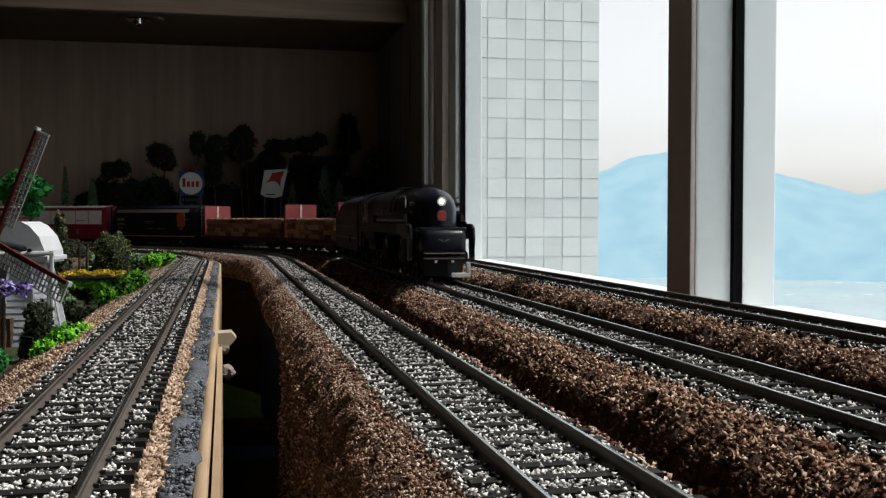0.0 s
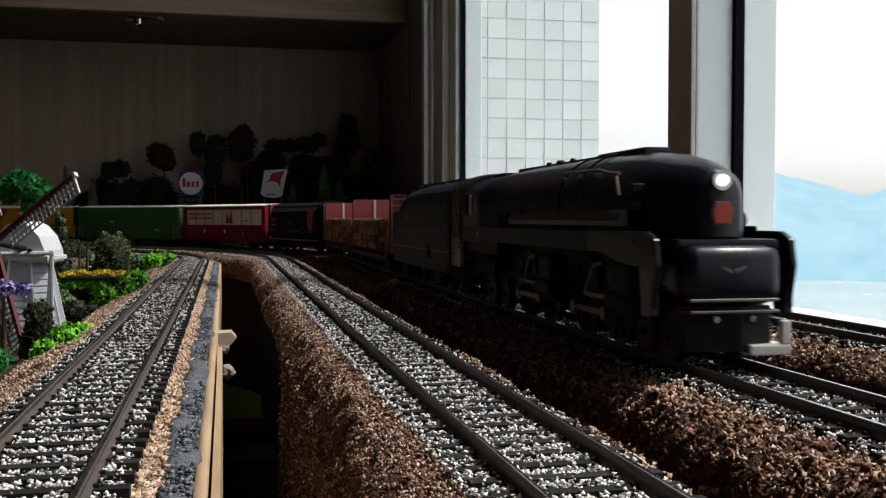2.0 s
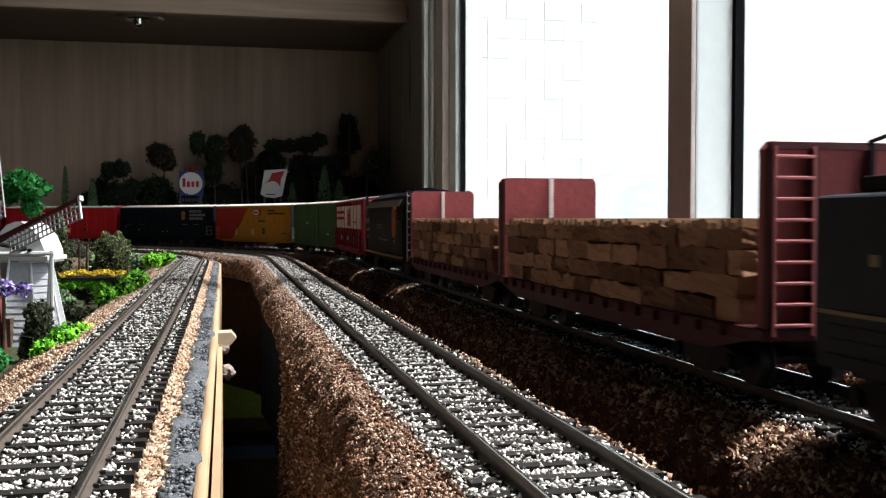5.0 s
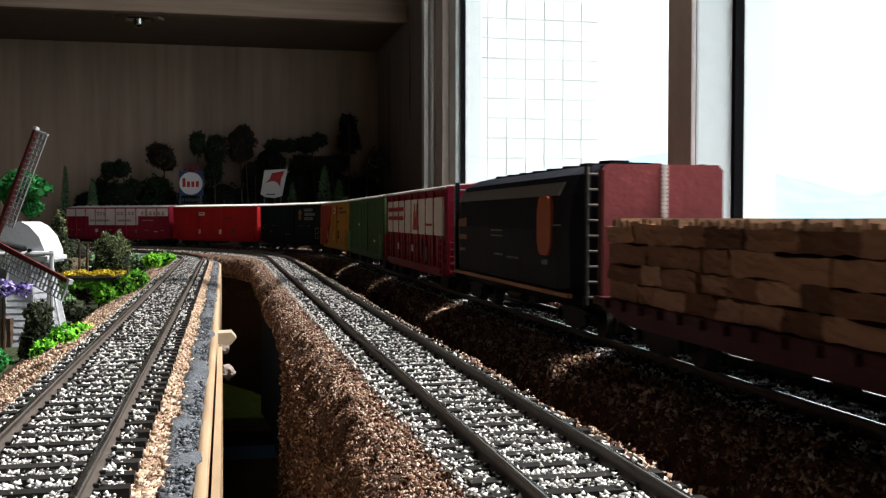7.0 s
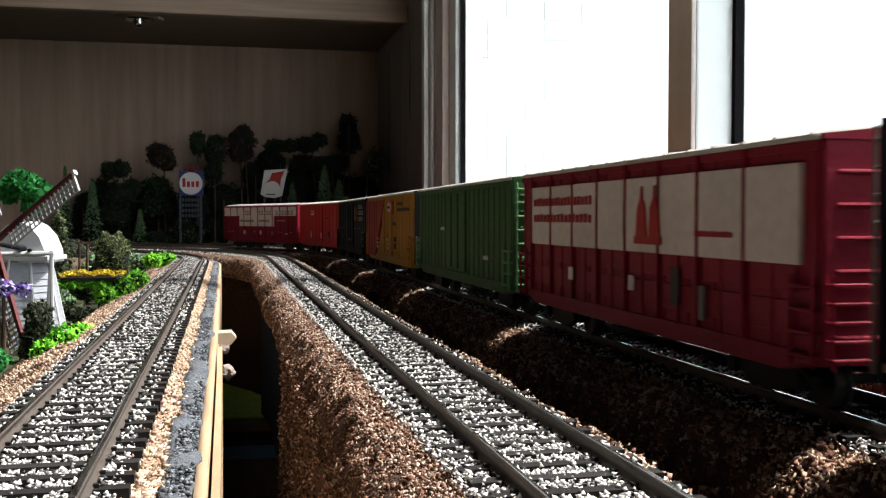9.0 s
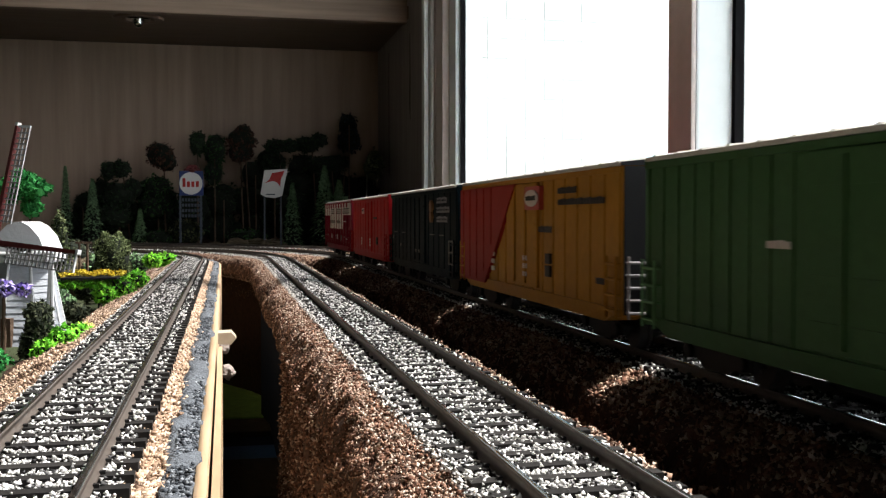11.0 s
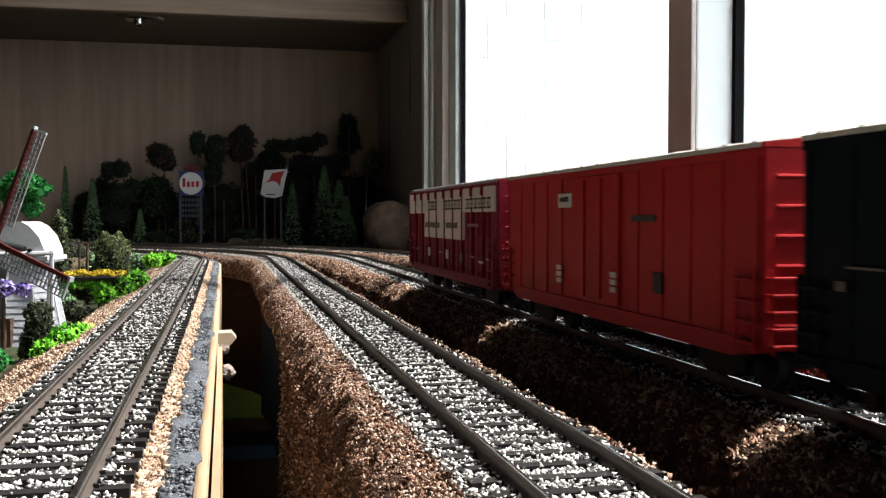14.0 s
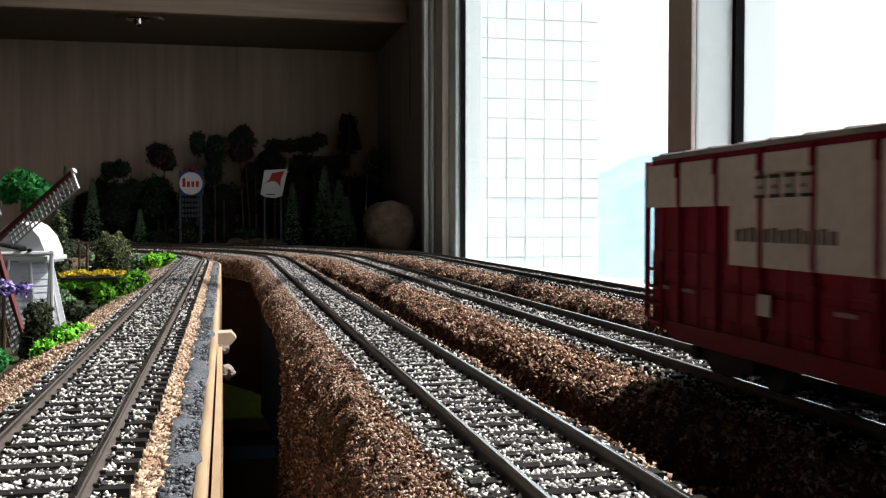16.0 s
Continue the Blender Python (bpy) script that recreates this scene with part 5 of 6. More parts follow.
for y in (-1, 1):
    bm = bmesh.new()
    prism(bm, [(0.0585, 0.0246), (0.0685, 0.0250), (0.0800, 0.0223), (0.0935, 0.0223), (0.0945, 0.0107), (0.1000, 0.0107), (0.1026, 0.0225), (0.1012, 0.0285), (0.0970, 0.0302), (0.0585, 0.0302)], y * 0.0168 - 0.0008, y * 0.0168 + 0.0008, "y")
    bmesh.ops.bevel(bm, geom=bm.edges[:], offset=0.0003, segments=1, affect="EDGES")
    part("shroud", bm, M["loco"], c)
    bx("shroud_edge", M["grey_strip"], c, 0.0990, y * 0.0168 - 0.0010, 0.0112, 0.1004, y * 0.0168 + 0.0010, 0.0200, bevel=0.0002)
    for z0 in (0.0352, 0.0398):
        bx("marker_lamp", M["black"], c, 0.0780, min(y * 0.0108, y * 0.0142), z0, 0.0815, max(y * 0.0108, y * 0.0142), z0 + 0.0020, bevel=0.0004)
    bm = bmesh.new()
    rod(bm, (0.1030, y * 0.0045, 0.0106), (0.1062, y * 0.0045, 0.0106), 0.0011, 0.0008, n=10)
    part("hose_coupling", bm, M["chrome"], c)
for z in (0.0148, 0.0122):
    bm = bmesh.new()
    rod(bm, (0.1056, -0.0105, z), (0.1056, 0.0110, z), 0.0004, n=6)
    for y in (-0.0105, -0.003, 0.0035, 0.0110):
        rod(bm, (0.1000, y, z), (0.1056, y, z), 0.0003, n=5)
    part("grab_rail", bm, M["rodsteel"], c)
bm = bmesh.new()
prism(bm, [(0.090, -0.0100), (0.101, -0.0095), (0.1050, 0.002), (0.103, 0.0105), (0.092, 0.0110)], 0.0030, 0.0132, "z")
part("plough", bm, M["black"], c)
bm = bmesh.new()
box(bm, 0.0985, 0.0040, 0.0022, 0.1060, 0.0140, 0.0046, bevel=0.0004)
box(bm, 0.1040, 0.0118, 0.0046, 0.1060, 0.0140, 0.0100, bevel=0.0004)
part("step", bm, M["roof"], c, "bright metal front step")
bm = bmesh.new()
box(bm, -0.085, -0.0070, 0.0080, 0.088, 0.0070, 0.0246)
box(bm, -0.085, -0.0155, 0.0200, -0.040, 0.0155, 0.0243)
part("frame", bm, M["black"], c)
for x, y in ((0.078, -0.0140), (0.078, 0.0140), (0.0192, -0.0140), (0.0192, 0.0140)):
    bm = bmesh.new()
    rod(bm, (x - 0.0065, y, 0.0125), (x + 0.0065, y, 0.0125), 0.0040, n=16)
    box(bm, x - 0.0060, y - 0.003, 0.0130, x + 0.0060, y + 0.003, 0.0225, bevel=0.0012)
    part("cylinder", bm, M["black"], c)
for x in (0.0605, 0.0355, 0.0030, -0.0220):
    bm = bmesh.new()
    rod(bm, (0, -0.010, 0), (0, 0.010, 0), 0.0015, n=8)
    ob = part("driving_axle", bm, M["wheel"], c)
    ob.location = (x, 0, 0.0112)
    WHEELS.append((ob, 0.0112, x))
    for y in (-GAUGE, GAUGE):
        out = math.copysign(1, y)
        bm = bmesh.new()
        rod(bm, (0, y - 0.0012, 0), (0, y + 0.0012, 0), 0.0112, n=28)
        part("driving_wheel", bm, M["wheel"], ob)
        for i in range(10):
            a = i * math.tau / 10
            bm = bmesh.new()
            rod(bm, (0.0025 * math.cos(a), y + out * 0.0014, 0.0025 * math.sin(a)), (0.0098 * math.cos(a), y + out * 0.0014, 0.0098 * math.sin(a)), 0.0008, n=5)
            part("spoke", bm, M["wheel"], ob)
        bm = bmesh.new()
        rod(bm, (0.0046, y + out * 0.0012, 0), (0.0046, y + out * 0.0042, 0), 0.0012, n=8)
        part("crank_pin", bm, M["rodsteel"], ob)
for x in (0.0780, 0.0920, -0.0680, -0.0500):
    wheelset(c, x, 0.0052)
# side rods: each joins two driving wheels and rides on their crank pins
RODS = []
for x in (0.0480, -0.0095):
    for y in (-1, 1):
        bm = bmesh.new()
        box(bm, -0.0125, y * 0.0118 - 0.0005, -0.0009, 0.0125, y * 0.0118 + 0.0005, 0.0009, bevel=0.0003)
        for d in (-0.0118, 0.0118):
            rod(bm, (d, y * 0.0118 - 0.0008, 0), (d, y * 0.0118 + 0.0008, 0), 0.0019, n=12)
        ob = part("side_rod", bm, M["rodsteel"], c)
        RODS.append((ob, x))
for y in (-1, 1):
    for x in (0.0600, 0.0015):
        bm = bmesh.new()
        box(bm, x - 0.012, y * 0.0138 - 0.0005, 0.0118, x + 0.012, y * 0.0138 + 0.0005, 0.0132, bevel=0.0003)
        part("crosshead", bm, M["rodsteel"], c)
        bm = bmesh.new()
        rod(bm, (x - 0.012, y * 0.0140, 0.0125), (x - 0.0055, y * 0.0140, 0.0205), 0.0006, n=6)
        rod(bm, (x - 0.0055, y * 0.0140, 0.0205), (x + 0.0010, y * 0.0140, 0.0215), 0.0007, n=6)
        part("link_rod", bm, M["rodsteel"], c)
ladder(c, M["black"], "x", -0.0170, -ca + 0.0005, -ca + 0.0050, 0.0090, 0.0240, 4, -0.0010)
TRAIN.append((c, -0.804, 0.045))
# ---- scenery grounds ----
def ground_poly(name, pts, z0, z1, mtl, label):
    bm = bmesh.new()
    prism(bm, pts, z0, z1, "z")
    return thing(name, bm, mtl, label, "scenic ground", "structure")


arc = [(CX + 0.708 * math.cos(a), YS + 0.708 * math.sin(a)) for a in [radians(k) for k in range(4, 91, 4)]]
ground_poly("ground_corner", arc + [(-1.9, YS + 0.708), (-1.9, WALL_Y - 0.004), (WIN_X - 0.004, WALL_Y - 0.004), (WIN_X - 0.004, arc[0][1])], Z0 - 0.06, Z0 - 0.012, M["green_mat"], "dark green planted ground round the outer curve")
inner = [(CX + 0.425 * math.cos(a), YS + 0.425 * math.sin(a)) for a in [radians(k) for k in range(0, 91, 5)]]
ground_poly("ground_garden", [(-0.066, 0.05)] + inner + [(-1.6, YS + 0.425), (-1.6, 0.05)], Z0 - 0.06, Z0 - 0.0185, M["green_mat"], "green and brown garden ground round the windmill")

# lower level seen down the gap
low = root("lower_scene_board", "lower scenic board with grass, earth and a blue strip", "scenic ground", kind="structure")
zl = Z0 - 0.150
M["earth"] = mat("dark_earth", (0.07, 0.055, 0.035), 0.95, vary=0.5, scale=150, bump=1.0, bump_scale=600)
bx("board", M["dark"], low, -0.30, 0.45, zl - 0.02, 0.039, 1.30, zl - 0.004)
M["lawn"] = mat("bright_lawn_mat", (0.20, 0.34, 0.07), 0.95, vary=0.4, scale=120, bump=1.0, bump_scale=700)
bx("grass", M["lawn"], low, -0.29, 0.935, zl - 0.004, 0.0385, 1.28, zl + 0.002, bevel=0.001)
bx("earth_edge", M["earth"], low, -0.29, 0.875, zl - 0.004, 0.0385, 0.934, zl + 0.001, bevel=0.001)
bx("blue_strip", M["blue"], low, -0.29, 0.775, zl - 0.004, 0.0385, 0.83, zl - 0.001)
bx("hedge", M["earth"], low, -0.29, 0.66, zl - 0.004, 0.0385, 0.765, zl + 0.004, bevel=0.002)
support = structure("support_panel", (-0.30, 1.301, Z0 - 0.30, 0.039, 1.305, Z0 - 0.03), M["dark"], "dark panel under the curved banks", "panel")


def lump(bm, x, y, z, rx, ry, rz, seed, rough=0.18):
    g = bmesh.ops.create_icosphere(bm, subdivisions=3, radius=1.0)
    for v in g["verts"]:
        d = 1 + rough * noise.fractal(v.co * 1.7 + Vector((seed, seed * 2, 0)), 1.0, 2.0, 4)
        v.co = Vector((x + v.co.x * rx * d, y + v.co.y * ry * d, z + v.co.z * rz * d))


M["bracket"] = mat("pale_plastic_clip", (0.40, 0.35, 0.28), 0.5, vary=0.1)
M["stone"] = mat("pale_pink_stone", (0.28, 0.24, 0.22), 0.8, vary=0.3, scale=200, bump=0.5)
bm = bmesh.new()
prism(bm, [(-0.0040, -0.0022), (0.0022, -0.0026), (0.0042, -0.0002), (0.0024, 0.0020), (-0.0040, 0.0018)], 0.386, 0.396, "y")
for v in bm.verts:
    v.co.z += Z0 - 0.0115
thing("track_clip", bm, M["bracket"], "pale plastic clip on the plywood board edge", "clip")
for x, y, z, r in ((0.0008, 0.47, -0.0245, 0.0040), (0.0035, 0.475, -0.0375, 0.0036), (0.0005, 0.55, -0.030, 0.0035)):
    bm = bmesh.new()
    lump(bm, x - 0.0025, y, Z0 + z, r, r, r * 0.9, x * 900 + 3, 0.35)
    thing("stone", bm, M["stone"], "small pale stone stuck below the board edge", "stone", group="stones under the board edge")
bm = bmesh.new()
prism(bm, [(0.14, -0.0065), (0.32, -0.0065), (0.32, -0.034), (0.30, -0.036), (0.22, -0.058), (0.14, -0.060)], -0.0021, -0.0008, "x")
for v in bm.verts:
    v.co.z += Z0
thing("fascia_plank", bm, M["ply"], "light wooden plank nailed to the board edge", "plank")


# ---- foliage ----
def leaf_mesh(name, blobs, n, size, mtl, seed, flatness=0.0):
    """Many small bent leaves filling the blobs (x, y, z, rx, ry, rz), denser towards their skin."""
    rg = np.random.default_rng(seed)
    vol = np.array([b[3] * b[4] + b[5] * b[3] for b in blobs])
    idx = rg.choice(len(blobs), n, p=vol / vol.sum())
    B = np.array(blobs)[idx]
    d = rg.normal(size=(n, 3))
    d /= np.linalg.norm(d, axis=1, keepdims=True)
    r = rg.random((n, 1)) ** 0.35 * (1 + 0.16 * np.sin(d[:, :1] * 7 + seed) * np.cos(d[:, 2:] * 6))
    c = B[:, :3] + d * r * B[:, 3:]
    u = rg.normal(size=(n, 3))
    u /= np.linalg.norm(u, axis=1, keepdims=True)
    w = np.cross(u, d + rg.normal(0, 0.5, (n, 3)))
    w /= np.linalg.norm(w, axis=1, keepdims=True) + 1e-9
    nn = np.cross(u, w)
    s = rg.uniform(0.6, 1.4, (n, 1)) * size
    V = np.stack([c - u * s, c + w * s * 0.55 + nn * s * 0.25, c + u * s, c - w * s * 0.55 + nn * s * 0.25], 1).reshape(-1, 3)
    F = np.arange(4 * n).reshape(-1, 4)
    F = np.concatenate([F[:, [0, 1, 2]], F[:, [0, 2, 3]]])
    return raw_mesh(name, V, F, mtl)


def leafmat(name, dark, mid, light):
    return mat(name, mid, 0.85, island=True, scale=80, spec=0.08, second=[(0.1, dark), (0.5, mid), (0.95, light)])


M["l_bright"] = leafmat("bright_green_leaves", (0.05, 0.20, 0.015), (0.12, 0.42, 0.03), (0.30, 0.62, 0.06))
M["l_palm"] = leafmat("deep_green_leaves", (0.012, 0.09, 0.02), (0.03, 0.20, 0.05), (0.07, 0.34, 0.09))
M["l_shrub"] = leafmat("grey_green_shrub", (0.018, 0.025, 0.011), (0.060, 0.080, 0.032), (0.15, 0.175, 0.085))
M["l_cypress"] = leafmat("dark_cypress", (0.010, 0.014, 0.010), (0.03, 0.038, 0.022), (0.09, 0.10, 0.06))
M["l_yellow"] = leafmat("yellow_flowers", (0.40, 0.26, 0.02), (0.70, 0.52, 0.04), (0.85, 0.75, 0.15))
M["l_cream"] = leafmat("pale_yellow_flowers", (0.40, 0.42, 0.10), (0.70, 0.66, 0.22), (0.85, 0.80, 0.45))
M["l_violet"] = leafmat("violet_flowers", (0.05, 0.03, 0.16), (0.17, 0.12, 0.42), (0.60, 0.55, 0.75))
# Wall crowns, except the firs, carry the dim end's shade in their colour
M["l_forest"] = leafmat("shaded_forest_green", (0.0062, 0.0112, 0.0062), (0.0136, 0.0260, 0.0124), (0.0279, 0.0465, 0.0217))
M["l_fir"] = leafmat("fir_green", (0.05, 0.09, 0.045), (0.12, 0.21, 0.105), (0.22, 0.35, 0.18))
M["l_green"] = leafmat("shaded_green_crown", (0.0087, 0.0198, 0.0074), (0.0198, 0.0465, 0.0161), (0.0372, 0.0744, 0.0279))
M["l_rust"] = leafmat("shaded_rust_crown", (0.0186, 0.0087, 0.0062), (0.0465, 0.0217, 0.0149), (0.0806, 0.0403, 0.0279))
M["l_blue"] = leafmat("shaded_blue_green_crown", (0.0062, 0.0099, 0.0136), (0.0136, 0.0211, 0.0279), (0.0248, 0.0372, 0.0465))
M["l_olive"] = leafmat("shaded_olive_crown", (0.0186, 0.0211, 0.0087), (0.0434, 0.0496, 0.0217), (0.0806, 0.0868, 0.0434))
M["bark"] = mat("brown_bark", (0.07, 0.045, 0.03), 0.9, vary=0.4, scale=300, bump=0.6)
M["birch"] = mat("pale_birch_bark", (0.45, 0.45, 0.42), 0.8, vary=0.25, scale=300)
# Near-black lumps inside the crowns stand in for shade among the leaves
M["core"] = mat("foliage_shade_core", (0.007, 0.010, 0.006), 0.95, vary=0.3)


def plant(name, label, category, blobs, mtl, n, size, seed, trunks=(), bark=None, group="", core=0.72, crown="crown"):
    ob = root(name, label, category, group=group)
    bm = bmesh.new()
    for k, b in enumerate(blobs):
        lump(bm, b[0], b[1], b[2], b[3] * core, b[4] * core, b[5] * core, seed + k)
    if crown:
        cr = new(crown, leaf_mesh(crown, blobs, n, size, mtl, seed))
        cr.parent = ob
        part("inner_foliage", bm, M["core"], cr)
    for a, b, r0, r1 in trunks:
        bm = bmesh.new()
        a, b = Vector(a), Vector(b)
        p, steps_n = a, 5
        for i in range(steps_n):
            q = a.lerp(b, (i + 1) / steps_n) + noise.noise_vector(Vector((seed, i, 1.3))) * r0 * (0.8 if i < steps_n - 1 else 0)
            rod(bm, p, q, r0 + (r1 - r0) * i / steps_n, r0 + (r1 - r0) * (i + 1) / steps_n, n=8)
            p = q
        part("trunk", bm, bark or M["bark"], ob)
    return ob


def conifer(x, y, z, h, r, mtl, seed, label):
    ob = root("fir_tree", label, "tree", group="model trees along the wall")
    rg = np.random.default_rng(seed)
    n = 2200
    t = rg.random(n) ** 0.7
    tier = 0.78 + 0.22 * np.abs(np.sin(t * 22))
    a = rg.random(n) * math.tau
    rad = r * (1 - t) ** 0.85 * tier * rg.uniform(0.45, 1.08, n)
    c = np.stack([x + rad * np.cos(a), y + rad * np.sin(a), z + h * (0.07 + 0.93 * t) - rad * 0.25], 1)
    u = np.stack([np.cos(a), np.sin(a), np.full(n, -0.45)], 1)
    w = np.stack([-np.sin(a), np.cos(a), rg.normal(0, 0.3, n)], 1)
    s = rg.uniform(0.0016, 0.0042, (n, 1)) * (r / 0.018) ** 0.5
    V = np.stack([c - u * s, c + w * s * 0.5, c + u * s, c - w * s * 0.5], 1).reshape(-1, 3)
    F = np.arange(4 * n).reshape(-1, 4)
    F = np.concatenate([F[:, [0, 1, 2]], F[:, [0, 2, 3]]])
    cr = new("crown", raw_mesh("crown", V, F, mtl))
    cr.parent = ob
    bm = bmesh.new()
    rod(bm, (x, y, z + h * 0.06), (x, y, z + h * 0.97), r * 0.72, 0.0006, n=14)
    for v in bm.verts:
        v.co += noise.noise_vector(v.co * 220) * r * 0.1
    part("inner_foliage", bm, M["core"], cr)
    bm = bmesh.new()
    rod(bm, (x, y, z), (x, y, z + h * 0.5), r * 0.10, r * 0.05, n=8)
    part("trunk", bm, M["bark"], ob)
    return ob


GZ = Z0 - 0.0185
# garden by the first track
plant("round_shrub", "grey-green egg-shaped shrub with a lumpy surface", "shrub", [(-0.0775, 0.75, Z0 + 0.005, 0.0130, 0.0130, 0.0190)], M["l_shrub"], 11000, 0.0009, 11, [((-0.0775, 0.75, GZ), (-0.0775, 0.75, Z0), 0.0015, 0.0012)], core=0.86)
plant("cypress_shrub", "dark narrow cypress shrub beside the windmill", "shrub", [(-0.0655, 0.385, Z0 - 0.0035, 0.0052, 0.0052, 0.0075), (-0.0660, 0.385, Z0 - 0.0125, 0.0066, 0.0066, 0.0085)], M["l_cypress"], 3200, 0.0009, 12, [((-0.066, 0.385, GZ), (-0.066, 0.385, Z0 - 0.01), 0.001, 0.001)], core=0.8)
plant("leafy_bush", "bright green leafy bush at the track's edge", "bush", [(-0.0580, 0.385, Z0 - 0.0105, 0.0062, 0.006, 0.0052), (-0.0530, 0.395, Z0 - 0.0100, 0.005, 0.005, 0.0045), (-0.0620, 0.375, Z0 - 0.0135, 0.005, 0.005, 0.0045)], M["l_bright"], 1500, 0.0011, 13, core=0.7, group="garden bushes")
plant("flower_clump", "pale yellow flower clump beside the bush", "flowers", [(-0.0510, 0.402, Z0 - 0.0085, 0.0032, 0.0032, 0.0022)], M["l_cream"], 260, 0.0008, 14, core=0.7)
plant("leafy_bush", "bright green leafy bush at the track's edge", "bush", [(-0.0580, 0.60, Z0 - 0.0060, 0.0090, 0.008, 0.0075), (-0.0500, 0.62, Z0 - 0.0030, 0.0070, 0.007, 0.0060), (-0.0640, 0.58, Z0 - 0.0085, 0.007, 0.006, 0.006)], M["l_bright"], 1500, 0.0013, 15, core=0.7, group="garden bushes")
plant("leafy_bush", "bright green leafy bush at the track's edge", "bush", [(-0.0560, 0.84, Z0 - 0.0010, 0.0080, 0.008, 0.0065), (-0.0460, 0.86, Z0 + 0.0005, 0.0070, 0.007, 0.0050), (-0.0520, 0.88, Z0 - 0.002, 0.008, 0.008, 0.006)], M["l_bright"], 1500, 0.0014, 16, core=0.7, group="garden bushes")
tray = root("flower_stand", "yellow flowers on a dark stand with one leg", "flower stand")
bm = bmesh.new()
rod(bm, (-0.0680, 0.59, GZ), (-0.0680, 0.59, Z0 + 0.001), 0.0010, n=8)
part("leg", bm, M["black"], tray)
bx("tray", M["black"], tray, -0.0860, 0.575, Z0 + 0.0000, -0.0570, 0.605, Z0 + 0.0012, bevel=0.0004)
fl = new("flower_bed", leaf_mesh("flower_bed", [(-0.0860 + 0.0042 * i, 0.590, Z0 + 0.0022 + 0.0006 * (i % 3), 0.0032, 0.010, 0.0016) for i in range(8)], 900, 0.0009, M["l_yellow"], 17))
fl.parent = tray
fl = new("foliage", leaf_mesh("foliage", [(-0.0850 + 0.0050 * i, 0.582, Z0 - 0.0030, 0.0042, 0.008, 0.0028) for i in range(5)], 700, 0.0010, M["l_bright"], 18))
fl.parent = tray
plant("flower_clump", "violet and white flowers beside the windmill", "flowers", [(-0.0760, 0.375, Z0 + 0.0090, 0.0045, 0.004, 0.0034), (-0.0690, 0.375, Z0 + 0.0085, 0.0035, 0.004, 0.0026), (-0.0830, 0.378, Z0 + 0.0060, 0.005, 0.004, 0.0035)], M["l_violet"], 800, 0.0009, 19, [((-0.075, 0.375, GZ), (-0.075, 0.375, Z0 + 0.008), 0.0008, 0.0006)], core=0.7)
plant("leafy_bush", "dark blue-green bush with bright leaves", "bush", [(-0.0790, 0.365, Z0 - 0.0150, 0.008, 0.006, 0.0050), (-0.0830, 0.372, Z0 + 0.0115, 0.004, 0.004, 0.0030)], M["l_palm"], 900, 0.0011, 20, core=0.75, group="garden bushes")
plant("palm_tree", "deep green leafy tree with a slim bare trunk", "tree", [(-0.1130, 0.62, Z0 + 0.0545, 0.0105, 0.010, 0.0062), (-0.1040, 0.61, Z0 + 0.0500, 0.0085, 0.008, 0.0050), (-0.1220, 0.63, Z0 + 0.0480, 0.008, 0.008, 0.0060), (-0.1080, 0.62, Z0 + 0.0400, 0.0060, 0.006, 0.0070)], M["l_palm"], 2200, 0.0019, 21, [((-0.1060, 0.62, GZ), (-0.1100, 0.62, Z0 + 0.052), 0.0012, 0.0008)], core=0.45)
plant("ivy_post", "tall mossy trunk behind the windmill", "tree trunk", [(-0.0960, 0.64, Z0 + 0.018, 0.0055, 0.005, 0.020)], M["l_shrub"], 900, 0.0012, 22, [((-0.0960, 0.64, GZ), (-0.0955, 0.64, Z0 + 0.03), 0.002, 0.0012)], core=0.75)
for k, (x, y, z, r) in enumerate(((-0.105, 0.86, -0.008, 0.013), (-0.118, 0.80, -0.006, 0.015), (-0.085, 0.68, -0.013, 0.010), (-0.095, 0.93, -0.008, 0.014), (-0.072, 0.66, -0.013, 0.007), (-0.135, 0.72, -0.004, 0.016))):
    bm = bmesh.new()
    lump(bm, x, y, Z0 + z, r, r, r * 0.75, 30 + k, 0.4)
    thing("garden_rock", bm, M["earth"], "dark mossy garden rock", "rock", group="garden rocks")
for x, y in ((-0.0930, 0.70), (-0.0880, 0.70)):
    bm = bmesh.new()
    rod(bm, (x, y, GZ), (x, y, Z0 + 0.0170), 0.0008, n=8)
    box(bm, x - 0.0022, y - 0.001, Z0 + 0.0165, x + 0.0022, y + 0.001, Z0 + 0.0178)
    thing("garden_post", bm, M["bark"], "small brown wooden garden post", "post", group="garden posts")

for k, (x, y, z, r) in enumerate(((-0.086, 0.56, -0.010, 0.009), (-0.079, 0.64, -0.009, 0.010), (-0.098, 0.60, -0.004, 0.012), (-0.110, 0.70, 0.000, 0.014), (-0.092, 0.80, -0.003, 0.014), (-0.125, 0.90, 0.002, 0.017), (-0.075, 0.92, -0.007, 0.012), (-0.071, 0.52, -0.0125, 0.006))):
    plant("low_shrub", "low dark green shrub in the garden", "shrub", [(x, y, Z0 + z, r, r, r * 0.8)], M["l_cypress"] if k % 2 else M["l_fir"], 1300, 0.0012, 90 + k, core=0.85, group="low garden shrubs")

# ---- windmill ----
M["mill"] = mat("white_mill_paint", (0.46, 0.48, 0.50), 0.6, vary=0.08, scale=120, bump=0.2)
# White tower boards, with the blue-grey of their shade put into the colour
M["mill_shaded"] = mat("shaded_white_boards", (0.25, 0.27, 0.30), 0.65, vary=0.12, scale=160, bump=0.3)
M["spar"] = mat("dark_red_spar", (0.085, 0.017, 0.017), 0.5, vary=0.2, scale=150)
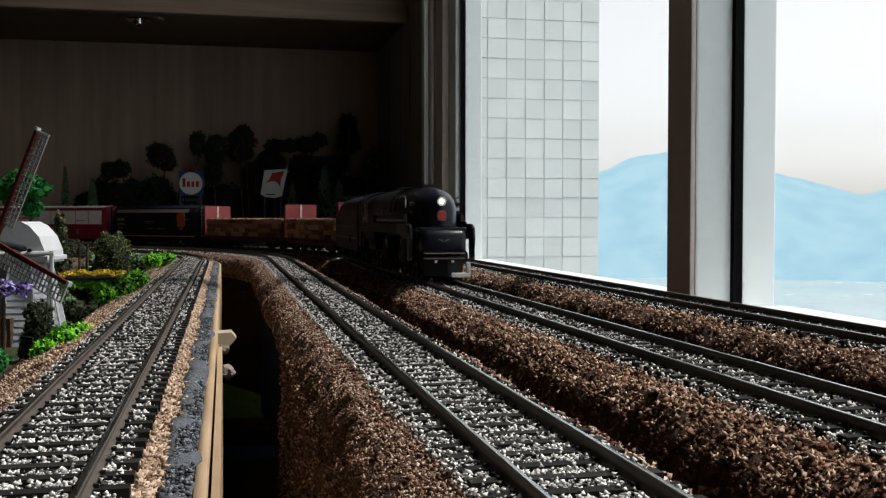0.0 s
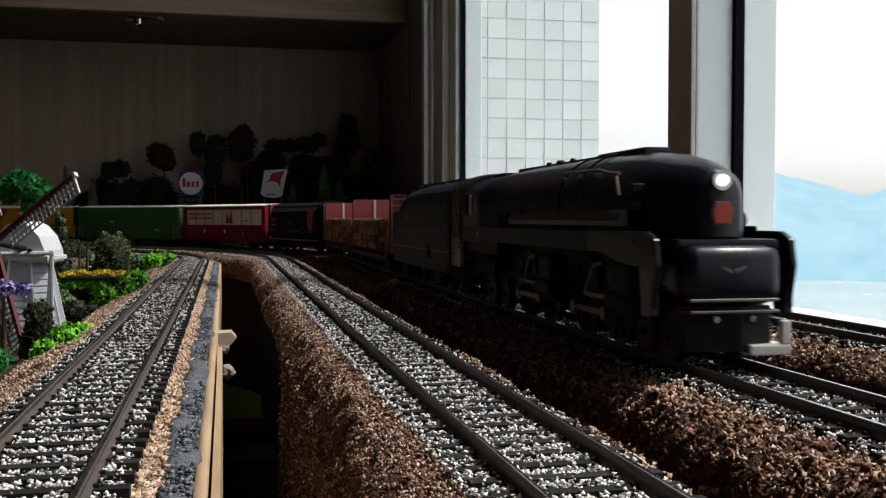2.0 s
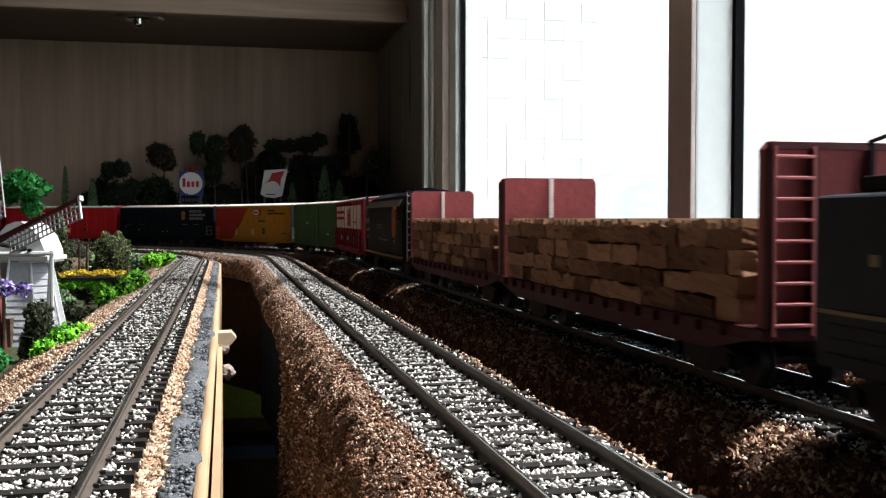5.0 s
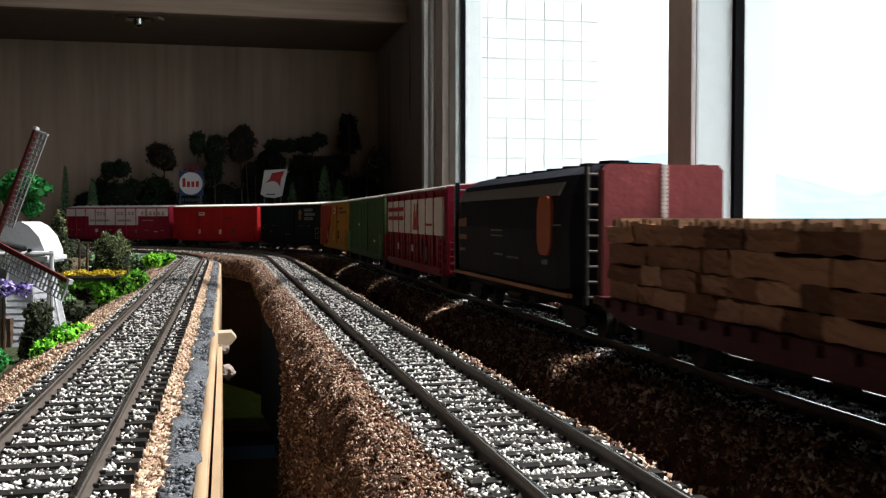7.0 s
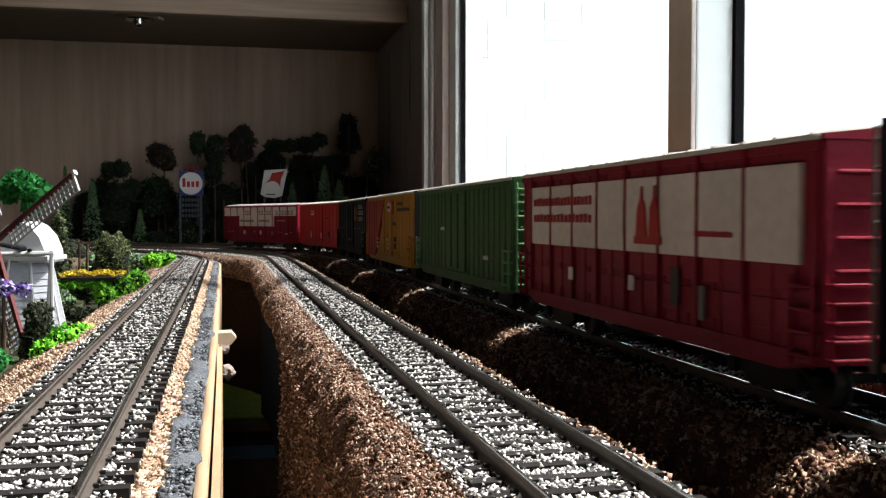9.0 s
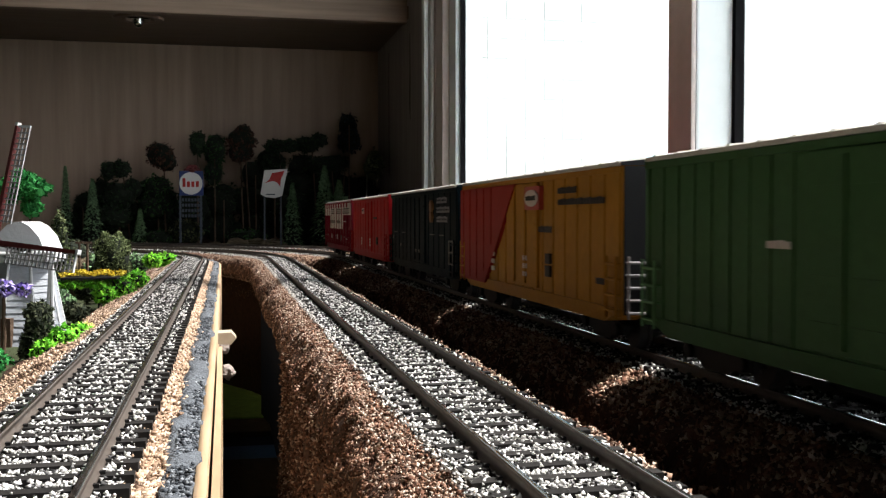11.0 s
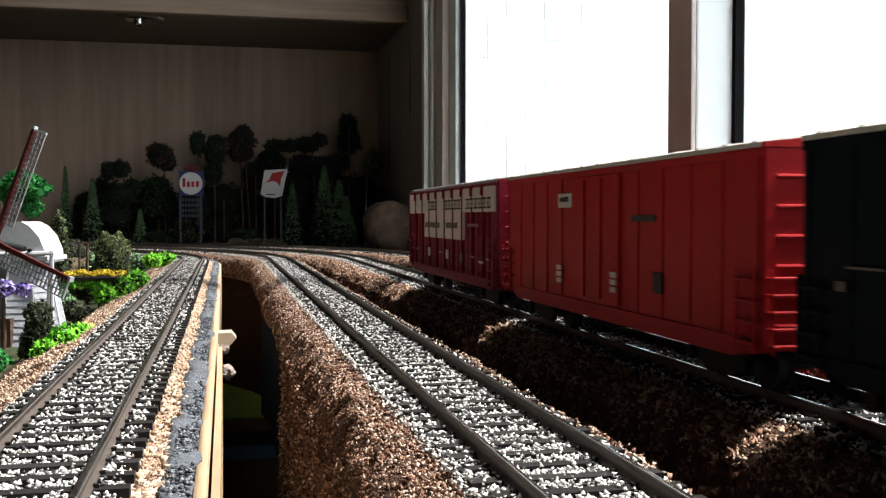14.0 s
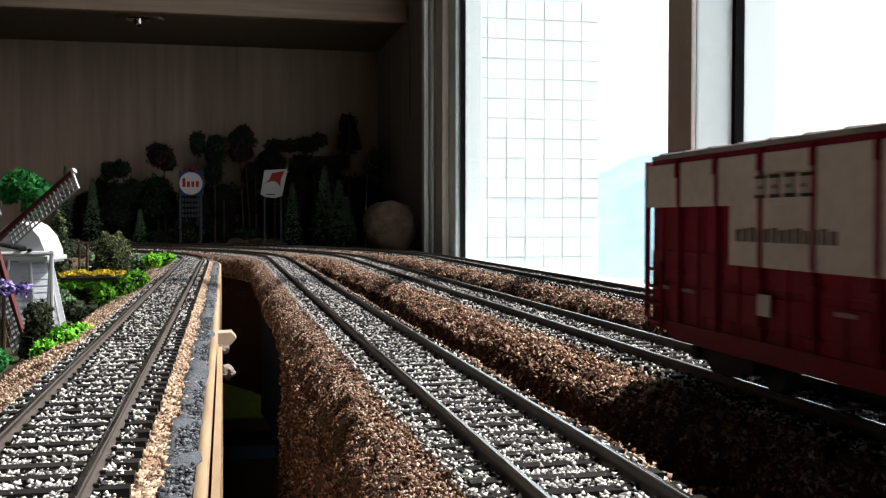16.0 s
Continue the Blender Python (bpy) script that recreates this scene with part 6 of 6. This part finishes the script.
M["lattice"] = mat("grey_lattice", (0.26, 0.26, 0.27), 0.6, vary=0.15, scale=200)
mill = root("windmill", "white Dutch windmill with red sail spars, sails turning", "windmill")
MX, MY = -0.0815, 0.449
for k in range(13):
    z0 = GZ - Z0 + k * 0.00268
    f0, f1 = 1 - k / 13, 1 - (k + 1) / 13
    r0, r1 = 0.0098 + 0.0066 * f0 + 0.0004, 0.0098 + 0.0066 * f1
    bm = bmesh.new()
    bmesh.ops.create_cone(bm, cap_ends=True, segments=8, radius1=r0 * 1.05, radius2=r1 * 1.05, depth=0.00262, matrix=Matrix.Translation((MX, MY, Z0 + z0 + 0.0013)) @ Matrix.Rotation(radians(22.5), 4, "Z"))
    part("board", bm, M["mill_shaded"], mill)
bm = bmesh.new()
for i in range(8):
    a = radians(22.5 + i * 45)
    rod(bm, (MX + 0.0174 * math.cos(a), MY + 0.0174 * math.sin(a), GZ), (MX + 0.0105 * math.cos(a), MY + 0.0105 * math.sin(a), Z0 + 0.0165), 0.0006, n=6)
part("corner_trim", bm, M["mill"], mill)
right = Vector((math.cos(YAW), -math.sin(YAW), 0))
ahead = Vector((math.sin(YAW), math.cos(YAW), 0))
cap_turn = Matrix((right.to_4d(), ahead.to_4d(), (0, 0, 1, 0), (0, 0, 0, 1))).transposed()
cap_m = Matrix.Translation((MX + 0.0015, MY, Z0)) @ cap_turn.to_3x3().to_4x4()
bm = bmesh.new()
prism(bm, [(-0.0112, 0.0150), (-0.0108, 0.0205), (-0.0085, 0.0262), (-0.0045, 0.0305), (-0.0012, 0.0318), (0.0012, 0.0318), (0.0045, 0.0302), (0.0085, 0.0258), (0.0108, 0.0200), (0.0112, 0.0150)], -0.010, 0.010, "y")
box(bm, -0.0122, -0.011, 0.0158, 0.0122, 0.011, 0.0178, bevel=0.0004)
o = part("cap", bm, M["mill"], mill, "white rounded mill cap")
o.matrix_basis = cap_m
bm = bmesh.new()
rod(bm, (-0.010, -0.0112, 0.0186), (0.0152, -0.0112, 0.0190), 0.0009, n=8)
o = part("tail_beam", bm, M["mill"], mill)
o.matrix_basis = cap_m
for x1 in (0.0137, 0.0110):
    bm = bmesh.new()
    rod(bm, (0.0143, -0.0112, 0.0200), (x1, -0.0105, -0.0180), 0.0008, n=8)
    o = part("tail_pole", bm, M["mill"], mill)
    o.matrix_basis = cap_m
bm = bmesh.new()
rod(bm, (0.0055, -0.0112, 0.0202), (0.0055, -0.0125, 0.0202), 0.0008, n=8)
o = part("knob", bm, M["black"], mill)
o.matrix_basis = cap_m
bm = bmesh.new()
box(bm, -0.0040, -0.0182, -0.0185, 0.0000, -0.0150, -0.0070)
o = part("door", bm, M["bark"], mill)
o.matrix_basis = cap_m
# sails turn about a shaft that leans a little
cam_back = -AIM
cam_up = right.cross(AIM).normalized()
e1 = (0.8776 * right + 0.4794 * cam_back).normalized()
e2 = (0.0811 * right + 0.9856 * cam_up - 0.1485 * cam_back).normalized()
e2 = (e2 - e1 * e2.dot(e1)).normalized()
ey = e2.cross(e1)
HUB_D = 0.40
hub = EYE + HUB_D * (AIM + right * ((-10.5 - 784) / 1792.85) + cam_up * ((441 - 429.2) / 1792.85))
hub_m = Matrix((e1.to_4d(), ey.to_4d(), e2.to_4d(), (0, 0, 0, 1))).transposed()
for k in range(3):
    hub_m[3][k] = 0.0
    hub_m[k][3] = hub[k]
SAIL_R = 0.1217 * HUB_D
shaft = part("shaft", (lambda b: (rod(b, hub - ey * 0.001, hub + ey * (0.024 if ey.dot(AIM) > 0 else -0.024), 0.0012, n=10), b)[1])(bmesh.new()), M["black"], mill)
sails = new("sails")
sails.parent = mill
bm = bmesh.new()
rod(bm, (0, -0.0012, 0), (0, 0.0012, 0), 0.0024, n=14)
part("hub", bm, M["spar"], sails)
for i in range(4):
    m = Matrix.Rotation(radians(90 * i), 4, "Y")
    bm = bmesh.new()
    prism(bm, [(0.0, -0.0011), (SAIL_R - 0.0012, -0.0007), (SAIL_R - 0.0012, 0.0007), (0.0, 0.0011)], -0.0008, 0.0008, "y")
    part("spar", bm, M["spar"], sails).matrix_basis = m
    bm = bmesh.new()
    box(bm, SAIL_R - 0.0013, -0.0009, -0.0008, SAIL_R, 0.0009, 0.0010)
    box(bm, SAIL_R - 0.0018, -0.0004, -0.0078, SAIL_R - 0.0010, 0.0004, -0.0008)
    part("tip", bm, M["mill"], sails).matrix_basis = m
    bm = bmesh.new()
    for j in range(17):
        x = 0.0085 + (SAIL_R - 0.0105) * j / 17
        box(bm, x, -0.0002, -0.0078, x + 0.0005, 0.0003, -0.0006)
    for z in (-0.0078, -0.0055, -0.0032):
        box(bm, 0.0080, -0.0003, z, SAIL_R - 0.0014, 0.0002, z + 0.0004)
    part("lattice", bm, M["lattice"], sails).matrix_basis = m
SAILS, SAIL_A0, SAIL_W = [(sails, hub_m)], -0.3381, 0.4516

# ---- trees, signs and the boulder along the end wall ----
TZ, TYY = Z0 - 0.012, 1.66


def wall_tree(label, blobs, mtl, seed, n=1100, size=0.0028, stems=None, bark=None, y=TYY, trunk_r=0.0016):
    bl = [(x, y + dy, Z0 + z, rx * 1.12, min(rx, 0.02), rz * 1.1) for x, z, rx, rz, dy in blobs]
    stems = stems or [(blobs[0][0], blobs[0][0])]
    tr = [((a, y, TZ), (b, y, Z0 + blobs[0][1]), trunk_r, trunk_r * 0.6) for a, b in stems]
    return plant("model_tree", label, "tree", bl, mtl, n, size, seed, tr, bark, "model trees along the wall", core=0.86)


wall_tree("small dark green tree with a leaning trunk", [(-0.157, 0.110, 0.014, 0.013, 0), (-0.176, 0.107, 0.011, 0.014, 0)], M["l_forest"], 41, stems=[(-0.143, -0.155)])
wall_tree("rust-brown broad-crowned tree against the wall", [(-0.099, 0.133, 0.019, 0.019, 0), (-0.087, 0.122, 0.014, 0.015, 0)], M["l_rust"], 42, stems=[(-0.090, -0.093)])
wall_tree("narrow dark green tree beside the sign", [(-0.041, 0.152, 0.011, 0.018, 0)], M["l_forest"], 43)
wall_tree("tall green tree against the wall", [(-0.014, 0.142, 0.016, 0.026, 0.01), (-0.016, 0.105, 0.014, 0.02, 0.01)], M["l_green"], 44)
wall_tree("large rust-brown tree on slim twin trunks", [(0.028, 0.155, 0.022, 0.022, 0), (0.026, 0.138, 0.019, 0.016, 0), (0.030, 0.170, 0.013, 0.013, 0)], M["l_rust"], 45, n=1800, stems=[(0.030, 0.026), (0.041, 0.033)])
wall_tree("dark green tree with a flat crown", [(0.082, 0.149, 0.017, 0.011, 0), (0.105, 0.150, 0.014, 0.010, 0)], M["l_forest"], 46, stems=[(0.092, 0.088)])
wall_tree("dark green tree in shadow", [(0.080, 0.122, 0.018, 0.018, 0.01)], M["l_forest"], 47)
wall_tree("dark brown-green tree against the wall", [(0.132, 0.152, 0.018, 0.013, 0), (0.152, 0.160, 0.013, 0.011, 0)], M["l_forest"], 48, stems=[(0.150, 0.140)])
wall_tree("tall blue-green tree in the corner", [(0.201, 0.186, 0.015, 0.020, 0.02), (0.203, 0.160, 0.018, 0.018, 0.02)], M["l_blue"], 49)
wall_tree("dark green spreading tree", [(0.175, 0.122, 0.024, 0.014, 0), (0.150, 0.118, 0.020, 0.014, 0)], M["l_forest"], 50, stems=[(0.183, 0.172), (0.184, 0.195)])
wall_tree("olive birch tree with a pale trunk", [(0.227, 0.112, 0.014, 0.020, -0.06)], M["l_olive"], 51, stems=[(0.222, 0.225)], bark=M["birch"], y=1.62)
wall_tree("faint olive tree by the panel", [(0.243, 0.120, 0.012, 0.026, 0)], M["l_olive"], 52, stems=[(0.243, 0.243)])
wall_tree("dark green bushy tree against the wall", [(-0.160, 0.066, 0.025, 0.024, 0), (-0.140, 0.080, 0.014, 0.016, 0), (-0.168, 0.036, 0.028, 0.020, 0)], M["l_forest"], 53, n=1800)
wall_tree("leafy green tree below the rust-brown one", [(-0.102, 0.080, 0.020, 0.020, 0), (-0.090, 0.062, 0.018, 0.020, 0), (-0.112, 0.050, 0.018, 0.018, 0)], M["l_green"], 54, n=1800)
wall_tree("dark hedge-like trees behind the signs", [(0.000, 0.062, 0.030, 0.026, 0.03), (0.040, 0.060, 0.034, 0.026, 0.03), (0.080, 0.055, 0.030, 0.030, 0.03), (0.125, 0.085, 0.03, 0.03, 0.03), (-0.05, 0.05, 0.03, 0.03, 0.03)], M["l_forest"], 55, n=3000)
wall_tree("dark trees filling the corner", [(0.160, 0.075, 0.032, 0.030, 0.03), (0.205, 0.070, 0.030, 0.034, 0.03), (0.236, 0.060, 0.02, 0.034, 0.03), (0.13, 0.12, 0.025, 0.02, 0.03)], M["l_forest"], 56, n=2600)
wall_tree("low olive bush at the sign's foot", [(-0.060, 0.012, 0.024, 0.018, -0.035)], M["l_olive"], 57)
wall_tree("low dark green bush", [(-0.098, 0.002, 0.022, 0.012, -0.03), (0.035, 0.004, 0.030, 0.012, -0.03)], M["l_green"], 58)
# Dark filler rows close the gaps to the wall with shade-coloured leaves
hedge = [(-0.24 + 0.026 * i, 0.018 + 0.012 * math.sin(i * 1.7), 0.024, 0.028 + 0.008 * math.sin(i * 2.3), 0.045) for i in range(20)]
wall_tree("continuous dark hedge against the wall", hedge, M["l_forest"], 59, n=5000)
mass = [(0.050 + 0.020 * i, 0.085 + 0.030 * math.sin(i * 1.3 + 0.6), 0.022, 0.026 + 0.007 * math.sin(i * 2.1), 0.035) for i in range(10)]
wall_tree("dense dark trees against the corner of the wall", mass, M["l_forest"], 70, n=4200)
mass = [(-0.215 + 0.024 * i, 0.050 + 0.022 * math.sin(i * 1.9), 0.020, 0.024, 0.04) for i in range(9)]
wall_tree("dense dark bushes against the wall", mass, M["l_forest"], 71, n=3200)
conifer(-0.199, 1.65, TZ, 0.105, 0.019, M["l_fir"], 60, "dark green fir tree beside the wall")
conifer(-0.240, 1.66, TZ, 0.125, 0.013, M["l_fir"], 61, "slim dark green fir tree")
conifer(0.106, 1.62, TZ, 0.100, 0.019, M["l_fir"], 62, "small green fir tree")
conifer(0.155, 1.60, TZ, 0.126, 0.027, M["l_fir"], 63, "green fir tree near the track")
conifer(0.176, 1.585, TZ, 0.104, 0.024, M["l_fir"], 64, "green fir tree near the track")
conifer(0.186, 1.575, TZ, 0.078, 0.023, M["l_fir"], 65, "broad green fir tree near the track")
conifer(-0.128, 1.64, TZ, 0.060, 0.014, M["l_fir"], 66, "small green fir tree")

M["navy"] = mat("navy_sign_paint", (0.020, 0.035, 0.13), 0.45, vary=0.15)
M["signwhite"] = mat("white_sign_paint", (0.52, 0.51, 0.50), 0.5, vary=0.05)
M["signred"] = mat("red_sign_paint", (0.33, 0.018, 0.016), 0.45, vary=0.1)
M["postgrey"] = mat("grey_metal_post", (0.055, 0.065, 0.08), 0.6, 0.1, vary=0.2)
SY = 1.60
k = SY / 1.66


def sign_pt(x, z):
    return (x * k, Z0 + 0.0333 + (z - 0.0333) * k)


sg = root("round_sign", "navy sign with a white disc and red lettering bars", "sign")
x0, z1 = sign_pt(-0.0695, 0.1080)
x1, z0 = sign_pt(-0.0320, 0.0690)
bx("panel", M["navy"], sg, x0, SY, z0, x1, SY + 0.003, z1, bevel=0.0008)
cx0, cz0 = sign_pt(-0.0512, 0.0882)
bm = bmesh.new()
prism(bm, [(cx0 + 0.0172 * math.cos(a), cz0 + 0.0172 * math.sin(a)) for a in [i * math.tau / 32 for i in range(32)]], SY - 0.0012, SY + 0.0005, "y")
part("disc", bm, M["signwhite"], sg)
for i, (hh, zz) in enumerate(((0.0135, -0.0010), (0.0085, -0.0030), (0.0085, -0.0030), (0.0090, -0.0030))):
    a = cx0 - 0.0125 + i * 0.0066
    bm = bmesh.new()
    box(bm, a, SY - 0.0022, cz0 - 0.0055, a + 0.0045, SY - 0.0010, cz0 - 0.0055 + hh, bevel=0.0006)
    part("lettering", bm, M["signred"], sg)
for px_, w in ((-0.0360, 0.0016), (-0.0680, 0.0014)):
    a, _ = sign_pt(px_, 0)
    bm = bmesh.new()
    box(bm, a - w, SY + 0.001, TZ, a + w, SY + 0.004, z0 + 0.004)
    for i in range(8):
        zz = TZ + 0.006 + i * 0.009
        box(bm, a - w * 1.8, SY + 0.0005, zz, a + w * 1.8, SY + 0.0010, zz + 0.0012)
    part("post", bm, M["postgrey"], sg)
bm = bmesh.new()
for i in range(4):
    for j in range(6):
        a, zz = sign_pt(-0.0655 + j * 0.0048, 0.0645 - i * 0.0085)
        box(bm, a, SY + 0.002, zz - 0.0045, a + 0.0032, SY + 0.004, zz)
part("grille", bm, M["postgrey"], sg, "grey grille of small plates")
bm = bmesh.new()
lump(bm, cx0 + 0.002, SY + 0.004, z1 + 0.003, 0.012, 0.006, 0.006, 3.3, 0.5)
part("topper", bm, M["spar"], sg, "dull red sign topper")

sg = root("shield_sign", "white shield-shaped sign with a plain red figure", "sign")
pts = [sign_pt(*p) for p in ((0.0575, 0.0715), (0.0660, 0.0670), (0.0800, 0.0655), (0.0920, 0.0690), (0.1010, 0.1125), (0.0640, 0.1105))]
bm = bmesh.new()
prism(bm, pts, SY, SY + 0.002, "y")
part("panel", bm, M["signwhite"], sg)
pts = [sign_pt(*p) for p in ((0.0640, 0.0890), (0.0720, 0.0960), (0.0760, 0.1060), (0.0860, 0.1075), (0.0960, 0.1100), (0.0930, 0.1020), (0.0900, 0.0960), (0.0890, 0.0830), (0.0850, 0.0900), (0.0790, 0.0930), (0.0720, 0.0920))]
bm = bmesh.new()
prism(bm, pts, SY - 0.0010, SY - 0.0002, "y")
part("figure", bm, M["signred"], sg)
a, zz = sign_pt(0.0660, 0.0705)
bx("lettering", M["postgrey"], sg, a, SY - 0.0008, zz, a + 0.014, SY - 0.0002, zz + 0.0018)
for p in (0.0640, 0.0900):
    a, _ = sign_pt(p, 0)
    bx("post", M["postgrey"], sg, a - 0.0012, SY + 0.0021, TZ, a + 0.0012, SY + 0.0045, Z0 + 0.085)

M["rockmat"] = mat("speckled_brown_rock", (0.090, 0.062, 0.044), 0.85, vary=0.6, scale=70, bump=0.8, bump_scale=250)
bm = bmesh.new()
lump(bm, 0.2200, 1.36, Z0 + 0.0195, 0.0375, 0.03, 0.039, 8.0, 0.16)
for v in bm.verts:
    v.co.z = min(v.co.z, Z0 + 0.0550 + 0.003 * noise.noise(v.co * 60))
    v.co += noise.noise_vector(v.co * 150) * 0.0022 + noise.noise_vector(v.co * 400) * 0.0008
thing("boulder", bm, M["rockmat"], "rounded speckled brown boulder in the corner", "boulder", smooth=True)
for kx, ky, kz, r in ((0.05, 1.60, -0.008, 0.012), (0.02, 1.60, -0.010, 0.014), (0.075, 1.61, -0.008, 0.010), (-0.015, 1.61, -0.010, 0.009)):
    bm = bmesh.new()
    lump(bm, kx, ky, Z0 + kz, r * 1.5, r, r * 0.8, kx * 100, 0.3)
    thing("wall_rock", bm, M["earth"], "low dark rock under the trees", "rock", group="rocks under the trees")

# ---- recessed spotlight, cracks in the panel ----
spot = root("recessed_spotlight", "round chrome recessed spotlight, switched off", "spotlight")
sx, sy = -0.1186, 1.525
bm = bmesh.new()
for i in range(36):
    a0, a1 = i * math.tau / 36, (i + 1) * math.tau / 36
    q = [(r * math.cos(a), r * math.sin(a), z) for a in (a0, a1) for r, z in ((0.036, 0.0), (0.034, -0.003), (0.024, -0.0035), (0.021, 0.0))]
    vs = [bm.verts.new((sx + x, sy + y, CEIL + z)) for x, y, z in q]
    for j in range(3):
        bm.faces.new((vs[j], vs[j + 1], vs[j + 5], vs[j + 4]))
part("ring", bm, M["soffit"], spot, "dark metal trim ring")
bm = bmesh.new()
rod(bm, (sx, sy, CEIL - 0.0035), (sx, sy, CEIL - 0.0008), 0.0165, 0.0195, n=28)
part("reflector", bm, M["chrome"], spot)
bm = bmesh.new()
bmesh.ops.create_uvsphere(bm, u_segments=20, v_segments=12, radius=0.0085, matrix=Matrix.Translation((sx, sy, CEIL - 0.0060)))
part("bulb", bm, M["chrome"], spot, smooth=True)
for x_, y0_, z0_, z1_, w_ in ((728, 1.435, 0.175, 0.298, 0.0040), (690, 1.625, 0.10, 0.30, 0.0030)):
    bm = bmesh.new()
    prism(bm, [(y0_, Z0 + z0_), (y0_ + w_, Z0 + z0_ + 0.02), (y0_ + w_ * 0.9, Z0 + z0_ + 0.05), (y0_ + w_ * 0.4, Z0 + z1_), (y0_ - w_ * 0.2, Z0 + z0_ + 0.05)], WIN_X - 0.0006, WIN_X + 0.002, "x")
    thing("panel_crack", bm, M["gasket"], "dark crack in the wooden side panel", "crack", "structure")


# ---- what moves ----
def motions():
    ts = [i * 0.25 for i in range(65)]
    for car, off, half in TRAIN:
        walk(car, [(t, car_pose(run(t) + off, half)) for t in ts])
    fs = [i / FPS for i in range(int(16 * FPS) + 1)]
    way = [run(0) - run(t) for t in fs]
    for ob, r, x in WHEELS:
        loc = ob.location.copy()
        walk(ob, [(t, Matrix.Translation(loc) @ Matrix.Rotation(w / r, 4, "Y")) for t, w in zip(fs, way)])
    for ob, x in RODS:
        walk(ob, [(t, Matrix.Translation((x + 0.0046 * math.cos(w / 0.0112), 0, 0.0112 - 0.0046 * math.sin(w / 0.0112)))) for t, w in zip(fs, way)])
    for ob, base in SAILS:
        walk(ob, [(i * 0.5, base @ Matrix.Rotation(-SAIL_A0 - SAIL_W * i * 0.5, 4, "Y")) for i in range(33)])


motions()
